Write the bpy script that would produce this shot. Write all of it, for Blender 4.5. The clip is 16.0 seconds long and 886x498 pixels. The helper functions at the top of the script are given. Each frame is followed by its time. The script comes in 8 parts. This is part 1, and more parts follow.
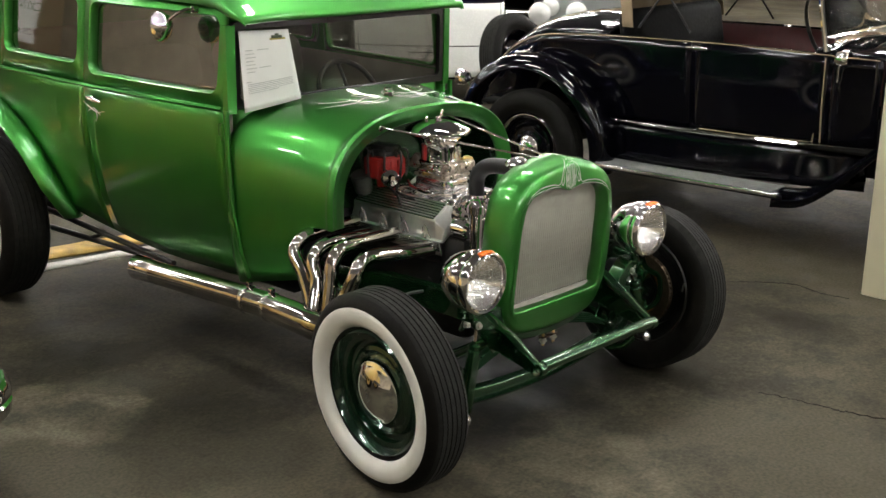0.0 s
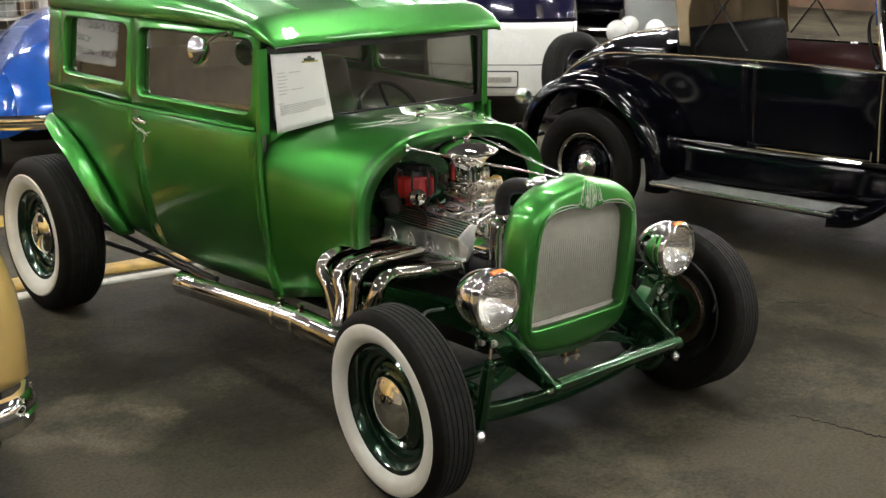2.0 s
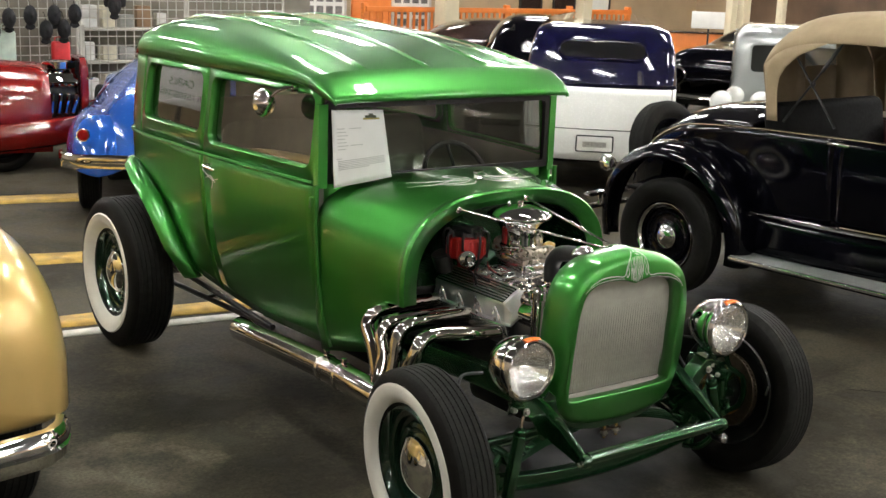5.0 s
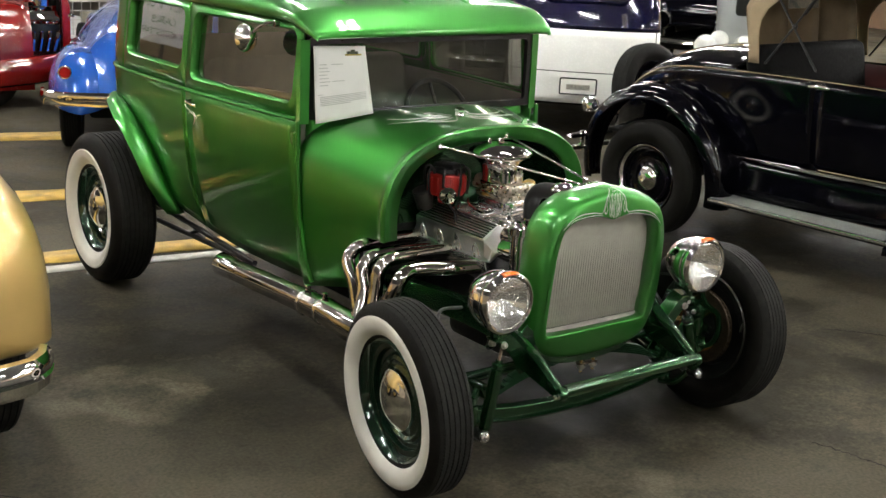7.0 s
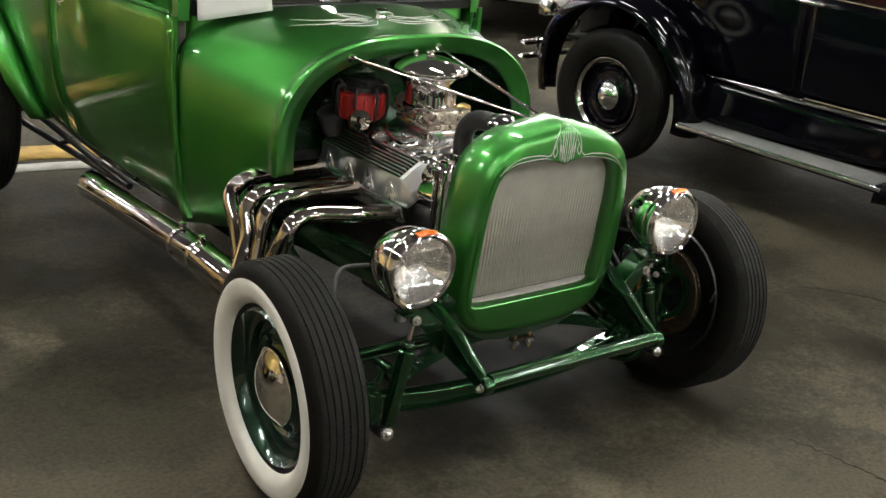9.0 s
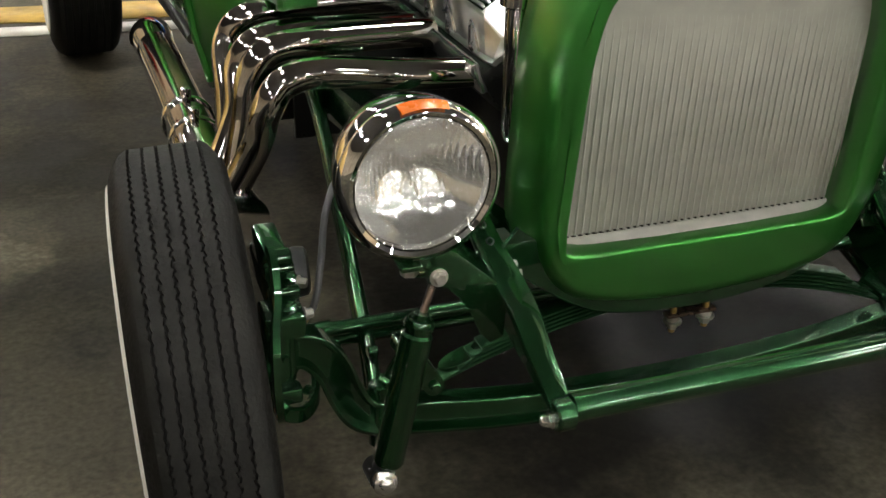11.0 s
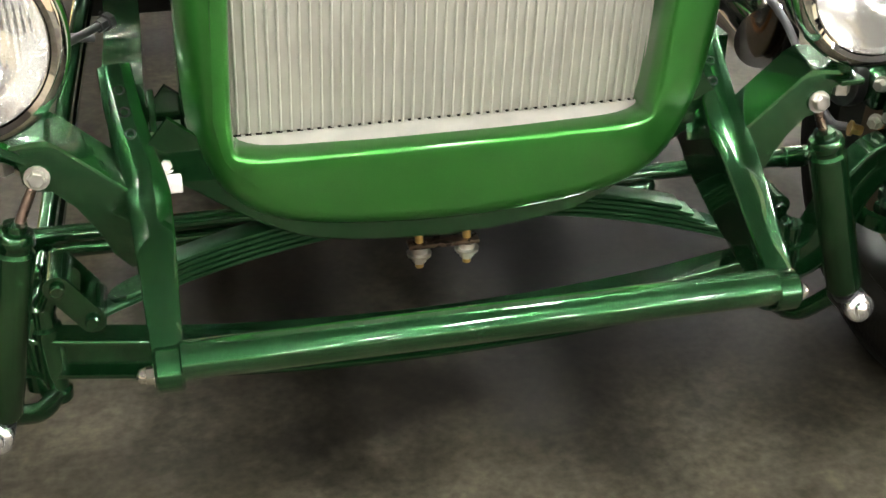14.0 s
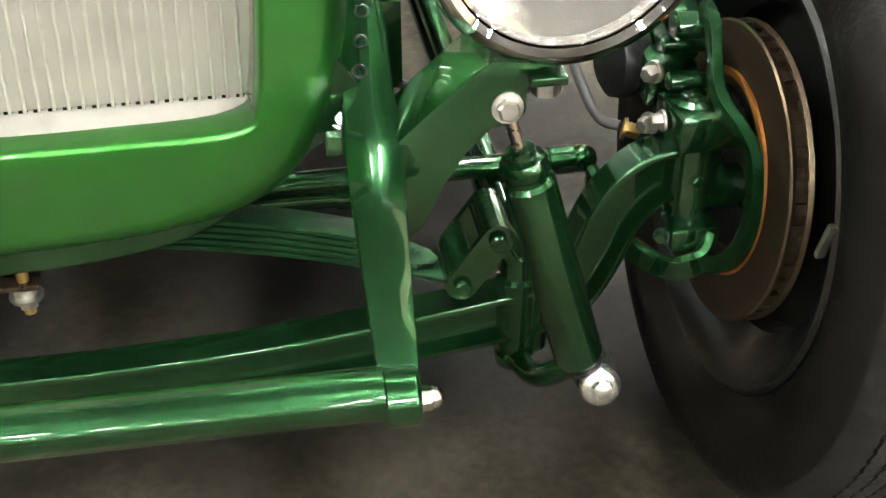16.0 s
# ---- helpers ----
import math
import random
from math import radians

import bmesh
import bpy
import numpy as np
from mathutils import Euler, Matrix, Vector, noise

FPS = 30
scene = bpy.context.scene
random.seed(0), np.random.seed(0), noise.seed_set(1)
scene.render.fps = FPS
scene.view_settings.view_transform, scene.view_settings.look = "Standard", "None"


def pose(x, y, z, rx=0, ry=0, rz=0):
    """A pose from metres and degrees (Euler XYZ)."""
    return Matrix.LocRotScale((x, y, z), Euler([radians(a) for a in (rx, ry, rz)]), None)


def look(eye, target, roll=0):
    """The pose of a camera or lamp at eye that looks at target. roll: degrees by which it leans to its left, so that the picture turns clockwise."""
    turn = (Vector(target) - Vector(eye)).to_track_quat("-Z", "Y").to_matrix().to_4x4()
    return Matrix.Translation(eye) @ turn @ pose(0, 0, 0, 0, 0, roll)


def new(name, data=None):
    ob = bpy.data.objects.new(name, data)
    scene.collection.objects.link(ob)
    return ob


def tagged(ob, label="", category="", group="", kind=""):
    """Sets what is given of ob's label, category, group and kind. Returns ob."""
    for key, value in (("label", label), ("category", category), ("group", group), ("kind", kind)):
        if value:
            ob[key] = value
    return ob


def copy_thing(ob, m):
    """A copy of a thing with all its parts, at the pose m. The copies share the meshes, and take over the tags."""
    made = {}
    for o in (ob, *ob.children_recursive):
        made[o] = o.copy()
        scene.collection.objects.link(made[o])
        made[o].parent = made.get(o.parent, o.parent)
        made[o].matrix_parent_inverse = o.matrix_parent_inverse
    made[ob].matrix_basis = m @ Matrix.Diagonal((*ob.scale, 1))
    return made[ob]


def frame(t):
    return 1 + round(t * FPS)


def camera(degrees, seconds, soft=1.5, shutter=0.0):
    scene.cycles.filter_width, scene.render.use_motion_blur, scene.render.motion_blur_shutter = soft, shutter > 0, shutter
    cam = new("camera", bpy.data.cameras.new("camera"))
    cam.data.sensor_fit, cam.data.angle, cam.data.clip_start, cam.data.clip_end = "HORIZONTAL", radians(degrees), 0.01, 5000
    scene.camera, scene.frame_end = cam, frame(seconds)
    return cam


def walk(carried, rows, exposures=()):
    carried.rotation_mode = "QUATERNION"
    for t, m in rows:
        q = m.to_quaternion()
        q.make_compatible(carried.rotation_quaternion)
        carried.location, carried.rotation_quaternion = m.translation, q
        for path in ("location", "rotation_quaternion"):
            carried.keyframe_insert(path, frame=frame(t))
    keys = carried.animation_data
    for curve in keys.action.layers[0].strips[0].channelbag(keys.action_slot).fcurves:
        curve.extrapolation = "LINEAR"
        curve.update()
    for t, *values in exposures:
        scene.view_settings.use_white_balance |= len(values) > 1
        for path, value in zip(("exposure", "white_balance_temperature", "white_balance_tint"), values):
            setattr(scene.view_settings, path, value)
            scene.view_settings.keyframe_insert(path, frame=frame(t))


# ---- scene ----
cam = camera(40.1, 16.0)
EXPOSURES = [(0, 0.32), (4.2, 0.22), (8.2, 0.34), (10.3, 0.22), (11, 0.47), (12.0, 1.38), (12.5, 1.66), (14.0, 1.84), (15.3, 1.84), (16, 2.18)]
PATH = [
    (0, (-3.263, -2.621, 1.846), (-1.854, -1.317, 1.284), 1.0),
    (0.5, (-3.265, -2.758, 1.859), (-1.896, -1.413, 1.298), 1.3),
    (0.8, (-3.252, -2.83, 1.862), (-1.913, -1.451, 1.288), 0.6),
    (1, (-3.242, -2.871, 1.863), (-1.922, -1.472, 1.316), 0.1),
    (1.5, (-3.203, -2.907, 1.866), (-1.891, -1.493, 1.339), -0.6),
    (2, (-3.097, -2.868, 1.872), (-1.806, -1.437, 1.335), -0.0),
    (2.5, (-2.96, -2.833, 1.89), (-1.691, -1.38, 1.363), 0.5),
    (3, (-2.895, -2.913, 1.891), (-1.679, -1.41, 1.377), 1.2),
    (3.5, (-2.898, -2.995, 1.897), (-1.717, -1.453, 1.418), 1.3),
    (4, (-2.905, -3.019, 1.906), (-1.748, -1.456, 1.441), 1.7),
    (4.2, (-2.907, -3.012, 1.91), (-1.757, -1.439, 1.458), 1.9),
    (6.3, (-2.882, -3.036, 1.863), (-1.712, -1.483, 1.393), 2.8),
    (6.5, (-2.893, -3.045, 1.866), (-1.725, -1.497, 1.377), 2.5),
    (7, (-2.915, -3.062, 1.871), (-1.747, -1.529, 1.335), 2.8),
    (7.5, (-2.918, -3.065, 1.872), (-1.742, -1.547, 1.311), 2.8),
    (8, (-2.789, -2.961, 1.841), (-1.593, -1.474, 1.242), 2.9),
    (8.2, (-2.719, -2.848, 1.83), (-1.481, -1.404, 1.212), 5.0),
    (10.3, (-1.321, -1.834, 1.53), (-0.374, -0.279, 0.702), 5.4),
    (10.5, (-1.202, -1.742, 1.46), (-0.336, -0.158, 0.6), 4.8),
    (11, (-0.945, -1.531, 1.265), (-0.314, 0.14, 0.367), 1.0),
    (11.5, (-0.859, -1.335, 1.121), (-0.365, 0.348, 0.161), 0.4),
    (12, (-0.775, -1.24, 1.051), (-0.34, 0.441, 0.06), 1.0),
    (12.5, (-0.665, -1.243, 1.013), (-0.289, 0.463, 0.039), 0.9),
    (13, (-0.552, -1.272, 1.006), (-0.177, 0.429, 0.024), 0.1),
    (13.5, (-0.449, -1.306, 1.002), (-0.027, 0.389, 0.027), 0.7),
    (14, (-0.281, -1.343, 1.051), (0.107, 0.343, 0.046), 0.0),
    (14.5, (-0.188, -1.34, 1.058), (0.273, 0.325, 0.052), 0.3),
    (15, (-0.085, -1.324, 1.085), (0.448, 0.315, 0.071), 1.0),
    (15.5, (0.127, -1.236, 1.101), (0.607, 0.365, 0.003), 0.8),
    (16, (0.251, -1.006, 0.946), (0.51, 0.619, -0.191), -0.3),
]
walk(cam, [(t, look(eye, target, roll)) for t, eye, target, roll in PATH], EXPOSURES)

# ---- world and exposure ----
world = bpy.data.worlds.new("hall_world")
scene.world = world
world.use_nodes = True
world.node_tree.nodes["Background"].inputs["Color"].default_value = (1.0, 0.93, 0.82, 1)
world.node_tree.nodes["Background"].inputs["Strength"].default_value = 0.004


# ---- materials ----
def shader(name, color, rough=0.5, metal=0.0, coat=0.0, coat_rough=0.03, scale=8.0, vary=0.12, bump=0.0, bump_scale=60.0, rough_vary=0.08,
           emit=None, strength=0.0, transmission=0.0, alpha=1.0, ior=1.5):
    m = bpy.data.materials.new(name)
    m.use_nodes = True
    nt = m.node_tree
    b = nt.nodes["Principled BSDF"]
    b.inputs["Metallic"].default_value = metal
    b.inputs["Coat Weight"].default_value = coat
    b.inputs["Coat Roughness"].default_value = coat_rough
    b.inputs["IOR"].default_value = ior
    b.inputs["Transmission Weight"].default_value = transmission
    b.inputs["Alpha"].default_value = alpha
    b.inputs["Base Color"].default_value = (*color, 1)
    b.inputs["Roughness"].default_value = rough
    if emit:
        b.inputs["Emission Color"].default_value = (*emit, 1)
        b.inputs["Emission Strength"].default_value = strength
    if vary or bump or rough_vary:
        tc = nt.nodes.new("ShaderNodeTexCoord")
        n1 = nt.nodes.new("ShaderNodeTexNoise")
        n1.inputs["Scale"].default_value = scale
        n1.inputs["Detail"].default_value = 6
        nt.links.new(tc.outputs["Object"], n1.inputs["Vector"])
        n2 = nt.nodes.new("ShaderNodeTexNoise")
        n2.inputs["Scale"].default_value = bump_scale
        n2.inputs["Detail"].default_value = 3
        nt.links.new(tc.outputs["Object"], n2.inputs["Vector"])
        if vary:
            r = nt.nodes.new("ShaderNodeMapRange")
            r.inputs["From Min"].default_value, r.inputs["From Max"].default_value = 0.3, 0.7
            r.inputs["To Min"].default_value, r.inputs["To Max"].default_value = 1 - vary, 1 + vary
            nt.links.new(n1.outputs["Fac"], r.inputs["Value"])
            mul = nt.nodes.new("ShaderNodeVectorMath")
            mul.operation = "SCALE"
            mul.inputs[0].default_value = color
            nt.links.new(r.outputs["Result"], mul.inputs["Scale"])
            nt.links.new(mul.outputs["Vector"], b.inputs["Base Color"])
        if rough_vary:
            r2 = nt.nodes.new("ShaderNodeMapRange")
            r2.inputs["From Min"].default_value, r2.inputs["From Max"].default_value = 0.3, 0.7
            r2.inputs["To Min"].default_value, r2.inputs["To Max"].default_value = max(0.01, rough - rough_vary), rough + rough_vary
            nt.links.new(n2.outputs["Fac"], r2.inputs["Value"])
            nt.links.new(r2.outputs["Result"], b.inputs["Roughness"])
        if bump:
            bp = nt.nodes.new("ShaderNodeBump")
            bp.inputs["Strength"].default_value = 1.0
            bp.inputs["Distance"].default_value = bump
            nt.links.new(n2.outputs["Fac"], bp.inputs["Height"])
            nt.links.new(bp.outputs["Normal"], b.inputs["Normal"])
    return m


GREEN = shader("candy_green_paint", (0.050, 0.262, 0.044), 0.41, 0.95, 1.0, 0.025, 900, 0.06, 0, 600, 0.02)
DKGREEN = shader("dark_green_paint", (0.0112, 0.0630, 0.0180), 0.27, 0.85, 1.0, 0.04, 4, 0.06, 0, 30, 0)
WHEELGREEN = shader("dark_green_wheel_enamel", (0.0045, 0.0300, 0.0125), 0.22, 0.55, 1.0, 0.02, 6, 0.1, 0, 30, 0)
CHROME = shader("chrome", (0.85, 0.84, 0.82), 0.04, 1.0, scale=20, vary=0.05, rough_vary=0.02)
STEEL = shader("polished_aluminium", (0.84, 0.83, 0.82), 0.16, 0.95, scale=30, vary=0.12, rough_vary=0.06)
ZINC = shader("zinc_plate", (0.55, 0.53, 0.48), 0.38, 1.0, scale=60, vary=0.2)
BRASS = shader("gold_zinc_bolt", (0.50, 0.34, 0.12), 0.35, 0.9, scale=60, vary=0.2)
RUBBER = shader("tyre_rubber", (0.0056, 0.0051, 0.0040), 0.62, 0, scale=25, vary=0.25, bump=0.0006, bump_scale=180, ior=1.22)
TREAD = shader("lighter_tread_rubber", (0.0106, 0.0104, 0.0086), 0.75, 0, scale=40, vary=0.3, bump=0.0008, bump_scale=160, ior=1.28)
BLACKRUB = shader("black_hose_rubber", (0.012, 0.012, 0.012), 0.45, 0, scale=25, vary=0.2)
WHITEWALL = shader("whitewall_rubber", (0.72, 0.70, 0.62), 0.5, 0, scale=14, vary=0.06, bump=0.0003, bump_scale=150)
BLACKIRON = shader("black_enamel", (0.007, 0.007, 0.007), 0.35, 0, scale=20, vary=0.2)
CAVITY = shader("matte_black_interior", (0.006, 0.006, 0.005), 0.8, 0, scale=6, vary=0.3, ior=1.2)

# ---- building helpers ----
def finish(bm, name, material, angle=40.0, smooth=True):
    me = bpy.data.meshes.new(name)
    bmesh.ops.recalc_face_normals(bm, faces=bm.faces)
    bm.to_mesh(me)
    bm.free()
    for mt in (material if isinstance(material, (list, tuple)) else (material,)):
        me.materials.append(mt)
    if smooth:
        me.polygons.foreach_set("use_smooth", [True] * len(me.polygons))
        me.set_sharp_from_angle(angle=radians(angle))
    return me


def part(name, bm, material, parent, label="", angle=40.0, smooth=True):
    ob = new(name, finish(bm, name, material, angle, smooth))
    ob.parent = parent
    if label:
        tagged(ob, label)
    return ob


def solo(name, bm, material, label="", category="", group="", kind="", angle=40.0):
    return tagged(new(name, finish(bm, name, material, angle)), label, category, group, kind)


def thing(name, label, category, group="", m=None):
    ob = tagged(new(name), label, category, group)
    if m is not None:
        ob.matrix_basis = m
    return ob


def thick(ob, t, offset=-1.0):
    md = ob.modifiers.new("thickness", "SOLIDIFY")
    md.thickness, md.offset = t, offset
    return ob


def Bm():
    return bmesh.new()


def grid(bm, fn, us, vs, close_u=False, close_v=False):
    """Quads over the points fn(u, v)."""
    us, vs = list(us), list(vs)
    rows = [[bm.verts.new(fn(u, v)) for v in vs] for u in us]
    nu, nv = len(us), len(vs)
    for i in range(nu if close_u else nu - 1):
        for j in range(nv if close_v else nv - 1):
            a, b, c, d = rows[i][j], rows[(i + 1) % nu][j], rows[(i + 1) % nu][(j + 1) % nv], rows[i][(j + 1) % nv]
            try:
                bm.faces.new((a, b, c, d))
            except ValueError:
                pass
    return rows


def loops(bm, rings, closed=True, cap0=False, cap1=False):
    """Skins rings of points that all have the same count."""
    vr = [[bm.verts.new(p) for p in r] for r in rings]
    n = len(vr[0])
    for a, b in zip(vr, vr[1:]):
        for j in range(n if closed else n - 1):
            bm.faces.new((a[j], a[(j + 1) % n], b[(j + 1) % n], b[j]))
    if cap0:
        bm.faces.new(vr[0])
    if cap1:
        bm.faces.new(list(reversed(vr[-1])))
    return vr


def axes(d):
    d = Vector(d).normalized()
    a = d.orthogonal().normalized()
    return d, a, d.cross(a)


def lathe(bm, prof, origin=(0, 0, 0), axis=(1, 0, 0), seg=32, cap=False):
    """Turns (along, radius) pairs about an axis."""
    d, a, b = axes(axis)
    o = Vector(origin)
    rings = [[o + d * h + (a * math.cos(2 * math.pi * k / seg) + b * math.sin(2 * math.pi * k / seg)) * max(r, 1e-4) for k in range(seg)] for h, r in prof]
    loops(bm, rings, True, cap, cap)


def cyl(bm, p, q, r, r2=None, seg=14, bevel=0.0):
    p, q = Vector(p), Vector(q)
    L = (q - p).length
    r2 = r if r2 is None else r2
    pr = [(0, r), (L, r2)]
    if bevel:
        pr = [(0, r - bevel), (bevel, r), (L - bevel, r2), (L, r2 - bevel)]
    lathe(bm, pr, p, q - p, seg, True)


def hexbolt(bm, p, d, r, h):
    p, d = Vector(p), Vector(d).normalized()
    lathe(bm, [(0, r), (h * 0.8, r), (h, r * 0.8)], p, d, 6, True)
    lathe(bm, [(-h * 0.25, r * 1.35), (0, r * 1.35)], p, d, 14, True)


def spline(pts, n=8, closed=False):
    """A smooth line through the points."""
    P = [Vector(p) for p in pts]
    out = []
    m = len(P)
    for i in range(m if closed else m - 1):
        p1, p2 = P[i], P[(i + 1) % m]
        p0 = P[i - 1] if (i or closed) else p1 * 2 - p2
        p3 = P[(i + 2) % m] if (closed or i + 2 < m) else p2 * 2 - p1
        for k in range(n):
            t = k / n
            out.append(0.5 * (2 * p1 + (p2 - p0) * t + (2 * p0 - 5 * p1 + 4 * p2 - p3) * t * t + (3 * p1 - p0 - 3 * p2 + p3) * t ** 3))
    if not closed:
        out.append(P[-1])
    return out


def tube(bm, pts, r, seg=10, cap=True, closed=False, squash=1.0):
    """A round bar along a line; r may be one radius or one for each point."""
    P = [Vector(p) for p in pts]
    n = len(P)
    R = list(r) if isinstance(r, (list, tuple)) else [r] * n
    if len(R) != n:
        R = [float(v) for v in np.interp(np.linspace(0, 1, n), np.linspace(0, 1, len(R)), R)]
    up = None
    rings = []
    for i in range(n):
        if closed:
            d = (P[(i + 1) % n] - P[i - 1]).normalized()
        else:
            d = (P[min(i + 1, n - 1)] - P[max(i - 1, 0)]).normalized()
        if up is None:
            up = d.orthogonal().normalized()
        up = (up - d * up.dot(d)).normalized()
        s = d.cross(up)
        rings.append([P[i] + (up * math.cos(2 * math.pi * k / seg) + s * math.sin(2 * math.pi * k / seg) * squash) * R[i] for k in range(seg)])
    if closed:
        rings.append(rings[0])
    loops(bm, rings, True, cap and not closed, cap and not closed)
    if closed:
        bmesh.ops.remove_doubles(bm, verts=bm.verts, dist=1e-6)


def box(bm, size, at=(0, 0, 0), rot=(0, 0, 0), bevel=0.0, seg=2):
    b2 = bmesh.new()
    bmesh.ops.create_cube(b2, size=1.0)
    bmesh.ops.scale(b2, vec=size, verts=b2.verts)
    if bevel:
        bmesh.ops.bevel(b2, geom=list(b2.edges), offset=bevel, segments=seg, profile=0.5, affect="EDGES")
    m = pose(*at, *rot)
    vm = {v: bm.verts.new(m @ v.co) for v in b2.verts}
    for f in b2.faces:
        bm.faces.new([vm[v] for v in f.verts])
    b2.free()


def slab(bm, outline, depth, m=None, bevel=0.0):
    """A plate: a closed outline of (x, y) thickened by depth along z, then put at m."""
    b2 = bmesh.new()
    n = len(outline)
    lo = [b2.verts.new((x, y, 0)) for x, y in outline]
    hi = [b2.verts.new((x, y, depth)) for x, y in outline]
    b2.faces.new(list(reversed(lo)))
    b2.faces.new(hi)
    for i in range(n):
        b2.faces.new((lo[i], lo[(i + 1) % n], hi[(i + 1) % n], hi[i]))
    if bevel:
        es = [e for e in b2.edges if abs(e.verts[0].co.z - e.verts[1].co.z) < 1e-6]
        bmesh.ops.bevel(b2, geom=es, offset=bevel, segments=2, profile=0.5, affect="EDGES")
    m = m or Matrix()
    vm = {v: bm.verts.new(m @ v.co) for v in b2.verts}
    for f in b2.faces:
        bm.faces.new([vm[v] for v in f.verts])
    b2.free()


def frame_axes(o, ex, ey):
    """A pose whose x and y axes lie along ex and ey."""
    ex = Vector(ex).normalized()
    ez = ex.cross(Vector(ey)).normalized()
    ey = ez.cross(ex)
    return Matrix.Translation(o) @ Matrix((ex, ey, ez)).transposed().to_4x4()


def ball(bm, p, r, scale=(1, 1, 1), seg=16):
    b2 = bmesh.new()
    bmesh.ops.create_uvsphere(b2, u_segments=seg, v_segments=max(6, seg // 2), radius=r)
    vm = {v: bm.verts.new(Vector(p) + Vector((v.co.x * scale[0], v.co.y * scale[1], v.co.z * scale[2]))) for v in b2.verts}
    for f in b2.faces:
        bm.faces.new([vm[v] for v in f.verts])
    b2.free()


def rrect(w, h, r, n=6, cx=0.0, cy=0.0):
    """A rounded rectangle's outline, n + 1 points a corner."""
    out = []
    for sx, sy, a0 in ((1, 1, 0), (-1, 1, 90), (-1, -1, 180), (1, -1, 270)):
        for k in range(n + 1):
            a = radians(a0 + 90 * k / n)
            out.append((cx + sx * (w / 2 - r) + r * math.cos(a), cy + sy * (h / 2 - r) + r * math.sin(a)))
    return out


def lerp(x, xs, ys):
    return float(np.interp(x, xs, ys))


def smooth_lerp(x, xs, ys):
    """Through the given values with an even curve."""
    if x <= xs[0]:
        return ys[0]
    if x >= xs[-1]:
        return ys[-1]
    i = max(k for k in range(len(xs)) if xs[k] <= x)
    h = xs[i + 1] - xs[i]
    t = (x - xs[i]) / h

    def slope(k):
        if k == 0:
            return (ys[1] - ys[0]) / (xs[1] - xs[0])
        if k == len(xs) - 1:
            return (ys[-1] - ys[-2]) / (xs[-1] - xs[-2])
        return (ys[k + 1] - ys[k - 1]) / (xs[k + 1] - xs[k - 1])
    m0, m1 = slope(i) * h, slope(i + 1) * h
    return (2 * t ** 3 - 3 * t * t + 1) * ys[i] + (t ** 3 - 2 * t * t + t) * m0 + (-2 * t ** 3 + 3 * t * t) * ys[i + 1] + (t ** 3 - t * t) * m1


def span(a, b, n):
    return [a + (b - a) * k / n for k in range(n + 1)]

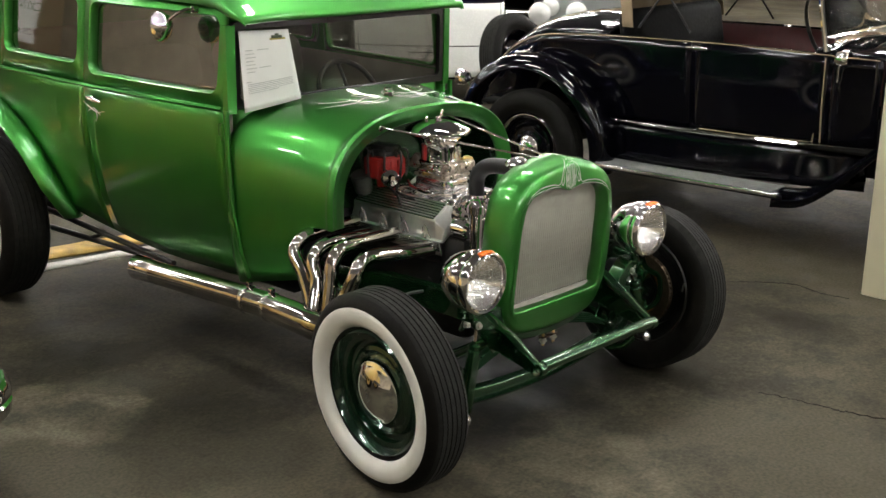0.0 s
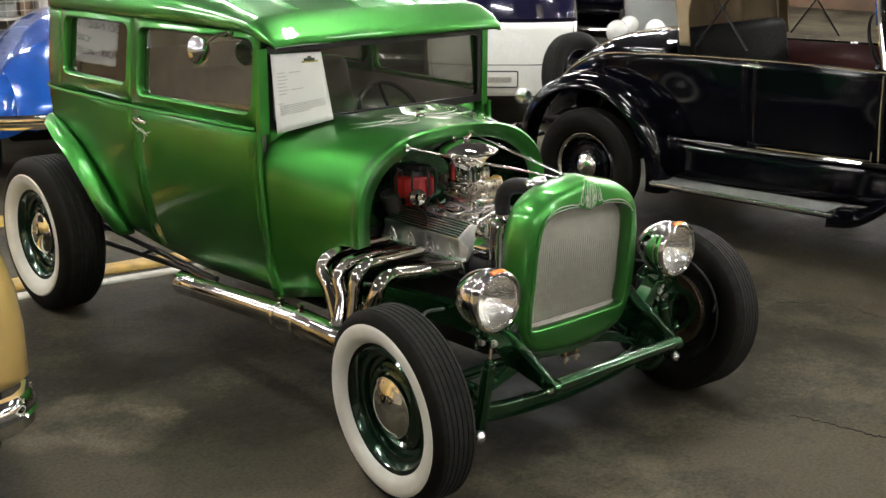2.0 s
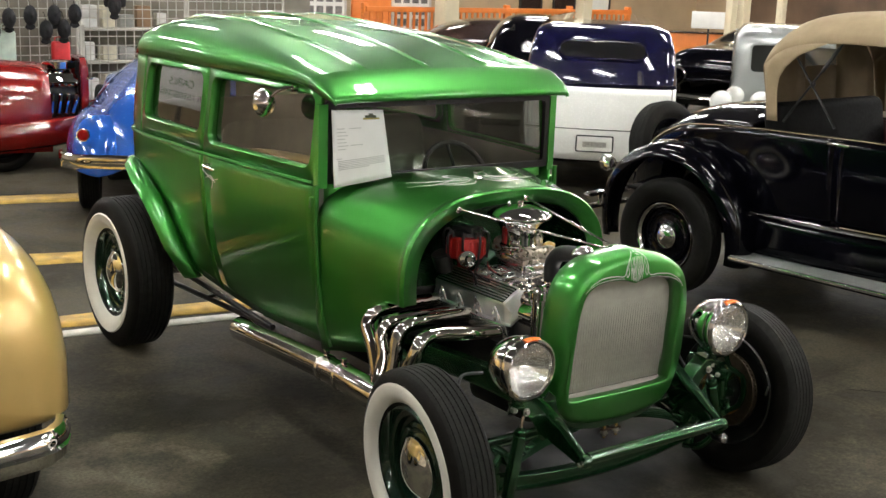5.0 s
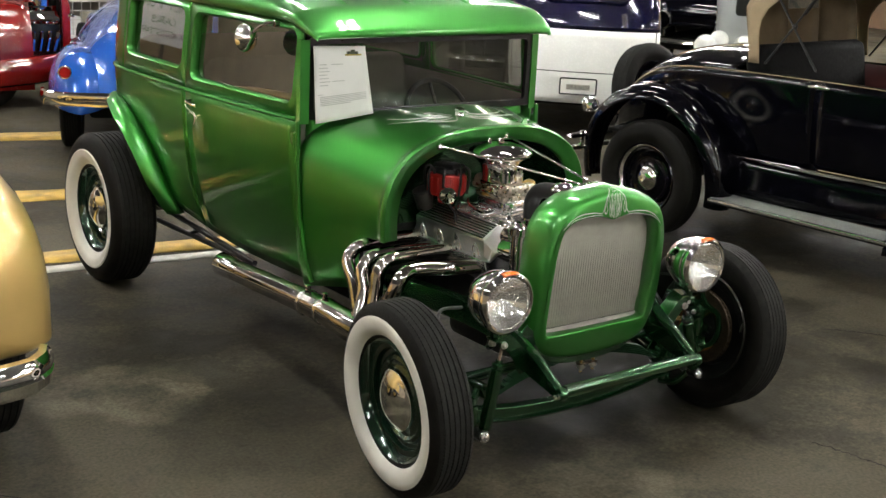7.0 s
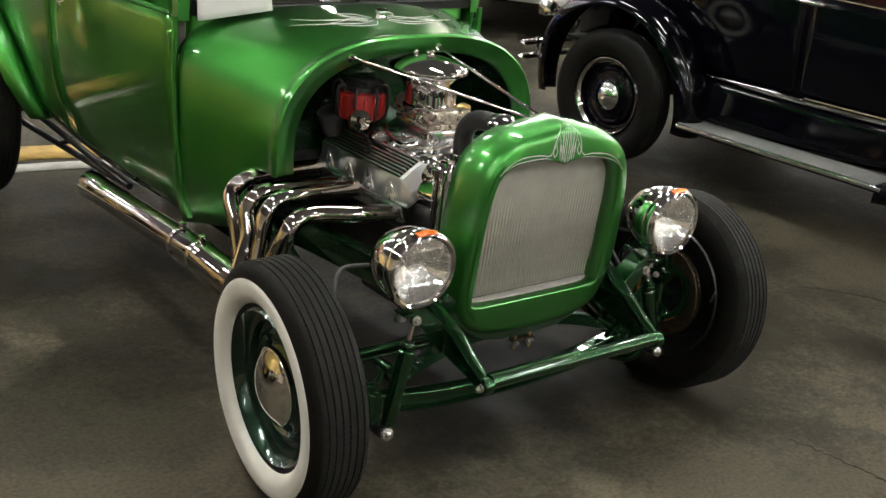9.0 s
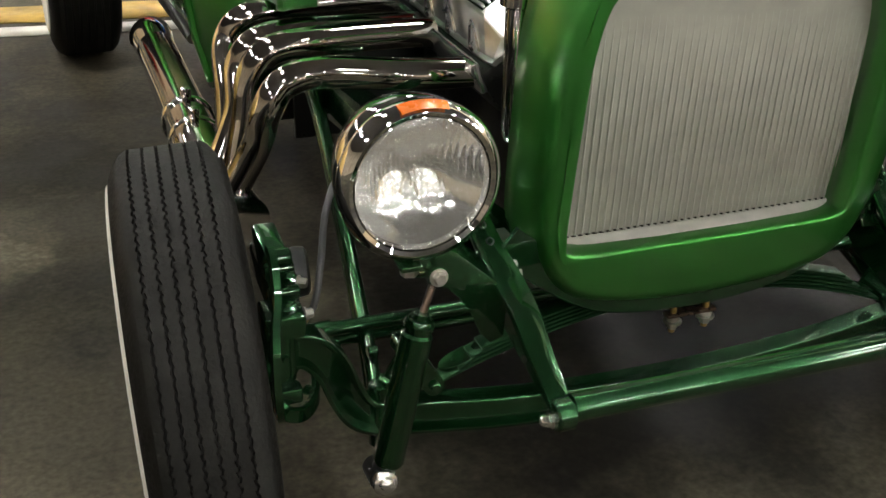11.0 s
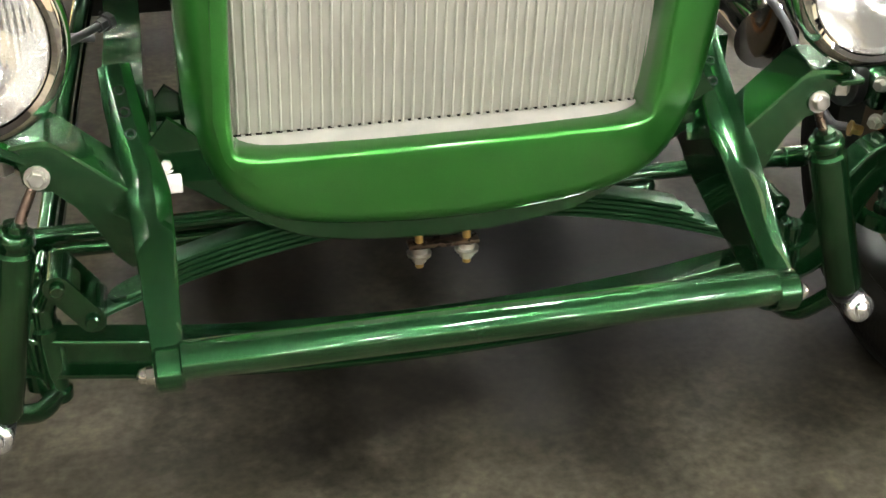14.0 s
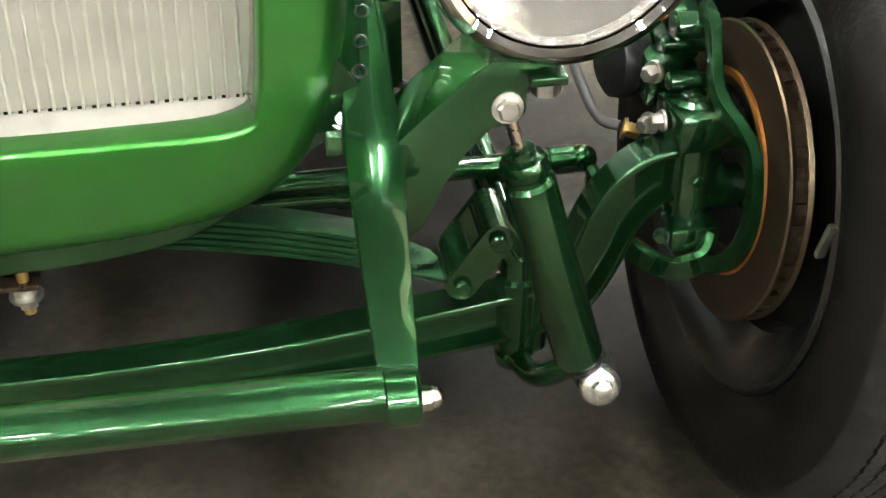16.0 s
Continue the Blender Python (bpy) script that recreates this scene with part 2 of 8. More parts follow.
# ---- the hall ----
def concrete():
    m = shader("stained_grey_concrete", (0.1, 0.1, 0.1), 0.5, rough_vary=0, vary=0)
    nt = m.node_tree
    b = nt.nodes["Principled BSDF"]
    tc = nt.nodes.new("ShaderNodeTexCoord")

    def noise_node(scale, detail, distort=0.0):
        n = nt.nodes.new("ShaderNodeTexNoise")
        n.inputs["Scale"].default_value, n.inputs["Detail"].default_value, n.inputs["Distortion"].default_value = scale, detail, distort
        nt.links.new(tc.outputs["Object"], n.inputs["Vector"])
        return n
    big, mid, fine = noise_node(0.62, 6, 0.7), noise_node(4.5, 6, 0.4), noise_node(75, 5)
    ramp = nt.nodes.new("ShaderNodeValToRGB")
    ramp.color_ramp.elements[0].position, ramp.color_ramp.elements[0].color = 0.45, (0.029, 0.0258, 0.0178, 1)
    ramp.color_ramp.elements[1].position, ramp.color_ramp.elements[1].color = 0.55, (0.080, 0.0715, 0.0500, 1)
    grit = noise_node(32, 6, 0.3)
    total = None
    for n, w in ((big, 0.60), (mid, 0.28), (grit, 0.12)):
        m1 = nt.nodes.new("ShaderNodeMath")
        m1.operation = "MULTIPLY_ADD"
        m1.inputs[1].default_value, m1.inputs[2].default_value = w, 0.0
        nt.links.new(n.outputs["Fac"], m1.inputs[0])
        if total:
            nt.links.new(total.outputs[0], m1.inputs[2])
        total = m1
    nt.links.new(total.outputs[0], ramp.inputs["Fac"])
    grain = nt.nodes.new("ShaderNodeMapRange")
    grain.inputs["From Min"].default_value, grain.inputs["From Max"].default_value = 0.3, 0.7
    grain.inputs["To Min"].default_value, grain.inputs["To Max"].default_value = 0.74, 1.26
    nt.links.new(fine.outputs["Fac"], grain.inputs["Value"])
    sc = nt.nodes.new("ShaderNodeVectorMath")
    sc.operation = "SCALE"
    nt.links.new(ramp.outputs["Color"], sc.inputs[0])
    # stains, paler worn patches and painted shade, all with ragged edges
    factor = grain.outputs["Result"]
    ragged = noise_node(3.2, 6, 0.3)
    # the first two paint shade under the hot rod's front into the floor
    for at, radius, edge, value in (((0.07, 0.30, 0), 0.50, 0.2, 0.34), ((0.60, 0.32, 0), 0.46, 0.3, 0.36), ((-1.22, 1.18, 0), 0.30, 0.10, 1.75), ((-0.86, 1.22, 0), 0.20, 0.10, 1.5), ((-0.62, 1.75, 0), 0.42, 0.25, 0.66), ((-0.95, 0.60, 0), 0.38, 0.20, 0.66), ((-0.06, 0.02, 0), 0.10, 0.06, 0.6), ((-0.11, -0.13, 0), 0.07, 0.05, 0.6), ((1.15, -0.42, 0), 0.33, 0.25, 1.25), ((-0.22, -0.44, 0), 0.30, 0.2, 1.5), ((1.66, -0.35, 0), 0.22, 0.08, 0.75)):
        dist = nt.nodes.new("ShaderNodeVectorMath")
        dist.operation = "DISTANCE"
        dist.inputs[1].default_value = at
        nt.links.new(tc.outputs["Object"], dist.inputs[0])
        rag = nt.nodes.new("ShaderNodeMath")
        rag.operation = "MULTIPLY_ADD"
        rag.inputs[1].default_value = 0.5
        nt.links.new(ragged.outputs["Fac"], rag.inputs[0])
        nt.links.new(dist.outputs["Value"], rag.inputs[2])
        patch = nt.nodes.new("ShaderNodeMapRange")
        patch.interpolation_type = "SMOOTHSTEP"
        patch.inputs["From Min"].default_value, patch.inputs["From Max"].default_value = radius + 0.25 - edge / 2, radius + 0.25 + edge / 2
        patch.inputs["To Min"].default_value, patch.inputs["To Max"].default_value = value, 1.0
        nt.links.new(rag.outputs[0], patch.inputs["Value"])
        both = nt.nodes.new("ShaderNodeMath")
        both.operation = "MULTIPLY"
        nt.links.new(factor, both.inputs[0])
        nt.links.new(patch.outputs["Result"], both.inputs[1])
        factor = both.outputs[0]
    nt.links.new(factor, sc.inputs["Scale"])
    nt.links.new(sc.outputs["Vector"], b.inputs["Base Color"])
    b.inputs["Specular IOR Level"].default_value = 0.07
    rr = nt.nodes.new("ShaderNodeMapRange")
    rr.inputs["From Min"].default_value, rr.inputs["From Max"].default_value = 0.3, 0.7
    rr.inputs["To Min"].default_value, rr.inputs["To Max"].default_value = 0.50, 0.78
    nt.links.new(mid.outputs["Fac"], rr.inputs["Value"])
    nt.links.new(rr.outputs["Result"], b.inputs["Roughness"])
    bp = nt.nodes.new("ShaderNodeBump")
    bp.inputs["Distance"].default_value = 0.0002
    nt.links.new(grit.outputs["Fac"], bp.inputs["Height"])
    nt.links.new(bp.outputs["Normal"], b.inputs["Normal"])
    return m


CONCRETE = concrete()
WALL = shader("tan_wall_paint", (0.42, 0.31, 0.185), 0.6, scale=1.5, vary=0.1, bump=0.001, bump_scale=40)
UNSEENWALL = shader("unseen_wall_brown", (0.30, 0.25, 0.175), 0.6, scale=1.2, vary=0.25)
CEILING = shader("ceiling_paint", (0.09, 0.087, 0.082), 0.8, scale=2, vary=0.1)
YELLOW = shader("worn_yellow_line_paint", (0.50, 0.32, 0.06), 0.55, scale=9, vary=0.4)
WHITELINE = shader("worn_white_line_paint", (0.62, 0.60, 0.52), 0.55, scale=9, vary=0.25)
TUBE = shader("fluorescent_tube", (0.9, 0.9, 0.85), 0.5, emit=(1.0, 0.985, 0.955), strength=104.0, vary=0, rough_vary=0)
FIXTURE = shader("white_fixture_enamel", (0.75, 0.73, 0.68), 0.4, scale=5, vary=0.05)
X0, X1, Y0, Y1, HC = -9.5, 19.0, -28.0, 17.0, 4.2

bm = Bm()
grid(bm, lambda u, v: (u, v, 0), span(X0, X1, 24), span(Y0, Y1, 26))
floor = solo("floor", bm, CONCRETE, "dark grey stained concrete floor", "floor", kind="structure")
thick(floor, 0.1, -1.0)
# south and west walls are unseen; their brown is set for the reflections
for nm, size, at in (("wall_north", (X1 - X0, 0.2, HC), ((X0 + X1) / 2, Y1 + 0.1, HC / 2)), ("wall_south", (X1 - X0, 0.2, HC), ((X0 + X1) / 2, Y0 - 0.1, HC / 2)),
                     ("wall_west", (0.2, Y1 - Y0 + 0.4, HC), (X0 - 0.1, (Y0 + Y1) / 2, HC / 2)), ("wall_east", (0.2, Y1 - Y0 + 0.4, HC), (X1 + 0.1, (Y0 + Y1) / 2, HC / 2))):
    bm = Bm()
    box(bm, size, at)
    solo(nm, bm, UNSEENWALL if nm in ("wall_south", "wall_west") else WALL, "unseen brown hall wall" if nm in ("wall_south", "wall_west") else "tan painted hall wall", "wall", kind="structure")
bm = Bm()
box(bm, (X1 - X0 + 0.4, Y1 - Y0 + 0.4, 0.2), ((X0 + X1) / 2, (Y0 + Y1) / 2, HC + 0.1))
solo("ceiling", bm, CEILING, "plain painted hall ceiling", "ceiling", kind="structure")


def fluorescent_light():
    t = thing("fluorescent_light", "white enamel twin-tube fluorescent strip light hung from the ceiling", "ceiling light", "strip lights in rows")
    bm = Bm()
    box(bm, (0.24, 1.28, 0.05), (0, 0, 0.045), bevel=0.012)
    part("housing", bm, FIXTURE, t)
    for x in (-0.06, 0.06):
        bm = Bm()
        cyl(bm, (x, -0.6, 0), (x, 0.6, 0), 0.019, seg=10)
        part("tube", bm, TUBE, t, "glowing warm white tube")
    for x in (-0.08, 0.08):
        bm = Bm()
        cyl(bm, (x, 0, 0.06), (x, 0, 0.45), 0.006, seg=6)
        part("hanger", bm, ZINC, t)
    return t


# close rows over the parked cars, wider rows over the open floor
LAMPS = [(-4.4 + ix * 2.7, 0.9 + iy * 3.3) for ix in range(9) for iy in range(5)] + [(-4.4 + ix * 2.7, -25.5 + iy * 4.4) for ix in range(9) for iy in range(6)]
first = fluorescent_light()
first.matrix_basis = pose(*LAMPS[0], HC - 0.45)
for x, y in LAMPS[1:]:
    copy_thing(first, pose(x, y, HC - 0.45))

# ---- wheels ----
BARRELBLACK = shader("near_black_barrel", (0.0040, 0.0046, 0.0036), 0.42, 0.1, 0.25, 0.12, scale=30, vary=0.5)


def wheel(parent, r, w, rim, wall0, wall1, side, grooves=6, bare=False, capr=0.085, wheelmat=None, whitewall=True, zigzag=0.0):
    """A tyre on a steel wheel, its outer face along side * x."""
    wheelmat = wheelmat or WHEELGREEN
    h = w / 2
    wh = thing("wheel", "", "")
    wh.parent = parent
    s = side
    tw = h * 0.74
    tread = [(tw, r - 0.006)]
    for k in range(grooves):
        c = tw * (1 - 2 * (k + 0.7) / (grooves + 0.4))
        g = 0.0020 if zigzag else 0.0032
        tread += [(c + g, r), (c + g * 0.6, r - 0.005), (c - g * 0.6, r - 0.005), (c - g, r)]
    tread += [(-tw, r - 0.006)]
    outer = [(h * 0.62, rim), (h * 0.72, rim + 0.013), (h * 0.95, rim + (r - rim) * 0.3), (h, rim + (r - rim) * 0.5), (h * 0.96, rim + (r - rim) * 0.72), (h * 0.86, r - 0.020)]
    inner = [(-a, b) for a, b in reversed(outer)]
    prof = outer + tread + inner
    bm = Bm()
    seg = 288 if zigzag else 72
    n0 = len(outer) + 1
    n1 = n0 + 4 * grooves
    rings = []
    for j, (a, b) in enumerate(prof):
        zz = zigzag if n0 <= j < n1 else 0.0
        rings.append([((a + zz * (1 if k % 2 else -1)) * s, b * math.cos(2 * math.pi * k / seg), b * math.sin(2 * math.pi * k / seg)) for k in range(seg)])
    loops(bm, rings)
    for k, f in enumerate(bm.faces):
        f.material_index = 1 if n0 - 1 <= k // seg <= n1 else 0
    part("tyre", bm, (RUBBER, TREAD), wh, "black ribbed tyre", angle=30)
    if whitewall:
        bm = Bm()
        ra = [wall0 + (wall1 - wall0) * k / 8 for k in range(9)]
        xs = [b for a, b in outer]
        ys = [a for a, b in outer]
        lathe(bm, [(s * (lerp(q, xs, ys) + (0.0035 if 0 < k < 8 else -0.002)), q) for k, q in enumerate(ra)], seg=72)
        part("whitewall", bm, WHITEWALL, wh, "wide white sidewall band")
    # pressed steel wheel with stepped rings
    bm = Bm()
    z = h * 0.62
    rp = [(z + 0.004, rim + 0.004), (z + 0.012, rim - 0.004), (z - 0.004, rim - 0.014), (z - 0.02, rim - 0.018), (z - 0.024, rim - 0.035), (z - 0.042, rim - 0.04),
          (z - 0.046, rim - 0.053), (z - 0.032, rim - 0.060), (z - 0.027, rim - 0.072), (z - 0.036, rim - 0.082), (z - 0.034, capr + 0.010), (z - 0.022, capr - 0.004), (z - 0.024, 0.03)]
    lathe(bm, [(a * s, b) for a, b in rp], seg=56)
    # bare wheels get a separate near-black barrel
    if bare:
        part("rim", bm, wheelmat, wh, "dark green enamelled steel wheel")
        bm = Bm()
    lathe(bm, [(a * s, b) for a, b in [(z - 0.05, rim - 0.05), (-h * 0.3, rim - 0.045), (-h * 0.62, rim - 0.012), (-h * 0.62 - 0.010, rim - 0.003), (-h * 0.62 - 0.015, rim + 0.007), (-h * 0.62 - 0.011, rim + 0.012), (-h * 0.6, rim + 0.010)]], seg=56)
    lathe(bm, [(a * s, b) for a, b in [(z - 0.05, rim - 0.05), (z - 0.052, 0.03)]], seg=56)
    part("barrel" if bare else "rim", bm, BARRELBLACK if bare else wheelmat, wh, "near-black wheel barrel" if bare else "dark green enamelled steel wheel" if wheelmat is WHEELGREEN else "painted steel wheel")
    bm = Bm()
    dome = [(z - 0.024, capr), (z - 0.012, capr * 1.01), (z - 0.009, capr * 0.985), (z - 0.008, capr * 0.95), (z - 0.001, capr * 0.86), (z + 0.009, capr * 0.70), (z + 0.017, capr * 0.52), (z + 0.0225, capr * 0.32), (z + 0.025, capr * 0.12), (z + 0.0253, 0.0)]
    lathe(bm, [(a * s, b) for a, b in dome], seg=48)
    cap_ob = part("hubcap", bm, CHROME, wh, "domed chrome hubcap", angle=60)
    if whitewall:
        bm = Bm()
        tube(bm, [(s * (z + 0.0235), 0.011 * math.cos(2 * math.pi * k / 24), 0.021 * math.sin(2 * math.pi * k / 24)) for k in range(24)], 0.0016, 6, closed=True)
        tube(bm, spline([(s * (z + 0.0255), -0.004, 0.010), (s * (z + 0.026), 0.005, 0.004), (s * (z + 0.026), -0.005, -0.004), (s * (z + 0.0255), 0.004, -0.010)], 4), 0.0014, 6)
        part("emblem", bm, BLACKIRON, cap_ob, "dark oval emblem stroke")
    if zigzag:
        bm = Bm()
        box(bm, (0.009, 0.007, 0.038), (-s * (h * 0.62 + 0.016), -rim * (0.955 if s < 0 else 0.965), -0.055 if s < 0 else 0.05), (-16 if s < 0 else 14, 0, 0), 0.0025)
        part("wheel_weight", bm, ZINC, wh, "small silver balance weight")
    return wh

# ---- green hot rod ----
from mathutils.bvhtree import BVHTree

FRONT_POSE = {-1: pose(-0.754, -0.062, 0.332, 0, -3.2, -5.4), 1: pose(0.750, -0.044, 0.330, 0, 4.0, 0.8)}
ROD = thing("hot_rod", "metallic green chopped hot rod sedan with open engine and whitewalls", "car")
for side in (-1, 1):
    w = wheel(ROD, 0.328, 0.162, 0.207, 0.218, 0.291, side, bare=True, zigzag=0.0011, capr=0.104)
    w.matrix_basis = FRONT_POSE[side]
    w = wheel(ROD, 0.372, 0.225, 0.205, 0.215, 0.300, side, grooves=7, capr=0.104)
    w.matrix_basis = pose(side * 0.685, 2.63, 0.372)

WY = [0.90, 1.2, 1.7, 2.2, 2.5, 2.67, 2.76, 2.82, 2.84]
WW = [0.588, 0.622, 0.655, 0.660, 0.655, 0.62, 0.55, 0.36, 0.02]


def half(y):
    return smooth_lerp(y, WY, WW)


def tuck(z):
    return smooth_lerp(z, [0.38, 0.45, 0.55, 0.70, 0.90, 1.10, 1.45], [0.78, 0.845, 0.90, 0.955, 0.99, 1.0, 0.945])


def skin(y, z, s, out=0.0):
    return (s * (half(y) * tuck(z) + out), y, z)


def low(y):
    base = lerp(y, [1.35, 1.5, 1.8, 2.06], [0.40, 0.405, 0.447, 0.485])
    d = 0.562 ** 2 - (y - 2.63) ** 2
    return max(base, 0.372 + math.sqrt(max(d, 0)))


def side_panel(y0, y1, zt, s, ny=14, nz=14):
    bm = Bm()

    def fn(u, v):
        y = y0 + (y1 - y0) * u
        return skin(y, low(y) + (zt - low(y)) * v, s)
    grid(bm, fn, span(0, 1, ny), span(0, 1, nz))
    return bm


def window_ring(bm, y0, y1, z0, z1, wy0, wy1, wz0, wz1, s, rad=0.04):
    """The panel round a window: from its outer edge to a rolled edge and the reveal."""
    n = 6
    cy, cz = (wy0 + wy1) / 2, (wz0 + wz1) / 2

    def ring(g, out):
        return [skin(a, b, s, out) for a, b in rrect(wy1 - wy0 + 2 * g, wz1 - wz0 + 2 * g, rad + max(g, -0.02), n, cy, cz)]
    inner = rrect(wy1 - wy0, wz1 - wz0, rad, n, cy, cz)
    outer = []
    for k, (a, b) in enumerate(inner):
        c, f = divmod(k, n + 1)
        t = f / n
        ya = y1 if c in (0, 3) else y0
        zb = z1 if c in (0, 1) else z0
        side_first = c in (0, 2)
        if side_first:
            yy = ya if t <= 0.5 else ya + (a - ya) * (t - 0.5) * 2
            zz = zb if t >= 0.5 else b + (zb - b) * t * 2
        else:
            zz = zb if t <= 0.5 else zb + (b - zb) * (t - 0.5) * 2
            yy = ya if t >= 0.5 else a + (ya - a) * t * 2
        outer.append(skin(yy, zz, s))
    loops(bm, [outer, ring(0.020, 0.0), ring(0.014, 0.004), ring(0.006, 0.005), ring(0.0, 0.0), ring(-0.004, -0.012), ring(-0.006, -0.035)])


def clear_glass(name, gloss=0.12, tint=(0.96, 0.96, 0.95)):
    """Thin glass: mostly clear, with a shine."""
    m = bpy.data.materials.new(name)
    m.use_nodes = True
    nt = m.node_tree
    nt.nodes.remove(nt.nodes["Principled BSDF"])
    a, b, c = nt.nodes.new("ShaderNodeBsdfTransparent"), nt.nodes.new("ShaderNodeBsdfGlossy"), nt.nodes.new("ShaderNodeMixShader")
    a.inputs["Color"].default_value = (*tint, 1)
    b.inputs["Roughness"].default_value = 0.03
    c.inputs["Fac"].default_value = gloss
    nt.links.new(a.outputs[0], c.inputs[1])
    nt.links.new(b.outputs[0], c.inputs[2])
    nt.links.new(c.outputs[0], nt.nodes["Material Output"].inputs["Surface"])
    return m


SIDEGLASS = clear_glass("side_window_glass", 0.36, (0.42, 0.415, 0.385))
TINT = shader("smoked_window_glass", (0.07, 0.07, 0.062), 0.02, transmission=0.80, vary=0, rough_vary=0.0, ior=1.36)
SCREEN = clear_glass("grey_windscreen_glass", 0.07, (0.85, 0.85, 0.82))
BELT = 1.085
for s in (-1, 1):
    # door
    bm = side_panel(0.952, 1.792, BELT, s)
    window_ring(bm, 0.952, 1.792, BELT, 1.452, 0.985, 1.748, 1.135, 1.408, s)
    door = part("door", bm, GREEN, ROD, "metallic green car door")
    thick(door, 0.012)
    # quarter panel running round the back
    bm = side_panel(1.800, 2.84, BELT, s, 26)
    window_ring(bm, 1.800, 2.47, BELT, 1.452, 1.842, 2.425, 1.165, 1.415, s)
    grid(bm, lambda y, z: skin(y, z, s), span(2.47, 2.84, 12), span(BELT, 1.452, 6))
    thick(part("quarter_panel", bm, GREEN, ROD), 0.012)
    for nm, a in (("door_glass", (0.97, 1.76, 1.12, 1.42)), ("quarter_glass", (1.83, 2.44, 1.15, 1.43))):
        bm = Bm()
        grid(bm, lambda y, z: skin(y, z, s, -0.028), span(a[0], a[1], 6), span(a[2], a[3], 3))
        part("window_glass", bm, SIDEGLASS, ROD, "clear side window")
    # belt moulding
    bm = Bm()
    tube(bm, [skin(y, 1.078, s, 0.001) for y in span(0.955, 2.83, 40)], 0.009, 8)
    part("belt_moulding", bm, GREEN, ROD)
    # windscreen pillar
    bm = Bm()
    loops(bm, [[(s * x, y, z) for x, y in ((0.552, 0.925), (0.590, 0.93), (0.596, 0.95), (0.590, 0.955), (0.552, 0.955))] for z in (1.06, 1.2, 1.38)], True, True, True)
    part("windscreen_pillar", bm, GREEN, ROD)

# roof with visor and three pressed ribs
RY = [0.835, 0.85, 0.90, 0.965, 1.05, 1.3, 1.8, 2.3, 2.55, 2.70, 2.79, 2.83]
RC = [1.400, 1.425, 1.462, 1.502, 1.524, 1.572, 1.632, 1.655, 1.638, 1.59, 1.51, 1.44]
RE = [1.385, 1.398, 1.415, 1.440, 1.445, 1.447, 1.449, 1.449, 1.447, 1.44, 1.43, 1.42]
RW = [0.575, 0.585, 0.60, 0.605, 0.605, 0.608, 0.628, 0.630, 0.625, 0.58, 0.46, 0.10]


RIBS = (-0.36, -0.06, 0.24, 0.50)


def roof_pt(y, u):
    n = lerp(y, [0.835, 0.965, 1.15, 1.8], [6.0, 4.4, 3.6, 2.8])
    f = lerp if y < 1.05 else smooth_lerp
    w, zc, ze = (f(y, RY, a) for a in (RW, RC, RE))
    x = w * u
    z = ze + (zc - ze) * max(0.0, 1 - abs(u) ** n) ** (1 / n)
    for rx in RIBS:
        d = abs(x - rx)
        if d < 0.016 and y > 0.985:
            z += 0.007 * (1 - (d / 0.016) ** 2) * min(1, (y - 0.985) / 0.02) * min(1, max(0, 2.62 - y) / 0.1)
    return (x, y, z)


bm = Bm()
us = span(-0.94, 0.94, 56) + [s * v for s in (-1, 1) for v in (0.96, 0.972, 0.982, 0.99, 0.995, 0.998, 1.0)]
for rx in RIBS:
    us += [(rx + d) / 0.617 for d in (-0.018, -0.015, -0.011, -0.006, 0, 0.006, 0.011, 0.015, 0.018)]
us = sorted(us)
us = [t for i, t in enumerate(us) if i == 0 or t - us[i - 1] > 1e-4]
grid(bm, roof_pt, sorted(set(RY + [0.98, 0.99, 1.0, 1.01] + span(0.87, 2.7, 30))), us)
thick(part("roof", bm, GREEN, ROD, "metallic green chopped roof with visor and pressed ribs", angle=50), 0.015)

# cowl
CY = [0.48, 0.55, 0.65, 0.75, 0.85, 0.93]
CW = [0.488, 0.492, 0.515, 0.548, 0.576, 0.590]
CT = [1.082, 1.088, 1.092, 1.094, 1.096, 1.098]
CB = [0.50, 0.49, 0.47, 0.45, 0.43, 0.41]


def cowl_ring(y, k=1.0, n=44):
    w, zt, zb = (smooth_lerp(y, CY, a) for a in (CW, CT, CB))
    z_full = zb
    zb = max(zb, lerp(y, [0.48, 0.585, 0.62, 0.66], [0.69, 0.684, 0.655, zb]))
    zm = lerp(y, [0.48, 0.93], [0.74, 0.85])
    e = lerp(y, [0.48, 0.93], [2.6, 3.4])
    pts = []
    for i in range(8):
        z = zb + (zm - zb) * i / 8
        pts.append((-w * lerp(z, [z_full, z_full + 0.12, zm], [0.93, 0.985, 1.0]), z))
    for i in range(n + 1):
        a = math.pi - math.pi * i / n
        c, q = math.cos(a), math.sin(a)
        pts.append((w * math.copysign(abs(c) ** (2 / e), c), zm + (zt - zm) * abs(q) ** (2 / e)))
    for i in range(7, -1, -1):
        z = zb + (zm - zb) * i / 8
        pts.append((w * lerp(z, [z_full, z_full + 0.12, zm], [0.93, 0.985, 1.0]), z))
    cx, cz = 0.0, 0.70
    return [(cx + (x - cx) * k, y, cz + (z - cz) * (k if z > cz else 1)) for x, z in pts]


def raised(ring, out):
    return [(x * (1 + out / 0.5), y, 0.7 + (z - 0.7) * (1 + out / 0.5)) if z > 0.7 else (x * (1 + out / 0.5), y, z) for x, y, z in ring]


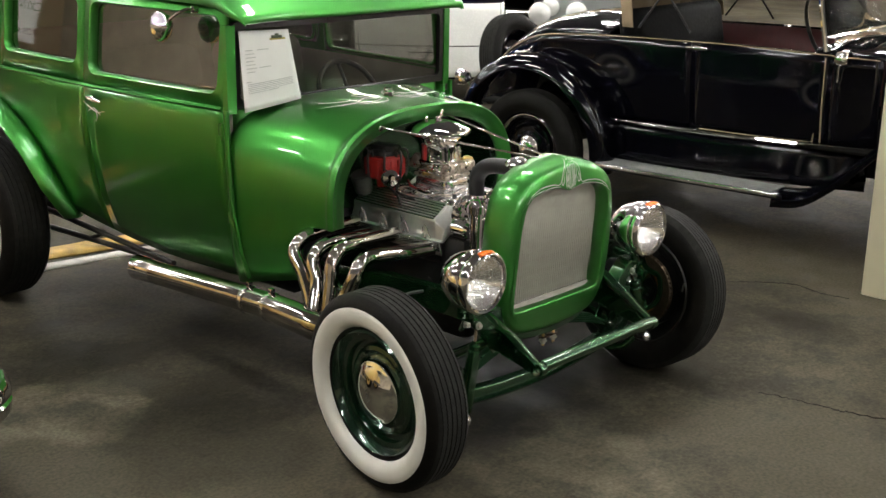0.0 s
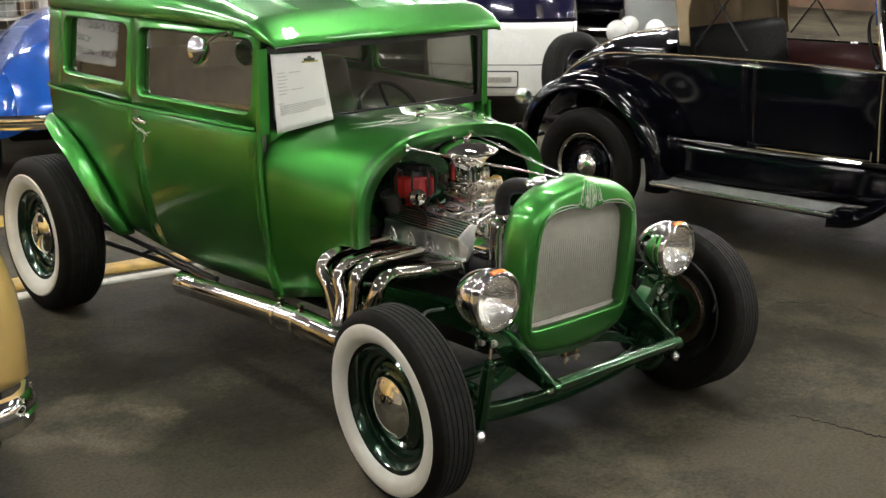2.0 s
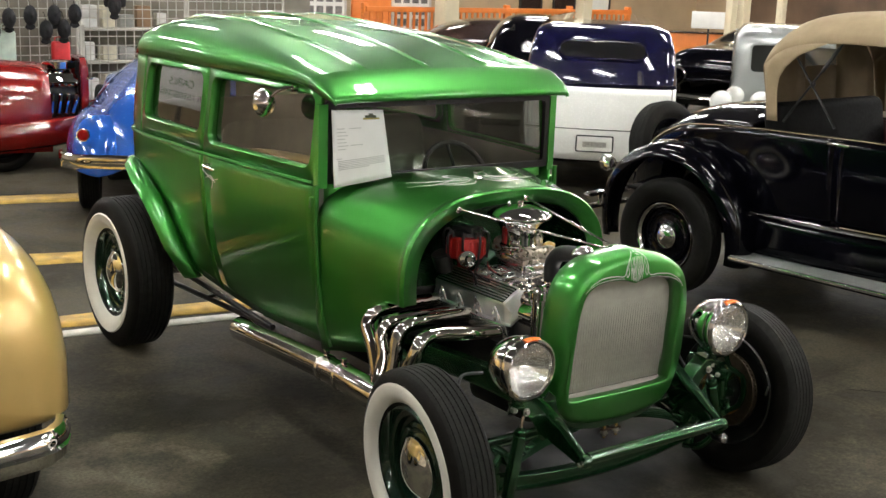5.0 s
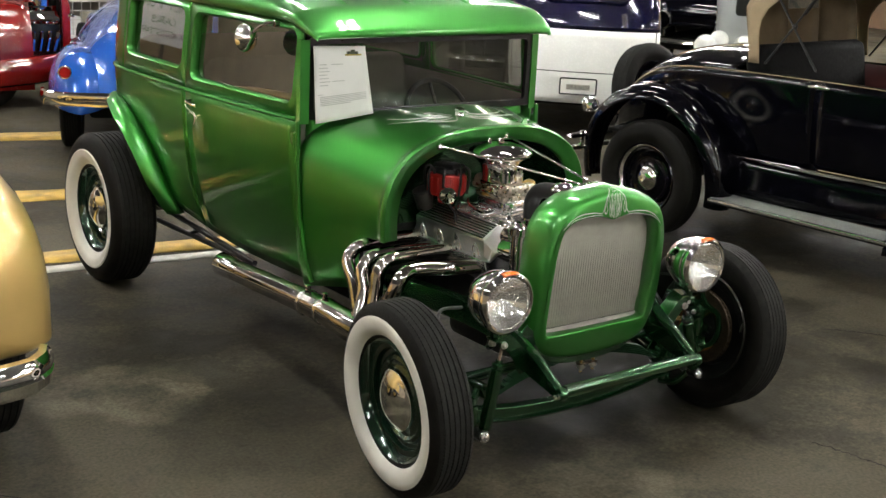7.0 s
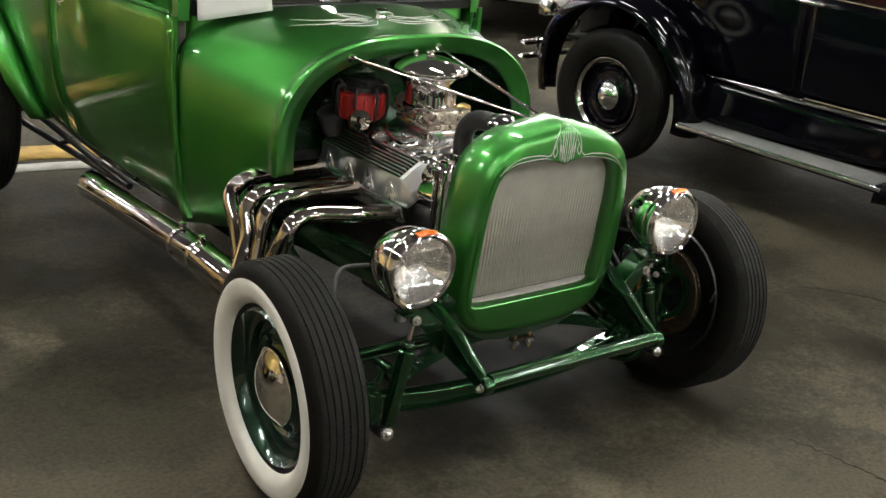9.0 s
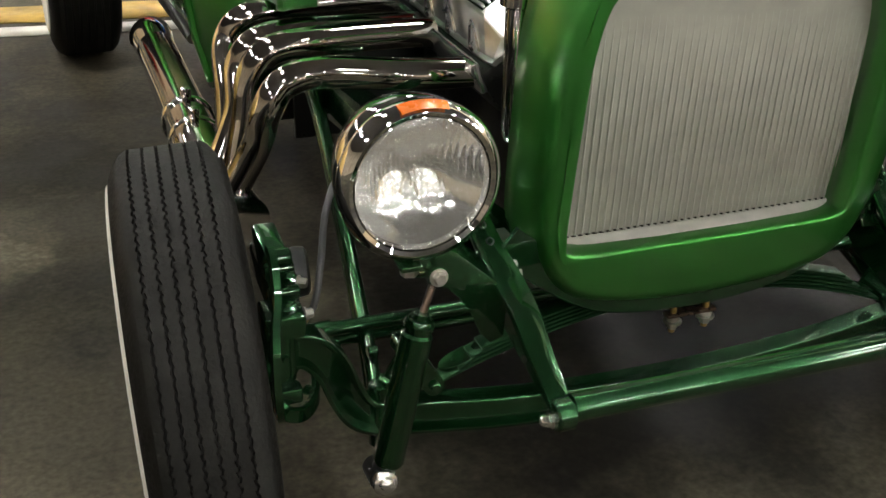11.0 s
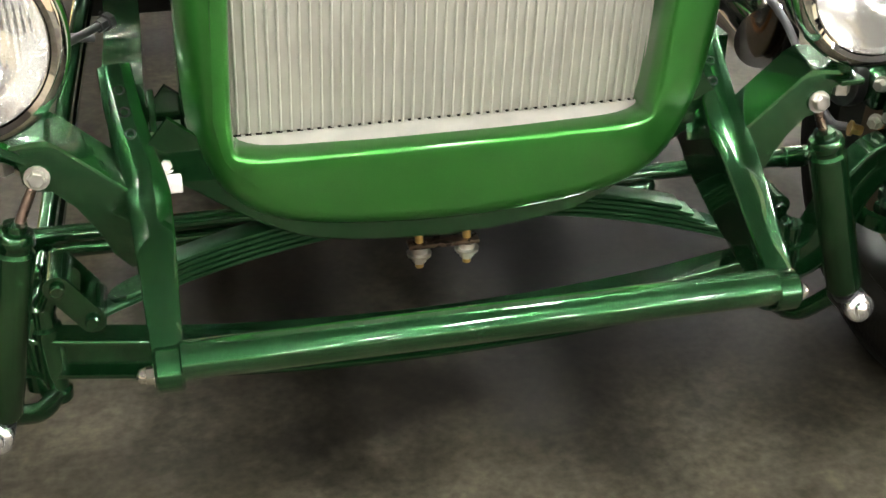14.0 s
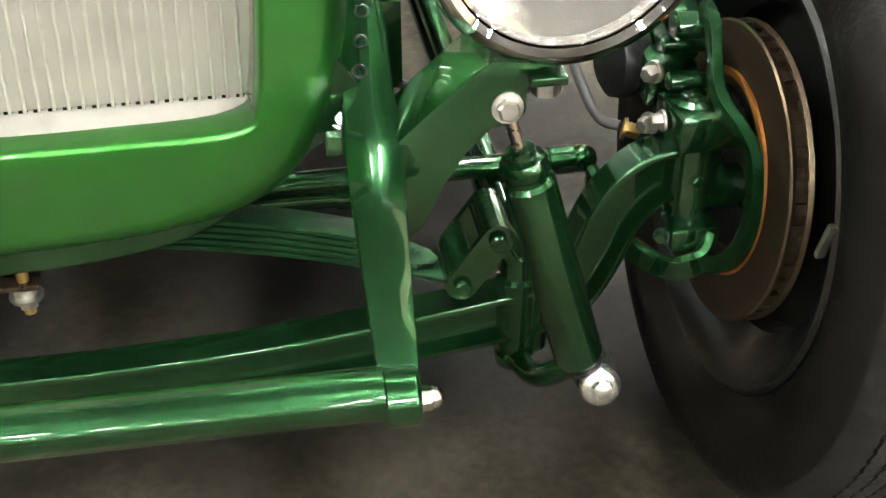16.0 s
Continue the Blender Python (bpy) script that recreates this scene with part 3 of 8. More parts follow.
bm = Bm()
rings = [cowl_ring(y) for y in reversed(span(0.52, 0.945, 26))]
lip = cowl_ring(0.50)
rings += [[(x, 0.508, z) for x, y, z in raised(lip, 0.006)], [(x, 0.495, z) for x, y, z in raised(lip, 0.010)], [(x, 0.484, z) for x, y, z in raised(lip, 0.006)],
          [(x, 0.48, z) for x, y, z in lip], [(x, 0.488, z) for x, y, z in cowl_ring(0.50, 0.965)], [(x, 0.492, z) for x, y, z in cowl_ring(0.50, 0.87)]]
loops(bm, rings, False)
COWL_TREE = BVHTree.FromBMesh(bm)
thick(part("cowl", bm, GREEN, ROD, "metallic green cowl flaring round the engine opening", angle=50), 0.008)
bm = Bm()
loops(bm, [cowl_ring(0.50, 0.865), [(x, 0.70, z) for x, y, z in cowl_ring(0.50, 0.86)]], False)
r = [(x, 0.70, z) for x, y, z in cowl_ring(0.50, 0.86)]
bm.faces.new([bm.verts.new(p) for p in r])
part("firewall", bm, DKGREEN, ROD, "dark recessed firewall")
bm = Bm()
box(bm, (0.84, 0.012, 0.34), (0, 0.715, 0.53), bevel=0.003)
part("toe_board", bm, BLACKIRON, ROD, "black lower bulkhead")
for s in (-1, 1):
    bm = Bm()
    tube(bm, [(s * x, y, z) for x, y, z in ((0.598, 0.93, 1.075), (0.60, 0.925, 0.9), (0.592, 0.915, 0.7), (0.575, 0.90, 0.55), (0.55, 0.885, 0.44))], 0.011, 8)
    part("cowl_moulding", bm, GREEN, ROD)

# windscreen
bm = Bm()
o = rrect(1.12, 0.315, 0.02, 4)
i = rrect(1.06, 0.26, 0.02, 4)
loops(bm, [[(x, 0.930 + dy, 1.232 + z) for x, z in q] for q, dy in ((o, 0.02), (o, 0.0), (i, 0.0), (i, 0.02))])
part("windscreen_frame", bm, BLACKIRON, ROD, "black windscreen frame")
bm = Bm()
box(bm, (1.08, 0.005, 0.28), (0, 0.944, 1.232))
part("windscreen_glass", bm, SCREEN, ROD, "clear grey windscreen glass")

# radiator shell
def shell_outline(k, top=0.987, bot=0.358, w=0.304):
    """Arched grille shell outline, drawn in by k."""
    W = w - k
    ctrl = [(0, bot + k), (W * 0.55, bot + 0.012 + k), (W * 0.82, bot + 0.043 + k), (W * 0.955, bot + 0.105 + k), (W, bot + 0.2 + k * 0.5), (W, 0.68), (W * 0.975, top - 0.185 - k * 0.7),
            (W * 0.87, top - 0.092 - k), (W * 0.62, top - 0.040 - k), (W * 0.33, top - 0.018 - k), (W * 0.10, top - 0.005 - k), (0, top - k)]
    ctrl += [(-x, z) for x, z in reversed(ctrl[1:-1])]
    return [(p.x + lerp(p.y, [0.6, 0.85], [0.012, 0.0]), p.y) for p in spline([(x, z, 0) for x, z in ctrl], 5, True)]


def open_outline(g=0.0):
    W, z0, z1 = 0.238 + g, 0.479 - g, 0.888 + g
    ctrl = [(0, z0), (W * 0.5, z0 + 0.0005), (W * (0.93 - 2.0 * max(g, 0)), z0 + 0.004), (W * 0.99, z0 + 0.022 + 1.6 * max(g, 0)), (W, z0 + 0.1), (W, 0.66), (W * 0.988, z1 - 0.12),
            (W * 0.90, z1 - 0.043), (W * 0.64, z1 - 0.011), (W * 0.30, z1 - 0.006), (W * 0.11, z1 - 0.013), (0, z1 - 0.020)]
    ctrl += [(-x, z) for x, z in reversed(ctrl[1:-1])]
    return [(p.x, p.y) for p in spline([(x, z, 0) for x, z in ctrl], 5, True)]


def lean(x, y, z):
    """The shell stands a little out of true: over to its left and forward at the top."""
    t = max(0.0, z - 0.47)
    return (x + 0.066 * t, y - 0.045 * t, z - 0.10 * x * t)


def at_y(o, y):
    return [lean(x, y, z) for x, z in o]


bm = Bm()
loops(bm, [at_y(shell_outline(0.014), -0.018), at_y(shell_outline(0.002), -0.030), at_y(shell_outline(0.0), -0.07), at_y(shell_outline(0.004), -0.105), at_y(shell_outline(0.012), -0.130), at_y(shell_outline(0.020), -0.142),
           at_y(shell_outline(0.027), -0.1455), at_y(shell_outline(0.036), -0.148), at_y(open_outline(0.020), -0.152), at_y(open_outline(0.008), -0.153), at_y(open_outline(0.005), -0.1525), at_y(open_outline(0.0025), -0.149), at_y(open_outline(0.001), -0.141), at_y(open_outline(), -0.134), at_y(open_outline(-0.003), -0.100)])
SHELL_TREE = BVHTree.FromBMesh(bm)
thick(part("radiator_shell", bm, GREEN, ROD, "metallic green arched radiator shell", angle=60), 0.004)
RADCORE = shader("radiator_core", (0.335, 0.325, 0.272), 0.55, 0.1, scale=20, vary=0.1)
bm = Bm()
bm.faces.new([bm.verts.new(lean(x, -0.104, z)) for x, z in open_outline(0.002)])
part("radiator_core", bm, RADCORE, ROD, "grey finned radiator core")
# headlights
LENS = clear_glass("headlight_glass", 0.13, (0.99, 0.99, 0.98))
REFLECTOR = shader("silvered_reflector", (0.97, 0.96, 0.93), 0.14, 0.90, scale=30, vary=0.03, rough_vary=0.02)
AMBER = shader("amber_plastic", (0.55, 0.12, 0.01), 0.25, scale=20, vary=0.1)
for s in (-1, 1):
    hl = thing("headlight", "", "")
    hl.parent = ROD
    hl.matrix_basis = pose(-0.484, -0.236, 0.662) if s < 0 else pose(0.466, -0.224, 0.656)
    bm = Bm()
    lathe(bm, [(-0.006, 0.089), (0.002, 0.0905), (0.005, 0.096), (0.0, 0.104), (-0.010, 0.1075), (-0.022, 0.107), (-0.030, 0.103), (-0.034, 0.1005), (-0.037, 0.102), (-0.06, 0.1005), (-0.09, 0.092), (-0.12, 0.078), (-0.145, 0.058), (-0.163, 0.034), (-0.17, 0.0)], axis=(0, -1, 0), seg=56)
    part("bucket", bm, CHROME, hl, "chrome headlight shell", angle=50)
    bm = Bm()

    def bowl(r, a):
        x, z = r * math.cos(a), r * math.sin(a)
        rip = 0.0014 * math.sin(x * 2 * math.pi / 0.0072) * lerp(z, [-0.02, 0.02], [0.55, 1.1]) * min(1, r / 0.02)
        deg = (math.degrees(a) - 270 + 180) % 360 - 180
        # two flat pockets either side of the bright centre column
        pocket = lerp(abs(deg), [10, 24, 52, 80], [0, 0.2, 0.2, 0]) * lerp(r, [0.010, 0.030, 0.058, 0.078], [0, 1, 1, 0])
        return (x, (0.066 - 0.060 * (r / 0.0895) ** 2 ) * (1 - pocket) + 0.040 * pocket + rip, z)
    grid(bm, bowl, span(0.002, 0.0895, 34), [2 * math.pi * k / 120 for k in range(120)], False, True)
    part("reflector", bm, REFLECTOR, hl, "silvered reflector bowl", angle=80)
    bm = Bm()
    lathe(bm, [(-0.030, 0.0), (-0.030, 0.007), (-0.046, 0.012), (-0.052, 0.014)], axis=(0, -1, 0), seg=20)
    part("bulb", bm, LENS, hl, "clear bulb")
    bm = Bm()
    lathe(bm, [(-0.004, 0.0895), (0.000, 0.0890), (0.0008, 0.0878), (-0.002, 0.0866), (-0.010, 0.0862)], axis=(0, -1, 0), seg=56)
    part("seal_ring", bm, CHROME, hl, "polished inner ring")
    # fluted front glass
    bm = Bm()
    R = 0.0895

    def glass(u, v):
        x = -R + 2 * R * u
        h = math.sqrt(max(R * R - x * x, 1e-7))
        z = -h + 2 * h * v
        rr = math.hypot(x, z) / R
        rip = 0.0010 * math.sin(x * 2 * math.pi / 0.0075) * (1 if z > 0.016 else 0.3) * (1 - rr ** 4)
        return (x, -(0.014 * (1 - rr * rr) - 0.004) - rip, z)
    grid(bm, glass, span(0, 1, 100), span(0, 1, 24))
    lens = part("lens", bm, LENS, hl, "clear fluted headlight glass", angle=80)
    lens.visible_shadow = False
    bm = Bm()
    grid(bm, lambda a, b: ((0.103 + 0.006 * math.sin(math.pi * b)) * math.sin(radians(a)), 0.006 + 0.026 * (b - 0.5) * 1.2, (0.103 + 0.006 * math.sin(math.pi * b)) * math.cos(radians(a))), span(-17, 17, 12), span(0, 1, 6))
    part("marker", bm, AMBER, hl, "amber marker lens on top")
    bm = Bm()
    cyl(bm, (0, 0.07, -0.095), (0, 0.065, -0.135), 0.014, bevel=0.003)
    box(bm, (0.03, 0.05, 0.008), (0, 0.062, -0.137), bevel=0.002)
    tube(bm, spline([(0, 0.065, -0.125), (-s * 0.03, 0.075, -0.15), (-s * 0.055, 0.085, -0.165)], 4), 0.010, 8)
    part("stalk", bm, DKGREEN, hl, "green lamp stalk")

# ---- hot rod: front end ----
def sweep_flat(bm, pts, section, side=(0, 1, 0)):
    """Carries a closed section along a line; its first axis lies along side."""
    P = [Vector(p) for p in pts]
    rings = []
    for i, p in enumerate(P):
        d = (P[min(i + 1, len(P) - 1)] - P[max(i - 1, 0)]).normalized()
        b = Vector(side)
        b = (b - d * b.dot(d)).normalized()
        n = d.cross(b)
        rings.append([p + b * u + n * v for u, v in section])
    loops(bm, rings, True, True, True)


IBEAM = [(-0.018, -0.0275), (0.018, -0.0275), (0.0195, -0.025), (0.0195, -0.021), (0.005, -0.015), (0.005, 0.015), (0.0195, 0.021), (0.0195, 0.025), (0.018, 0.0275), (-0.018, 0.0275), (-0.0195, 0.025), (-0.0195, 0.021), (-0.005, 0.015), (-0.005, -0.015), (-0.0195, -0.021), (-0.0195, -0.025)]
FY = -0.066

# dropped I-beam axle
bm = Bm()
ax = [(-0.650, 0.356), (-0.612, 0.357), (-0.588, 0.346), (-0.563, 0.314), (-0.544, 0.266), (-0.522, 0.230), (-0.485, 0.213), (-0.40, 0.199), (-0.29, 0.183), (-0.15, 0.172), (0, 0.168)]
ax = ax + [(-x, z) for x, z in reversed(ax[:-1])]
sweep_flat(bm, spline([(x, FY, z) for x, z in ax], 5), IBEAM)
part("axle", bm, DKGREEN, ROD, "dark green dropped I-beam front axle", angle=35)

RODBROWN = shader("brown_steel_rod", (0.075, 0.052, 0.036), 0.3, 0.9, scale=60, vary=0.25)
RUST = shader("rusty_brake_ring", (0.42, 0.17, 0.035), 0.5, 0.3, scale=40, vary=0.35)
HOSEGREY = shader("grey_hose_rubber", (0.06, 0.06, 0.06), 0.5, scale=30, vary=0.15)
DISC = shader("brown_brake_disc", (0.095, 0.070, 0.045), 0.42, 0.85, scale=60, vary=0.3)


def upright(x):
    """A pose that lays a plate's outline of (y, z) pairs in the plane x."""
    return Matrix(((0, 0, 1, x), (1, 0, 0, 0), (0, 1, 0, 0), (0, 0, 0, 1)))


def facing(y):
    """A pose that lays a plate's outline of (x, z) pairs in the plane y, thickened towards the back."""
    return Matrix(((1, 0, 0, 0), (0, 0, 1, y), (0, 1, 0, 0), (0, 0, 0, 1)))


FLAT = [(-1.0, -0.0035), (-0.90, -0.006), (0.90, -0.006), (1.0, -0.0035), (1.0, 0.0030), (0.93, 0.0052), (0.5, 0.0085), (0.0, 0.0095), (-0.5, 0.0085), (-0.93, 0.0052), (-1.0, 0.0030)]
for s in (-1, 1):
    wheel_pose = FRONT_POSE[s]
    x = s * 0.638
    # king pin boss and spindle
    bm = Bm()
    lathe(bm, [(0.268, 0.010), (0.270, 0.0165), (0.283, 0.0175), (0.286, 0.022), (0.300, 0.022), (0.303, 0.0165), (0.309, 0.0165), (0.311, 0.023), (0.322, 0.023), (0.325, 0.0275), (0.388, 0.0275), (0.391, 0.022), (0.394, 0.022)], (x, FY, 0), (0, 0, 1), 24, True)
    cyl(bm, (x, FY, 0.335), (s * 0.715, FY, 0.328), 0.026, 0.02)
    hexbolt(bm, (x - s * 0.002, FY - 0.026, 0.356), (0, -1, 0), 0.006, 0.006)
    knuckle = part("knuckle", bm, DKGREEN, ROD, "dark green steering knuckle")
    bm = Bm()
    box(bm, (0.060, 0.062, 0.036), (x - s * 0.003, FY - 0.012, 0.413), (0, 0, s * 4), 0.005)
    lathe(bm, [(0.431, 0.020), (0.434, 0.020), (0.437, 0.013), (0.441, 0.012), (0.4425, 0.006)], (x - s * 0.010, FY - 0.012, 0), (0, 0, 1), 16, True)
    part("top_yoke", bm, DKGREEN, knuckle)
    bm = Bm()
    hexbolt(bm, (s * 0.600, FY - 0.012, 0.415), (-s, 0, 0), 0.0075, 0.010)
    part("bolt", bm, ZINC, knuckle, "silver bolt")
    # steering arm sweeping back under the caliper
    bm = Bm()
    sweep_flat(bm, spline([(x + s * 0.018, FY - 0.030, 0.296), (x + s * 0.004, FY - 0.042, 0.276), (s * 0.616, FY - 0.036, 0.266), (s * 0.590, FY - 0.006, 0.270), (s * 0.578, FY + 0.045, 0.284), (s * 0.572, FY + 0.10, 0.295)], 6),
               [(-0.010, -0.006), (0.010, -0.006), (0.013, 0), (0.010, 0.006), (-0.010, 0.006), (-0.013, 0)], (0, 0, 1))
    box(bm, (0.050, 0.030, 0.026), (x, FY - 0.022, 0.296), (0, 0, 0), 0.006)
    hexbolt(bm, (s * 0.606, FY - 0.030, 0.300), (-s * 0.5, -1, 0.2), 0.006, 0.008)
    part("steering_arm", bm, DKGREEN, knuckle, "dark green steering arm")
    # caliper bracket: a bent bar hugging the disc
    bm = Bm()
    sweep_flat(bm, spline([(s * 0.641, FY + 0.020, 0.508), (s * 0.641, FY - 0.004, 0.500), (s * 0.642, FY - 0.020, 0.462), (s * 0.646, FY - 0.036, 0.440), (s * 0.659, FY - 0.078, 0.418), (s * 0.663, FY - 0.090, 0.385), (s * 0.663, FY - 0.092, 0.345), (s * 0.659, FY - 0.080, 0.305), (s * 0.651, FY - 0.052, 0.277), (s * 0.642, FY - 0.01, 0.262), (s * 0.635, FY + 0.03, 0.260)], 5),
               [(-0.005, -0.0085), (0.005, -0.0085), (0.007, 0), (0.005, 0.0085), (-0.005, 0.0085), (-0.007, 0)], (1, 0, 0))
    part("caliper_bracket", bm, DKGREEN, ROD, "bent green caliper bracket bar", angle=50)
    # caliper in stepped castings
    bm = Bm()
    box(bm, (0.036, 0.085, 0.050), (s * 0.630, FY + 0.072, 0.478), (8, 0, 0), 0.008, 2)
    box(bm, (0.050, 0.120, 0.048), (s * 0.622, FY + 0.085, 0.435), (8, 0, 0), 0.009, 2)
    cyl(bm, (s * 0.638, FY + 0.018, 0.493), (s * 0.612, FY + 0.018, 0.493), 0.014, bevel=0.003)
    cal = part("caliper", bm, DKGREEN, ROD, "dark green brake caliper")
    bm = Bm()
    lathe(bm, [(0.0, 0.034), (0.018, 0.038), (0.030, 0.036), (0.034, 0.030), (0.034, 0.002)], (s * 0.606, FY + 0.085, 0.432), (-s, -0.15, 0.05), 28, True)
    part("piston_housing", bm, BLACKIRON, cal, "dark round piston housing")
    for py, pz in ((0.022, 0.447), (0.02, 0.395)):
        bm = Bm()
        hexbolt(bm, (s * 0.600, FY + py, pz), (-s, -0.6, 0), 0.008, 0.011)
        part("bolt", bm, ZINC, cal, "silver bolt")
    for py, pz in ((0.03, 0.470), (0.0, 0.448)):
        bm = Bm()
        cyl(bm, (s * 0.650, FY + py, pz), (s * 0.606, FY + py, pz), 0.009, bevel=0.002)
        part("slide_pin", bm, DKGREEN, cal)
    # brake disc, square to the wheel
    bm = Bm()
    lathe(bm, [(a * s, r) for a, r in ((-0.071, 0.085), (-0.071, 0.145), (-0.069, 0.147), (-0.065, 0.145), (-0.064, 0.138), (-0.054, 0.138), (-0.053, 0.145), (-0.049, 0.147), (-0.047, 0.145), (-0.047, 0.085), (-0.071, 0.085))], seg=64)
    disc = part("brake_disc", bm, DISC, ROD, "brown vented brake disc", angle=30)
    disc.matrix_basis = wheel_pose
    bm = Bm()
    for k in range(44):
        a = 2 * math.pi * k / 44
        box(bm, (0.011, 0.005, 0.010), (-s * 0.059, math.cos(a) * 0.141, math.sin(a) * 0.141), (math.degrees(a), 0, 0))
    tagged(part("vent_ribs", bm, DISC, disc, "rusty vent ribs of the disc"), kind="stuff")
    bm = Bm()
    lathe(bm, [(a * s, r) for a, r in ((-0.071, 0.093), (-0.074, 0.095), (-0.075, 0.098), (-0.074, 0.1015), (-0.069, 0.1025))], seg=48)
    part("dust_ring", bm, RUST, disc, "rust orange inner ring")
    bm = Bm()
    lathe(bm, [(a * s, r) for a, r in ((-0.075, 0.085), (-0.063, 0.075), (-0.063, 0.02))], seg=32)
    part("hub", bm, BLACKIRON, disc)

    # frame horn: a flat forged strap curving down to the spreader bar
    bm = Bm()
    pts = spline([(s * 0.341 - 0.011, -0.048, 0.556), (s * 0.339 - 0.008, -0.085, 0.522), (s * 0.334 - 0.004, -0.128, 0.488), (s * 0.330, -0.165, 0.462), (s * 0.327, -0.215, 0.440), (s * 0.326, -0.27, 0.404), (s * 0.325, -0.318, 0.376), (s * 0.3245, -0.354, 0.343)], 6)
    n = len(pts)
    rings = []
    for i, p in enumerate(pts):
        d = (pts[min(i + 1, n - 1)] - pts[max(i - 1, 0)]).normalized()
        b = Vector((1, 0, 0))
        b = (b - d * b.dot(d)).normalized()
        q = d.cross(b).normalized()
        if q.y > 0:
            q = -q
        w = lerp(i / (n - 1), [0, 0.30, 0.45, 0.7, 1.0], [0.0185, 0.0215, 0.0235, 0.0190, 0.0140])
        rings.append([p + b * u * w + q * v for u, v in FLAT])
    loops(bm, rings, True, True, True)
    cyl(bm, (s * 0.3105, -0.344, 0.356), (s * 0.3385, -0.344, 0.356), 0.0225, seg=24, bevel=0.003)
    # web behind the strap
    slab(bm, [(-0.03, 0.52), (-0.10, 0.475), (-0.165, 0.440), (-0.215, 0.420), (-0.27, 0.388), (-0.32, 0.350), (-0.335, 0.332), (-0.31, 0.328), (-0.25, 0.345), (-0.18, 0.360), (-0.10, 0.385), (-0.03, 0.43)], 0.008, upright(s * 0.318 - 0.004), 0.0015)
    horn = part("frame_horn", bm, DKGREEN, ROD, "dark green forged frame horn", angle=26)
    for py, pz, px in ((-0.075, 0.5385, 0.3485), (-0.096, 0.5215, 0.345), (-0.117, 0.505, 0.341)):
        bm = Bm()
        lathe(bm, [(0.0, 0.0048), (0.0025, 0.0064), (0.0040, 0.0062), (0.0042, 0.0046), (0.0020, 0.0040), (0.0018, 0.0)], (s * (px - 0.008) - 0.008, py, pz), (0, -0.62, 0.78), 14)
        part("plugged_hole", bm, BLACKIRON, horn, "dark bolt hole")
    bm = Bm()
    hexbolt(bm, (s * 0.340, -0.342, 0.350), (s, 0, 0), 0.0095, 0.009)
    ball(bm, (s * 0.349, -0.342, 0.350), 0.0085, (1, 1, 1), 12)
    part("acorn_nut", bm, CHROME, horn, "chrome acorn nut")
    # folded bracket that carries the shock and the lamp
    bm = Bm()
    rim = [(0.332, 0.447), (0.374, 0.486), (0.412, 0.520), (0.424, 0.527), (0.474, 0.521)]
    low_edge = [(0.474, 0.512), (0.452, 0.508), (0.452, 0.484), (0.440, 0.474), (0.424, 0.474), (0.404, 0.452), (0.387, 0.428), (0.372, 0.390), (0.356, 0.372), (0.336, 0.378)]
    slab(bm, [(s * a, b) for a, b in (rim + low_edge)], 0.006, facing(-0.168), 0.0012)
    loops(bm, [[(s * a, yy, b + dz + (0.0 if yy < -0.15 else 0.012)) for yy, dz in ((-0.170, 0.0), (-0.169, 0.0045), (-0.118, 0.0045), (-0.118, -0.001))] for a, b in rim], True, True, True)
    mount = part("shock_mount", bm, DKGREEN, ROD, "dark green folded bracket", angle=30)
    bm = Bm()
    hexbolt(bm, (s * 0.4365, -0.172, 0.4915), (0, -1, 0.1), 0.0098, 0.009)
    part("bolt", bm, ZINC, mount, "silver hexagon bolt")
    bm = Bm()
    cyl(bm, (s * 0.472, -0.150, 0.545), (s * 0.472, -0.150, 0.500), 0.0085, seg=12)
    lathe(bm, [(0.492, 0.013), (0.506, 0.013)], (s * 0.472, -0.150, 0), (0, 0, 1), 6, True)
    part("lamp_stud", bm, ZINC, mount, "dull lamp stud and nut")
    # shock absorber
    sh = thing("shock_absorber", "", "")
    sh.parent = ROD
    a, b, c = (Vector((-0.468, -0.182, 0.432)), Vector((-0.517, -0.190, 0.216)), Vector((-0.526, -0.190, 0.194))) if s < 0 else (Vector((0.450, -0.178, 0.442)), Vector((0.507, -0.184, 0.236)), Vector((0.524, -0.184, 0.212)))
    bm = Bm()
    L = (b - a).length
    lathe(bm, [(-0.016, 0.010), (-0.016, 0.0125), (-0.008, 0.013), (-0.007, 0.019), (-0.001, 0.0215), (0.005, 0.0215), (0.008, 0.0190), (0.013, 0.0190), (0.017, 0.0225), (L - 0.006, 0.0225), (L, 0.0195)], a, b - a, 32, True)
    part("body", bm, DKGREEN, sh, "dark green shock absorber tube")
    bm = Bm()
    top = Vector((s * 0.4365, -0.160, 0.4915))
    cyl(bm, top, a, 0.0055)
    part("rod", bm, RODBROWN, sh, "brown steel piston rod")
    bm = Bm()
    cyl(bm, c + Vector((0, 0.034, 0)), c + Vector((0, -0.008, 0)), 0.0195, seg=20, bevel=0.003)
    cyl(bm, b, c + Vector((0, 0.012, 0)), 0.017)
    part("lower_eye", bm, BLACKIRON, sh)
    bm = Bm()
    lathe(bm, [(0, 0.0185), (0.004, 0.0195), (0.009, 0.0190), (0.0115, 0.0165), (0.0125, 0.0105), (0.0165, 0.0085), (0.019, 0.002)], c + Vector((0, -0.010, 0)), (0, -1, 0.25), 24, True)
    part("cap_nut", bm, STEEL, sh, "bright aluminium cap nut")
    # spring perch through the axle, with the shock's lower stud
    bm = Bm()
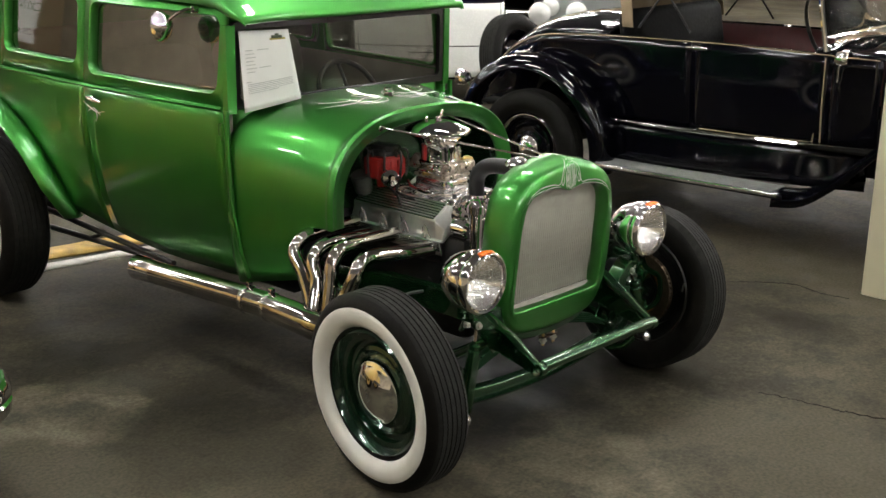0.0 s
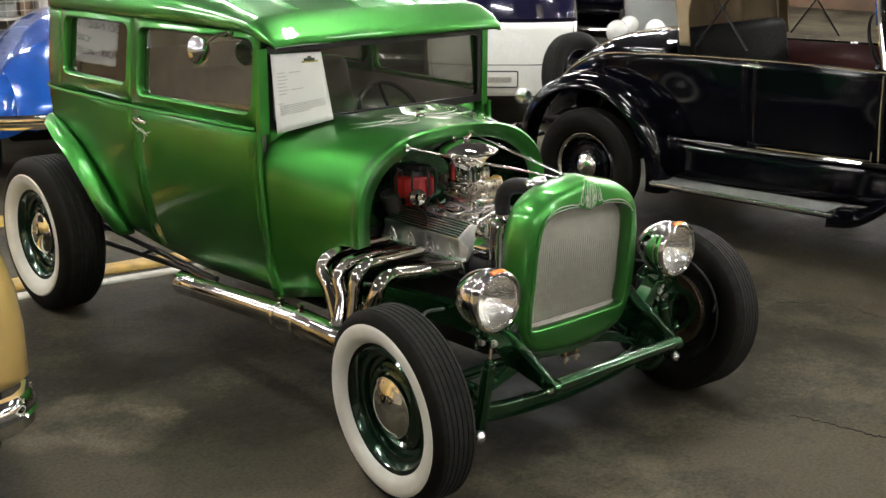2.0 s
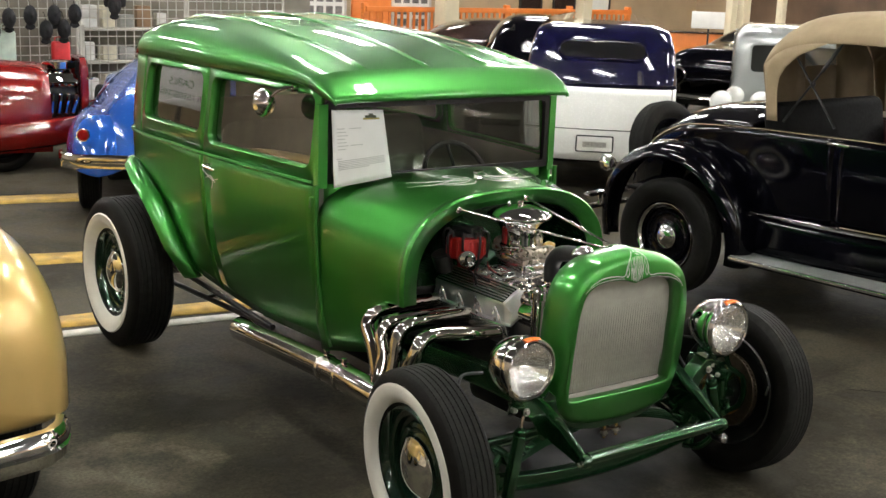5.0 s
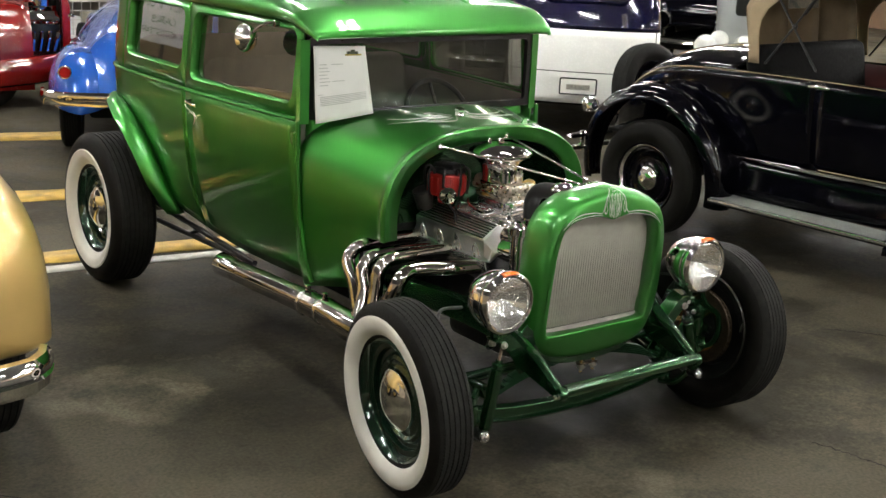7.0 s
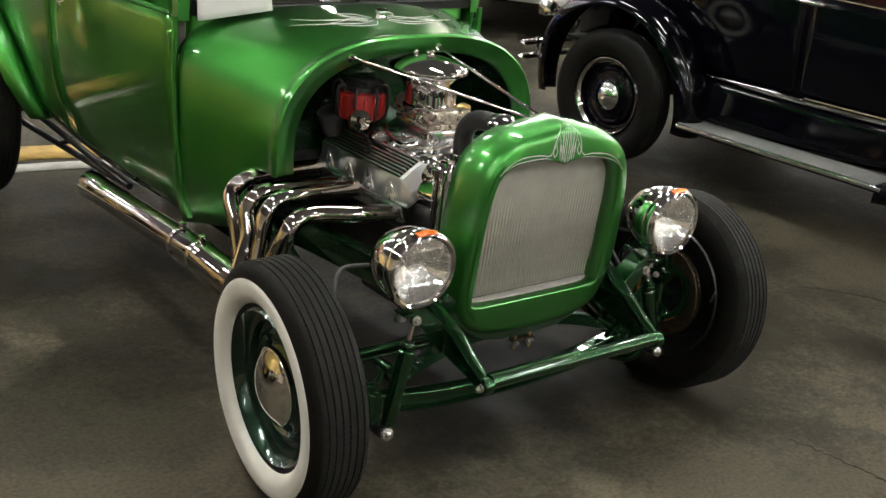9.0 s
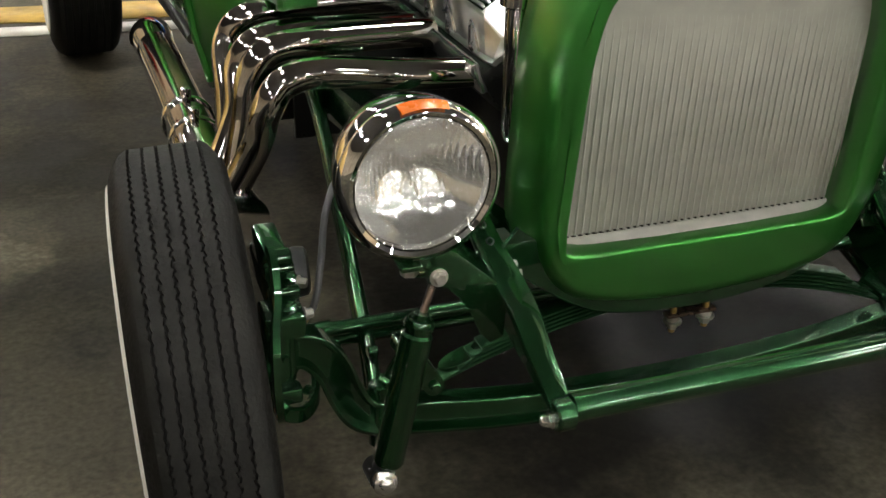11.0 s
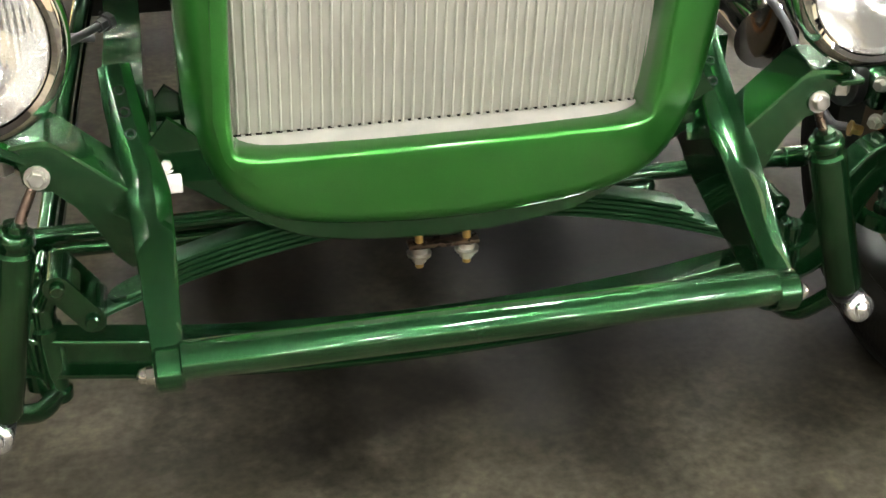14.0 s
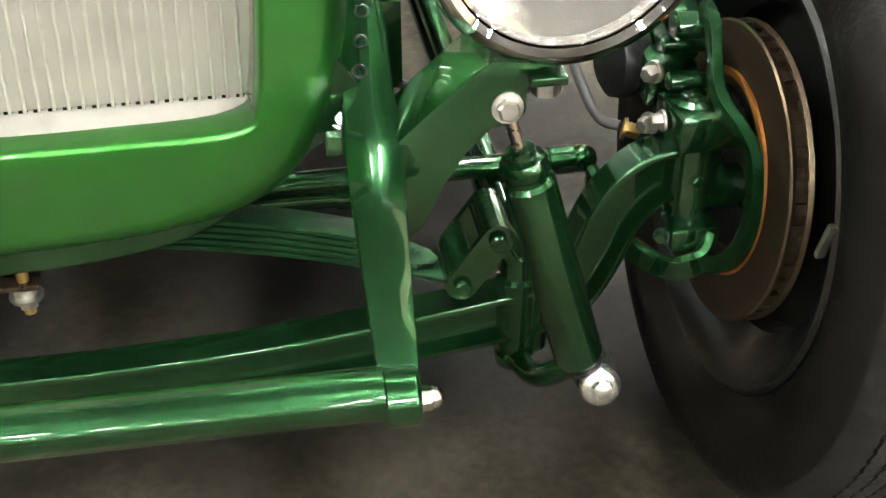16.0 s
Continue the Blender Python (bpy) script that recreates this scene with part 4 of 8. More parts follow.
    lathe(bm, [(0.140, 0.012), (0.143, 0.0195), (0.156, 0.0205), (0.160, 0.0165), (0.180, 0.0165), (0.183, 0.021), (0.248, 0.021), (0.252, 0.017), (0.276, 0.016), (0.280, 0.010)], (s * 0.474, FY, 0), (0, 0, 1), 22, True)
    tube(bm, spline([(s * 0.474, FY - 0.01, 0.152), (s * 0.490, FY - 0.05, 0.160), (c.x, c.y + 0.03, c.z)], 5), 0.0125, 10)
    tube(bm, spline([(s * 0.474, FY, 0.266), (s * 0.462, FY, 0.288), (s * 0.448, FY, 0.314)], 4), [0.015, 0.014, 0.013], 12)
    cyl(bm, (s * 0.447, FY - 0.028, 0.315), (s * 0.447, FY + 0.028, 0.315), 0.0155, seg=18, bevel=0.002)
    part("spring_perch", bm, DKGREEN, ROD, "dark green spring perch")
    # shackle links and the spring eye
    bm = Bm()
    ex, ez = Vector((s * 0.447, 0, 0.315)), Vector((s * 0.414, 0, 0.268))
    L = (ex - ez).length
    for yy in (FY - 0.034, FY + 0.028):
        m = frame_axes(((ex + ez) / 2) + Vector((0, yy, 0)), ex - ez, Vector((0, 0, 1)) - (ex - ez).normalized() * (ex - ez).normalized().z)
        slab(bm, rrect(L + 0.032, 0.031, 0.0150, 6), 0.006 if m.col[2].y > 0 else -0.006, m, 0.0)
    cyl(bm, (s * 0.414, FY - 0.030, 0.268), (s * 0.414, FY + 0.030, 0.268), 0.0165, seg=20, bevel=0.002)
    for p in (ex, ez):
        cyl(bm, p + Vector((0, FY - 0.042, 0)), p + Vector((0, FY - 0.034, 0)), 0.0085, seg=14, bevel=0.002)
    part("spring_shackle", bm, DKGREEN, ROD, "dark green spring shackle")
    # hairpin radius rods
    hp = [(s * 0.49, FY + 0.02, 0.245), (s * 0.475, 0.05, 0.285), (s * 0.41, 0.55, 0.47), (s * 0.385, 0.85, 0.50)]
    bm = Bm()
    tube(bm, spline(hp, 5), 0.0125, 12)
    tube(bm, spline([(x0, y0, z0 - 0.06 * (1 - k / 3) ** 1) for k, (x0, y0, z0) in enumerate(hp)], 5), 0.0125, 12)
    cyl(bm, (s * 0.49, FY, 0.16), (s * 0.49, FY, 0.27), 0.017, bevel=0.003)
    cyl(bm, (s * 0.474, FY + 0.06, 0.288), (s * 0.490, FY + 0.06, 0.288), 0.010, bevel=0.002)
    part("radius_rod", bm, DKGREEN, ROD, "dark green hairpin radius rod")
    # brake hose
    bm = Bm()
    tube(bm, spline([(s * 0.585, FY + 0.06, 0.372), (s * 0.566, FY + 0.075, 0.378), (s * 0.546, FY + 0.11, 0.425), (s * 0.522, 0.09, 0.495), (s * 0.48, 0.125, 0.535), (s * 0.38, 0.14, 0.525)], 6), 0.0055, 10)
    hose = part("brake_hose", bm, HOSEGREY, ROD, "grey rubber brake hose")
    bm = Bm()
    hexbolt(bm, (s * 0.590, FY + 0.055, 0.371), (s * 0.9, -0.3, -0.2), 0.008, 0.014)
    part("hose_fitting", bm, BRASS, hose, "brass hose fitting")
    # lamp wiring
    bm = Bm()
    tube(bm, spline([(s * 0.482, -0.17, 0.548), (s * 0.474, -0.13, 0.497), (s * 0.45, -0.10, 0.462), (s * 0.40, -0.07, 0.448), (s * 0.35, -0.05, 0.47)], 6), 0.0045, 8)
    part("lamp_lead", bm, CHROME if s < 0 else BLACKRUB, ROD, "flexible lamp wiring conduit")
    # side turn-out stays from the rail to the lamp shell
    bm = Bm()
    cyl(bm, (s * 0.352, -0.02, 0.600), (s * 0.412, -0.115, 0.602), 0.0045, seg=10)
    lathe(bm, [(0, 0.006), (0.002, 0.010), (0.012, 0.010), (0.013, 0.0075), (0.024, 0.0075)], (s * 0.350, -0.017, 0.600), (s * 0.53, -0.84, 0), 6, True)
    part("lamp_stay", bm, BLACKRUB, ROD, "thin black lamp cable with a silver fitting")

# tie rod and drag link
for y, z, r, x0, x1 in ((0.052, 0.304, 0.0120, -0.565, 0.565), (0.066, 0.276, 0.0125, -0.548, 0.330)):
    bm = Bm()
    cyl(bm, (x0, y, z), (x1, y, z), r, seg=16)
    for xx in (x0, x1):
        ball(bm, (xx, y, z), 0.015, (1.2, 1, 1))
        cyl(bm, (xx * 0.94, y, z), (xx * 0.985, y, z), 0.0155)
    tie = part("tie_rod", bm, DKGREEN, ROD, "dark green steering tie rod")
    bm = Bm()
    hexbolt(bm, (x0 * 1.002, y - 0.014, z + 0.003), (-0.3, -1, 0.3), 0.0075, 0.008)
    part("end_nut", bm, ZINC, tie, "silver end nut")

# spreader bar
bm = Bm()
cyl(bm, (-0.312, -0.344, 0.3635), (0.312, -0.344, 0.3615), 0.0200, seg=32)
part("spreader_bar", bm, DKGREEN, ROD, "polished dark green front spreader bar")

# transverse leaf spring
LEAFGREEN = shader("satin_green_spring_steel", (0.008, 0.045, 0.014), 0.42, 0.7, 0.1, 0.1, 20, 0.15)


def leaf_z(x):
    return 0.346 - 0.50 * x * x


for k, ln in enumerate((0.412, 0.372, 0.352, 0.335, 0.318)):
    bm = Bm()
    sweep_flat(bm, [(x, FY - 0.007, leaf_z(x) + 0.0072 * k) for x in span(-ln, ln, 28)], [(-0.0165, -0.0016), (-0.0150, -0.0028), (0.0150, -0.0028), (0.0165, -0.0016), (0.0165, 0.0016), (0.0150, 0.0028), (-0.0150, 0.0028), (-0.0165, 0.0016)])
    leaf = part("spring_leaf", bm, LEAFGREEN, ROD, "thin dark green spring leaf")
    if k == 0:
        for s in (-1, 1):
            o = Vector((s * 0.352, FY, leaf_z(0.352) + 0.0035))
            ex = Vector((s * 1, 0, -0.352))
            m = frame_axes(o, ex, (0, 1, 0))
            up = 1 if m.col[2].z > 0 else -1
            bm = Bm()
            slab(bm, [(-0.045, -0.019), (0.020, -0.019), (0.038, -0.012), (0.045, 0.0), (0.038, 0.012), (0.020, 0.019), (-0.045, 0.019)], up * 0.0065, m, 0.0)
            lathe(bm, [(0.0, 0.0055), (0.009, 0.0055), (0.011, 0.0035), (0.011, 0.0)], m @ Vector((0.022, 0, 0)), m.col[2].xyz * up, 12)
            hexbolt(bm, m @ Vector((-0.022, -0.004, up * 0.0065)), m.col[2].xyz * up, 0.010, 0.009)
            part("rebound_clip", bm, DKGREEN, leaf, "small green spring clip plate")
# spring clamp with U-bolts below the crossmember
bm = Bm()
box(bm, (0.086, 0.020, 0.006), (0, -0.122, 0.334), bevel=0.002)
clamp = part("spring_clamp", bm, RODBROWN, ROD, "brown steel spring clamp bar")
for x in (-0.029, 0.029):
    bm = Bm()
    cyl(bm, (x, -0.122, 0.303), (x, -0.122, 0.385), 0.0052)
    part("u_bolt", bm, BRASS, clamp, "gold zinc plated bolt")
    bm = Bm()
    lathe(bm, [(0.319, 0.006), (0.319, 0.0145), (0.3225, 0.0150), (0.324, 0.0105), (0.331, 0.0105)], (x, -0.122, 0), (0, 0, 1), 14, True)
    lathe(bm, [(0.308, 0.006), (0.310, 0.0085), (0.319, 0.0085)], (x, -0.122, 0), (0, 0, 1), 6, True)
    part("nut", bm, ZINC, clamp, "zinc nut and washer")
# crossmember under the shell
bm = Bm()
cm = [(-0.33, 0.49), (-0.28, 0.450), (-0.20, 0.394), (-0.13, 0.368), (0.0, 0.357), (0.13, 0.368), (0.20, 0.394), (0.28, 0.455), (0.33, 0.49)]
sweep_flat(bm, spline([(x, -0.078, z) for x, z in cm], 5), [(-0.05, -0.009), (-0.047, -0.012), (0.047, -0.012), (0.05, -0.009), (0.05, 0.045), (0.042, 0.045), (0.042, -0.004), (-0.042, -0.004), (-0.042, 0.045), (-0.05, 0.045)])
part("crossmember", bm, DKGREEN, ROD, "dark green front crossmember", angle=35)
for s in (-1, 1):
    bm = Bm()
    box(bm, (0.030, 0.006, 0.058), (s * 0.308, -0.122, 0.466), (-24, 0, 0), 0.002)
    hexbolt(bm, (s * 0.308, -0.126, 0.470), (0, -1, 0.4), 0.007, 0.006)
    box(bm, (0.036, 0.06, 0.006), (s * 0.306, -0.078, 0.486), (0, 0, 0), 0.002)
    part("mounting_bracket", bm, ZINC if s < 0 else DKGREEN, ROD, "bright zinc angle bracket" if s < 0 else "green angle bracket")
    # frame rail
    bm = Bm()
    rail = spline([(s * 0.345, -0.06, 0.50), (s * 0.35, 0.3, 0.50), (s * 0.40, 1.2, 0.46), (s * 0.42, 2.0, 0.46), (s * 0.42, 2.35, 0.58), (s * 0.42, 2.63, 0.66), (s * 0.42, 2.85, 0.62)], 5)
    sweep_flat(bm, rail, [(-0.022, -0.040), (0.022, -0.040), (0.022, 0.040), (-0.022, 0.040)], (1, 0, 0))
    part("frame_rail", bm, DKGREEN, ROD, "dark green chassis rail")

# radiator core: bottom tray, row of fins
bm = Bm()
loops(bm, [[(x, y, z) for y, z in ((-0.104, 0.4875), (-0.110, 0.489), (-0.114, 0.4875), (-0.144, 0.472), (-0.146, 0.468), (-0.146, 0.462), (-0.104, 0.462))] for x in span(-0.2375, 0.2375, 6)], True, True, True)
TANKLIP = shader("dull_aluminium", (0.42, 0.41, 0.36), 0.5, 0.3, scale=30, vary=0.15)
core = part("radiator_tray", bm, TANKLIP, ROD, "bare aluminium radiator tank lip")
fm = Bm()
box(fm, (0.0030, 0.0032, 0.34), (0, 0, 0), bevel=0.0010, seg=1)
FIN = shader("radiator_fin", (0.385, 0.375, 0.315), 0.5, 0.1, scale=60, vary=0.12)
fme = finish(fm, "fin", FIN)
for k in range(42):
    x = -0.2337 + 0.0114 * k
    fin = new("fin", fme)
    fin.parent = core
    zt = lerp(abs(x), [0, 0.12, 0.2, 0.238], [0.858, 0.866, 0.852, 0.78])
    zm = (zt + 0.487) / 2
    fin.matrix_basis = Matrix(((1, 0, 0.066, lean(x, 0, zm)[0]), (0, 1, -0.045, lean(x, -0.1054, zm)[1]), (0, 0, 1, lean(x, 0, zm)[2]), (0, 0, 0, 1))) @ Matrix.Diagonal((1, 1, (zt - 0.487) / 0.34, 1))
bm = Bm()
for k in range(41):
    box(bm, (0.0066, 0.004, 0.0030), (-0.228 + 0.0114 * k, -0.1085, 0.4885), (-35, 0, 0))
tagged(part("drain_slot", bm, CAVITY, core, "row of small dark slots"), kind="stuff")

# ---- hot rod: engine, exhaust and trim ----
bm = Bm()
box(bm, (0.36, 0.52, 0.30), (0, 0.39, 0.52), bevel=0.03)
box(bm, (0.22, 0.40, 0.16), (0, 0.38, 0.33), bevel=0.04)
box(bm, (0.26, 0.10, 0.34), (0, 0.10, 0.55), bevel=0.03)
part("engine_block", bm, BLACKIRON, ROD, "black enamelled engine block")
VALVE = shader("satin_cast_aluminium", (0.94, 0.93, 0.91), 0.30, 1.0, scale=40, vary=0.06, rough_vary=0.02)
PIPE = shader("brown_tinted_chrome", (0.54, 0.505, 0.47), 0.06, 1.0, scale=14, vary=0.12, rough_vary=0.03)
for s in (-1, 1):
    # cylinder head
    bm = Bm()
    box(bm, (0.13, 0.47, 0.09), (s * 0.150, 0.46, 0.625), (0, s * 36, 0), 0.012)
    part("cylinder_head", bm, BLACKIRON, ROD)
    # finned valve cover
    m = pose(s * 0.160, 0.458, 0.724, 0, s * 33, 0)
    bm = Bm()
    prof = [(-0.081, -0.043), (-0.084, -0.041), (-0.084, -0.035), (-0.076, -0.032), (-0.046, 0.026), (-0.042, 0.030), (0.042, 0.030), (0.046, 0.026), (0.076, -0.032), (0.084, -0.035), (0.084, -0.041), (0.081, -0.043)]
    rings = []
    for y, k in ((-0.246, 0.0), (-0.240, 0.35), (-0.214, 0.95), (-0.205, 1.0), (0.205, 1.0), (0.212, 0.95), (0.233, 0.35), (0.238, 0.0)):
        rings.append([m @ Vector((x * (0.94 + 0.06 * k), y, z if z < -0.034 else -0.033 + (z + 0.033) * k)) for x, z in prof])
    loops(bm, rings, True, True, True)
    vc = part("valve_cover", bm, VALVE, ROD, "polished aluminium finned valve cover", angle=15)
    bm = Bm()
    box(bm, (0.080, 0.405, 0.002), (0, 0, 0), bevel=0)
    for v in bm.verts:
        v.co = m @ (v.co + Vector((0, 0, 0.0312)))
    part("cover_recess", bm, DKGREEN, vc, "dark green strip between the fins")
    for j in range(7):
        bm = Bm()
        x = -0.036 + j * 0.012
        slab(bm, [(-0.204, 0), (0.204, 0), (0.199, 0.009), (-0.199, 0.009)], 0.0045, m @ Matrix(((0, 0, 1, x), (1, 0, 0, 0), (0, 1, 0, 0.028), (0, 0, 0, 1))))
        part("cover_fin", bm, VALVE, vc)
    for j in range(4):
        bm = Bm()
        o = Vector((s * 0.072, -0.165 + 0.11 * j, -0.033))
        # scalloped boss cut into the flank, with its bolt
        rings = [[m @ (o + Vector((s * (-0.45 * dz + out), dy * wide, dz))) for dy, dz in ((-0.026, 0.0), (-0.013, 0.034), (0.0, 0.046), (0.013, 0.034), (0.026, 0.0))] for out, wide in ((0.004, 1.0), (0.008, 0.86), (0.003, 0.70))]
        loops(bm, rings, False)
        cyl(bm, m @ (o + Vector((s * 0.006, 0, -0.006))), m @ (o + Vector((s * 0.006, 0, 0.010))), 0.007, bevel=0.002)
        part("cover_bolt", bm, STEEL, vc, "cover bolt in its cast scallop", angle=25)
    # header flange and four pipes
    bm = Bm()
    box(bm, (0.012, 0.50, 0.055), (s * 0.236, 0.44, 0.635), (0, s * 20, 0), 0.004)
    part("header_flange", bm, STEEL, ROD)
    for j, (y0, yb, zz) in enumerate(((0.63, 0.598, 0.652), (0.50, 0.500, 0.636), (0.42, 0.400, 0.648), (0.235, 0.285, 0.632))):
        bm = Bm()
        ye = (0.46, 0.43, 0.385, 0.345)[j]
        xe = (0.600, 0.640, 0.610, 0.635)[j]
        tube(bm, spline([(s * 0.235, y0, zz), (s * 0.34, y0 * 0.75 + yb * 0.25, zz + 0.004), (s * 0.47, yb, zz + 0.008), (s * 0.535, yb, zz - 0.004), (s * 0.568, yb - 0.002, zz - 0.05), (s * 0.580, (yb + ye) / 2, zz - 0.12), (s * xe, ye, 0.40), (s * xe, ye + 0.03, 0.37)], 6), 0.0262, 16)
        part("header_pipe", bm, PIPE, ROD, "brown tinted chrome exhaust header pipe")
    # side pipe
    sp = thing("side_pipe", "", "")
    sp.parent = ROD
    bm = Bm()
    tube(bm, spline([(s * 0.615, 0.30, 0.385), (s * 0.63, 0.42, 0.392), (s * 0.630, 0.60, 0.398), (s * 0.622, 0.72, 0.394), (s * 0.608, 1.0, 0.374), (s * 0.590, 1.44, 0.342)], 5), [0.052, 0.056, 0.052, 0.049, 0.048, 0.048], 24)
    part("pipe", bm, PIPE, sp, "polished chrome side exhaust pipe")
    for y in (0.66, 0.80):
        bm = Bm()
        px, pz = lerp(y, [0.6, 0.72, 1.0], [0.630, 0.622, 0.608]), lerp(y, [0.6, 0.72, 1.0], [0.398, 0.394, 0.374])
        lathe(bm, [(-0.012, 0.048), (-0.012, 0.053), (-0.006, 0.055), (0.006, 0.055), (0.012, 0.053), (0.012, 0.048)], (s * px, y, pz), (-s * 0.05, 1, -0.07), 24)
        box(bm, (0.02, 0.02, 0.025), (s * px, y, pz + 0.060), bevel=0.004)
        part("clamp", bm, CHROME, sp, "chrome pipe clamp band")
    bm = Bm()
    d = Vector((-s * 0.004, 0.13, -0.006))
    e = Vector((s * 0.590, 1.44, 0.342))
    lathe(bm, [(0, 0.048), (0.06, 0.050), (0.135, 0.055), (0.139, 0.054), (0.135, 0.051), (0.05, 0.044)], e, d, 24)
    part("tip", bm, CHROME, sp, "flared chrome exhaust tip")
# intake, carburettor and air horn
bm = Bm()
box(bm, (0.26, 0.42, 0.05), (0, 0.41, 0.725), bevel=0.015)
box(bm, (0.13, 0.16, 0.085), (0.03, 0.44, 0.778), bevel=0.012)
mani = part("intake_manifold", bm, STEEL, ROD, "polished aluminium intake manifold")
for j in range(4):
    for s in (-1, 1):
        bm = Bm()
        tube(bm, spline([(0, 0.26 + 0.1 * j, 0.745), (s * 0.09, 0.26 + 0.1 * j, 0.755), (s * 0.16, 0.26 + 0.1 * j, 0.70)], 4), 0.026, 10)
        part("runner", bm, STEEL, mani)
CARB = shader("gold_dichromate_zinc", (0.56, 0.50, 0.41), 0.30, 0.85, scale=55, vary=0.4)
CX, CYC = 0.035, 0.445
bm = Bm()
box(bm, (0.135, 0.17, 0.018), (CX, CYC, 0.787), bevel=0.004)
box(bm, (0.105, 0.15, 0.04), (CX, CYC, 0.812), bevel=0.008)
box(bm, (0.125, 0.09, 0.034), (CX, CYC, 0.845), bevel=0.010)
lathe(bm, [(0.85, 0.055), (0.866, 0.055), (0.870, 0.062), (0.876, 0.062)], (CX - 0.005, CYC, 0), (0, 0, 1), 28, True)
carb = part("carburettor", bm, CARB, ROD, "gold and silver four-barrel carburettor")
carb.matrix_basis = pose(0, 0, 0.042)
for dy in (-0.085, 0.085):
    bm = Bm()
    box(bm, (0.15, 0.040, 0.040), (CX, CYC + dy, 0.824), bevel=0.009)
    for dx in (-0.05, 0.0, 0.05):
        hexbolt(bm, (CX + dx, CYC + dy * 1.22, 0.824), (0, 1 if dy > 0 else -1, 0), 0.007, 0.008)
    part("float_bowl", bm, CARB, carb, "dull gold float bowl")
for dx, dy, z, r, h, mt in ((-0.085, -0.05, 0.82, 0.020, 0.03, CHROME), (0.085, -0.06, 0.835, 0.018, 0.03, BRASS), (-0.08, 0.06, 0.845, 0.022, 0.022, ZINC), (0.085, 0.05, 0.815, 0.020, 0.03, CHROME), (-0.075, 0.0, 0.80, 0.012, 0.04, BRASS), (0.06, -0.04, 0.865, 0.012, 0.02, CHROME), (-0.055, -0.05, 0.868, 0.010, 0.025, BRASS)):
    bm = Bm()
    d = (1 if dx > 0 else -1, 0, 0) if z < 0.86 else (0, 0, 1)
    lathe(bm, [(-0.02, r * 0.6), (0, r), (h * 0.5, r), (h * 0.55, r * 0.7), (h, r * 0.65), (h + 0.004, r * 0.3)], (CX + dx * 0.8, CYC + dy, z), d, 14, True)
    part("carb_fitting", bm, mt, carb, "small plated fitting")
for pts in (((CX - 0.09, CYC - 0.08, 0.80), (CX - 0.11, CYC - 0.02, 0.815), (CX - 0.085, CYC + 0.06, 0.80)), ((CX - 0.07, CYC - 0.10, 0.84), (CX - 0.09, CYC - 0.04, 0.865), (CX - 0.07, CYC + 0.03, 0.85)), ((CX + 0.08, CYC - 0.09, 0.80), (CX + 0.105, CYC, 0.83), (CX + 0.08, CYC + 0.08, 0.81))):
    bm = Bm()
    tube(bm, spline(pts, 6), 0.0045, 8)
    part("linkage_rod", bm, CHROME, carb, "thin plated linkage rod")
for k, (x, y, z, r, d) in enumerate(((-0.07, 0.22, 0.775, 0.024, (-0.4, -0.8, 0.3)), (-0.11, 0.26, 0.765, 0.018, (-1, -0.3, 0.2)), (0.07, 0.22, 0.775, 0.022, (0.3, -0.9, 0.4)), (-0.14, 0.20, 0.745, 0.028, (-0.5, -0.8, 0.0)), (-0.03, 0.19, 0.760, 0.016, (-0.3, -0.5, 0.8)))):
    bm = Bm()
    lathe(bm, [(-0.03, r * 0.8), (0, r * 0.8), (0.004, r), (0.012, r), (0.016, r * 0.6), (0.030, r * 0.55), (0.034, r * 0.2)], (x, y, z), d, 18, True)
    part("engine_fitting", bm, CHROME, ROD, "small chrome engine fitting")
bm = Bm()
lathe(bm, [(0.865, 0.062), (0.880, 0.072), (0.888, 0.074), (0.892, 0.068), (0.915, 0.067), (0.940, 0.071), (0.960, 0.082), (0.978, 0.102), (0.988, 0.117), (0.994, 0.1225), (1.000, 0.1235), (1.006, 0.120), (1.016, 0.104), (1.025, 0.080), (1.032, 0.052), (1.036, 0.028), (1.037, 0.012)], (0.005, 0.440, 0), (0, 0, 1), 48)
horn = part("air_horn", bm, CHROME, ROD, "flared chrome air cleaner", angle=50)
bm = Bm()
lathe(bm, [(1.034, 0.014), (1.042, 0.014), (1.044, 0.006), (1.050, 0.006), (1.051, 0.0)], (0.005, 0.440, 0), (0, 0, 1), 14)
box(bm, (0.030, 0.006, 0.010), (0.005, 0.440, 1.048), bevel=0.002)
part("wing_nut", bm, CHROME, horn)
# fuel log, linkages and fittings
for pts, r, mt, nm in (([(-0.10, 0.33, 0.80), (-0.13, 0.36, 0.79), (-0.12, 0.45, 0.80), (-0.09, 0.50, 0.81)], 0.006, CHROME, "fuel_line"), ([(0.12, 0.33, 0.82), (0.14, 0.40, 0.80), (0.12, 0.5, 0.82)], 0.006, CHROME, "fuel_line"),
                       ([(-0.05, 0.30, 0.78), (-0.10, 0.25, 0.74), (-0.14, 0.2, 0.66)], 0.008, BLACKRUB, "vacuum_hose"), ([(-0.06, 0.55, 0.84), (-0.15, 0.50, 0.78), (-0.16, 0.40, 0.765), (-0.18, 0.32, 0.73)], 0.005, BLACKRUB, "spark_lead"),
                       ([(-0.10, 0.58, 0.87), (-0.17, 0.52, 0.80), (-0.18, 0.46, 0.765), (-0.22, 0.40, 0.69)], 0.005, BLACKRUB, "spark_lead")):
    bm = Bm()
    tube(bm, spline(pts, 6), r, 8)
    part(nm, bm, mt, ROD)
BREATHER = shader("dark_grey_plate", (0.06, 0.058, 0.052), 0.35, 0.6, scale=30, vary=0.2)
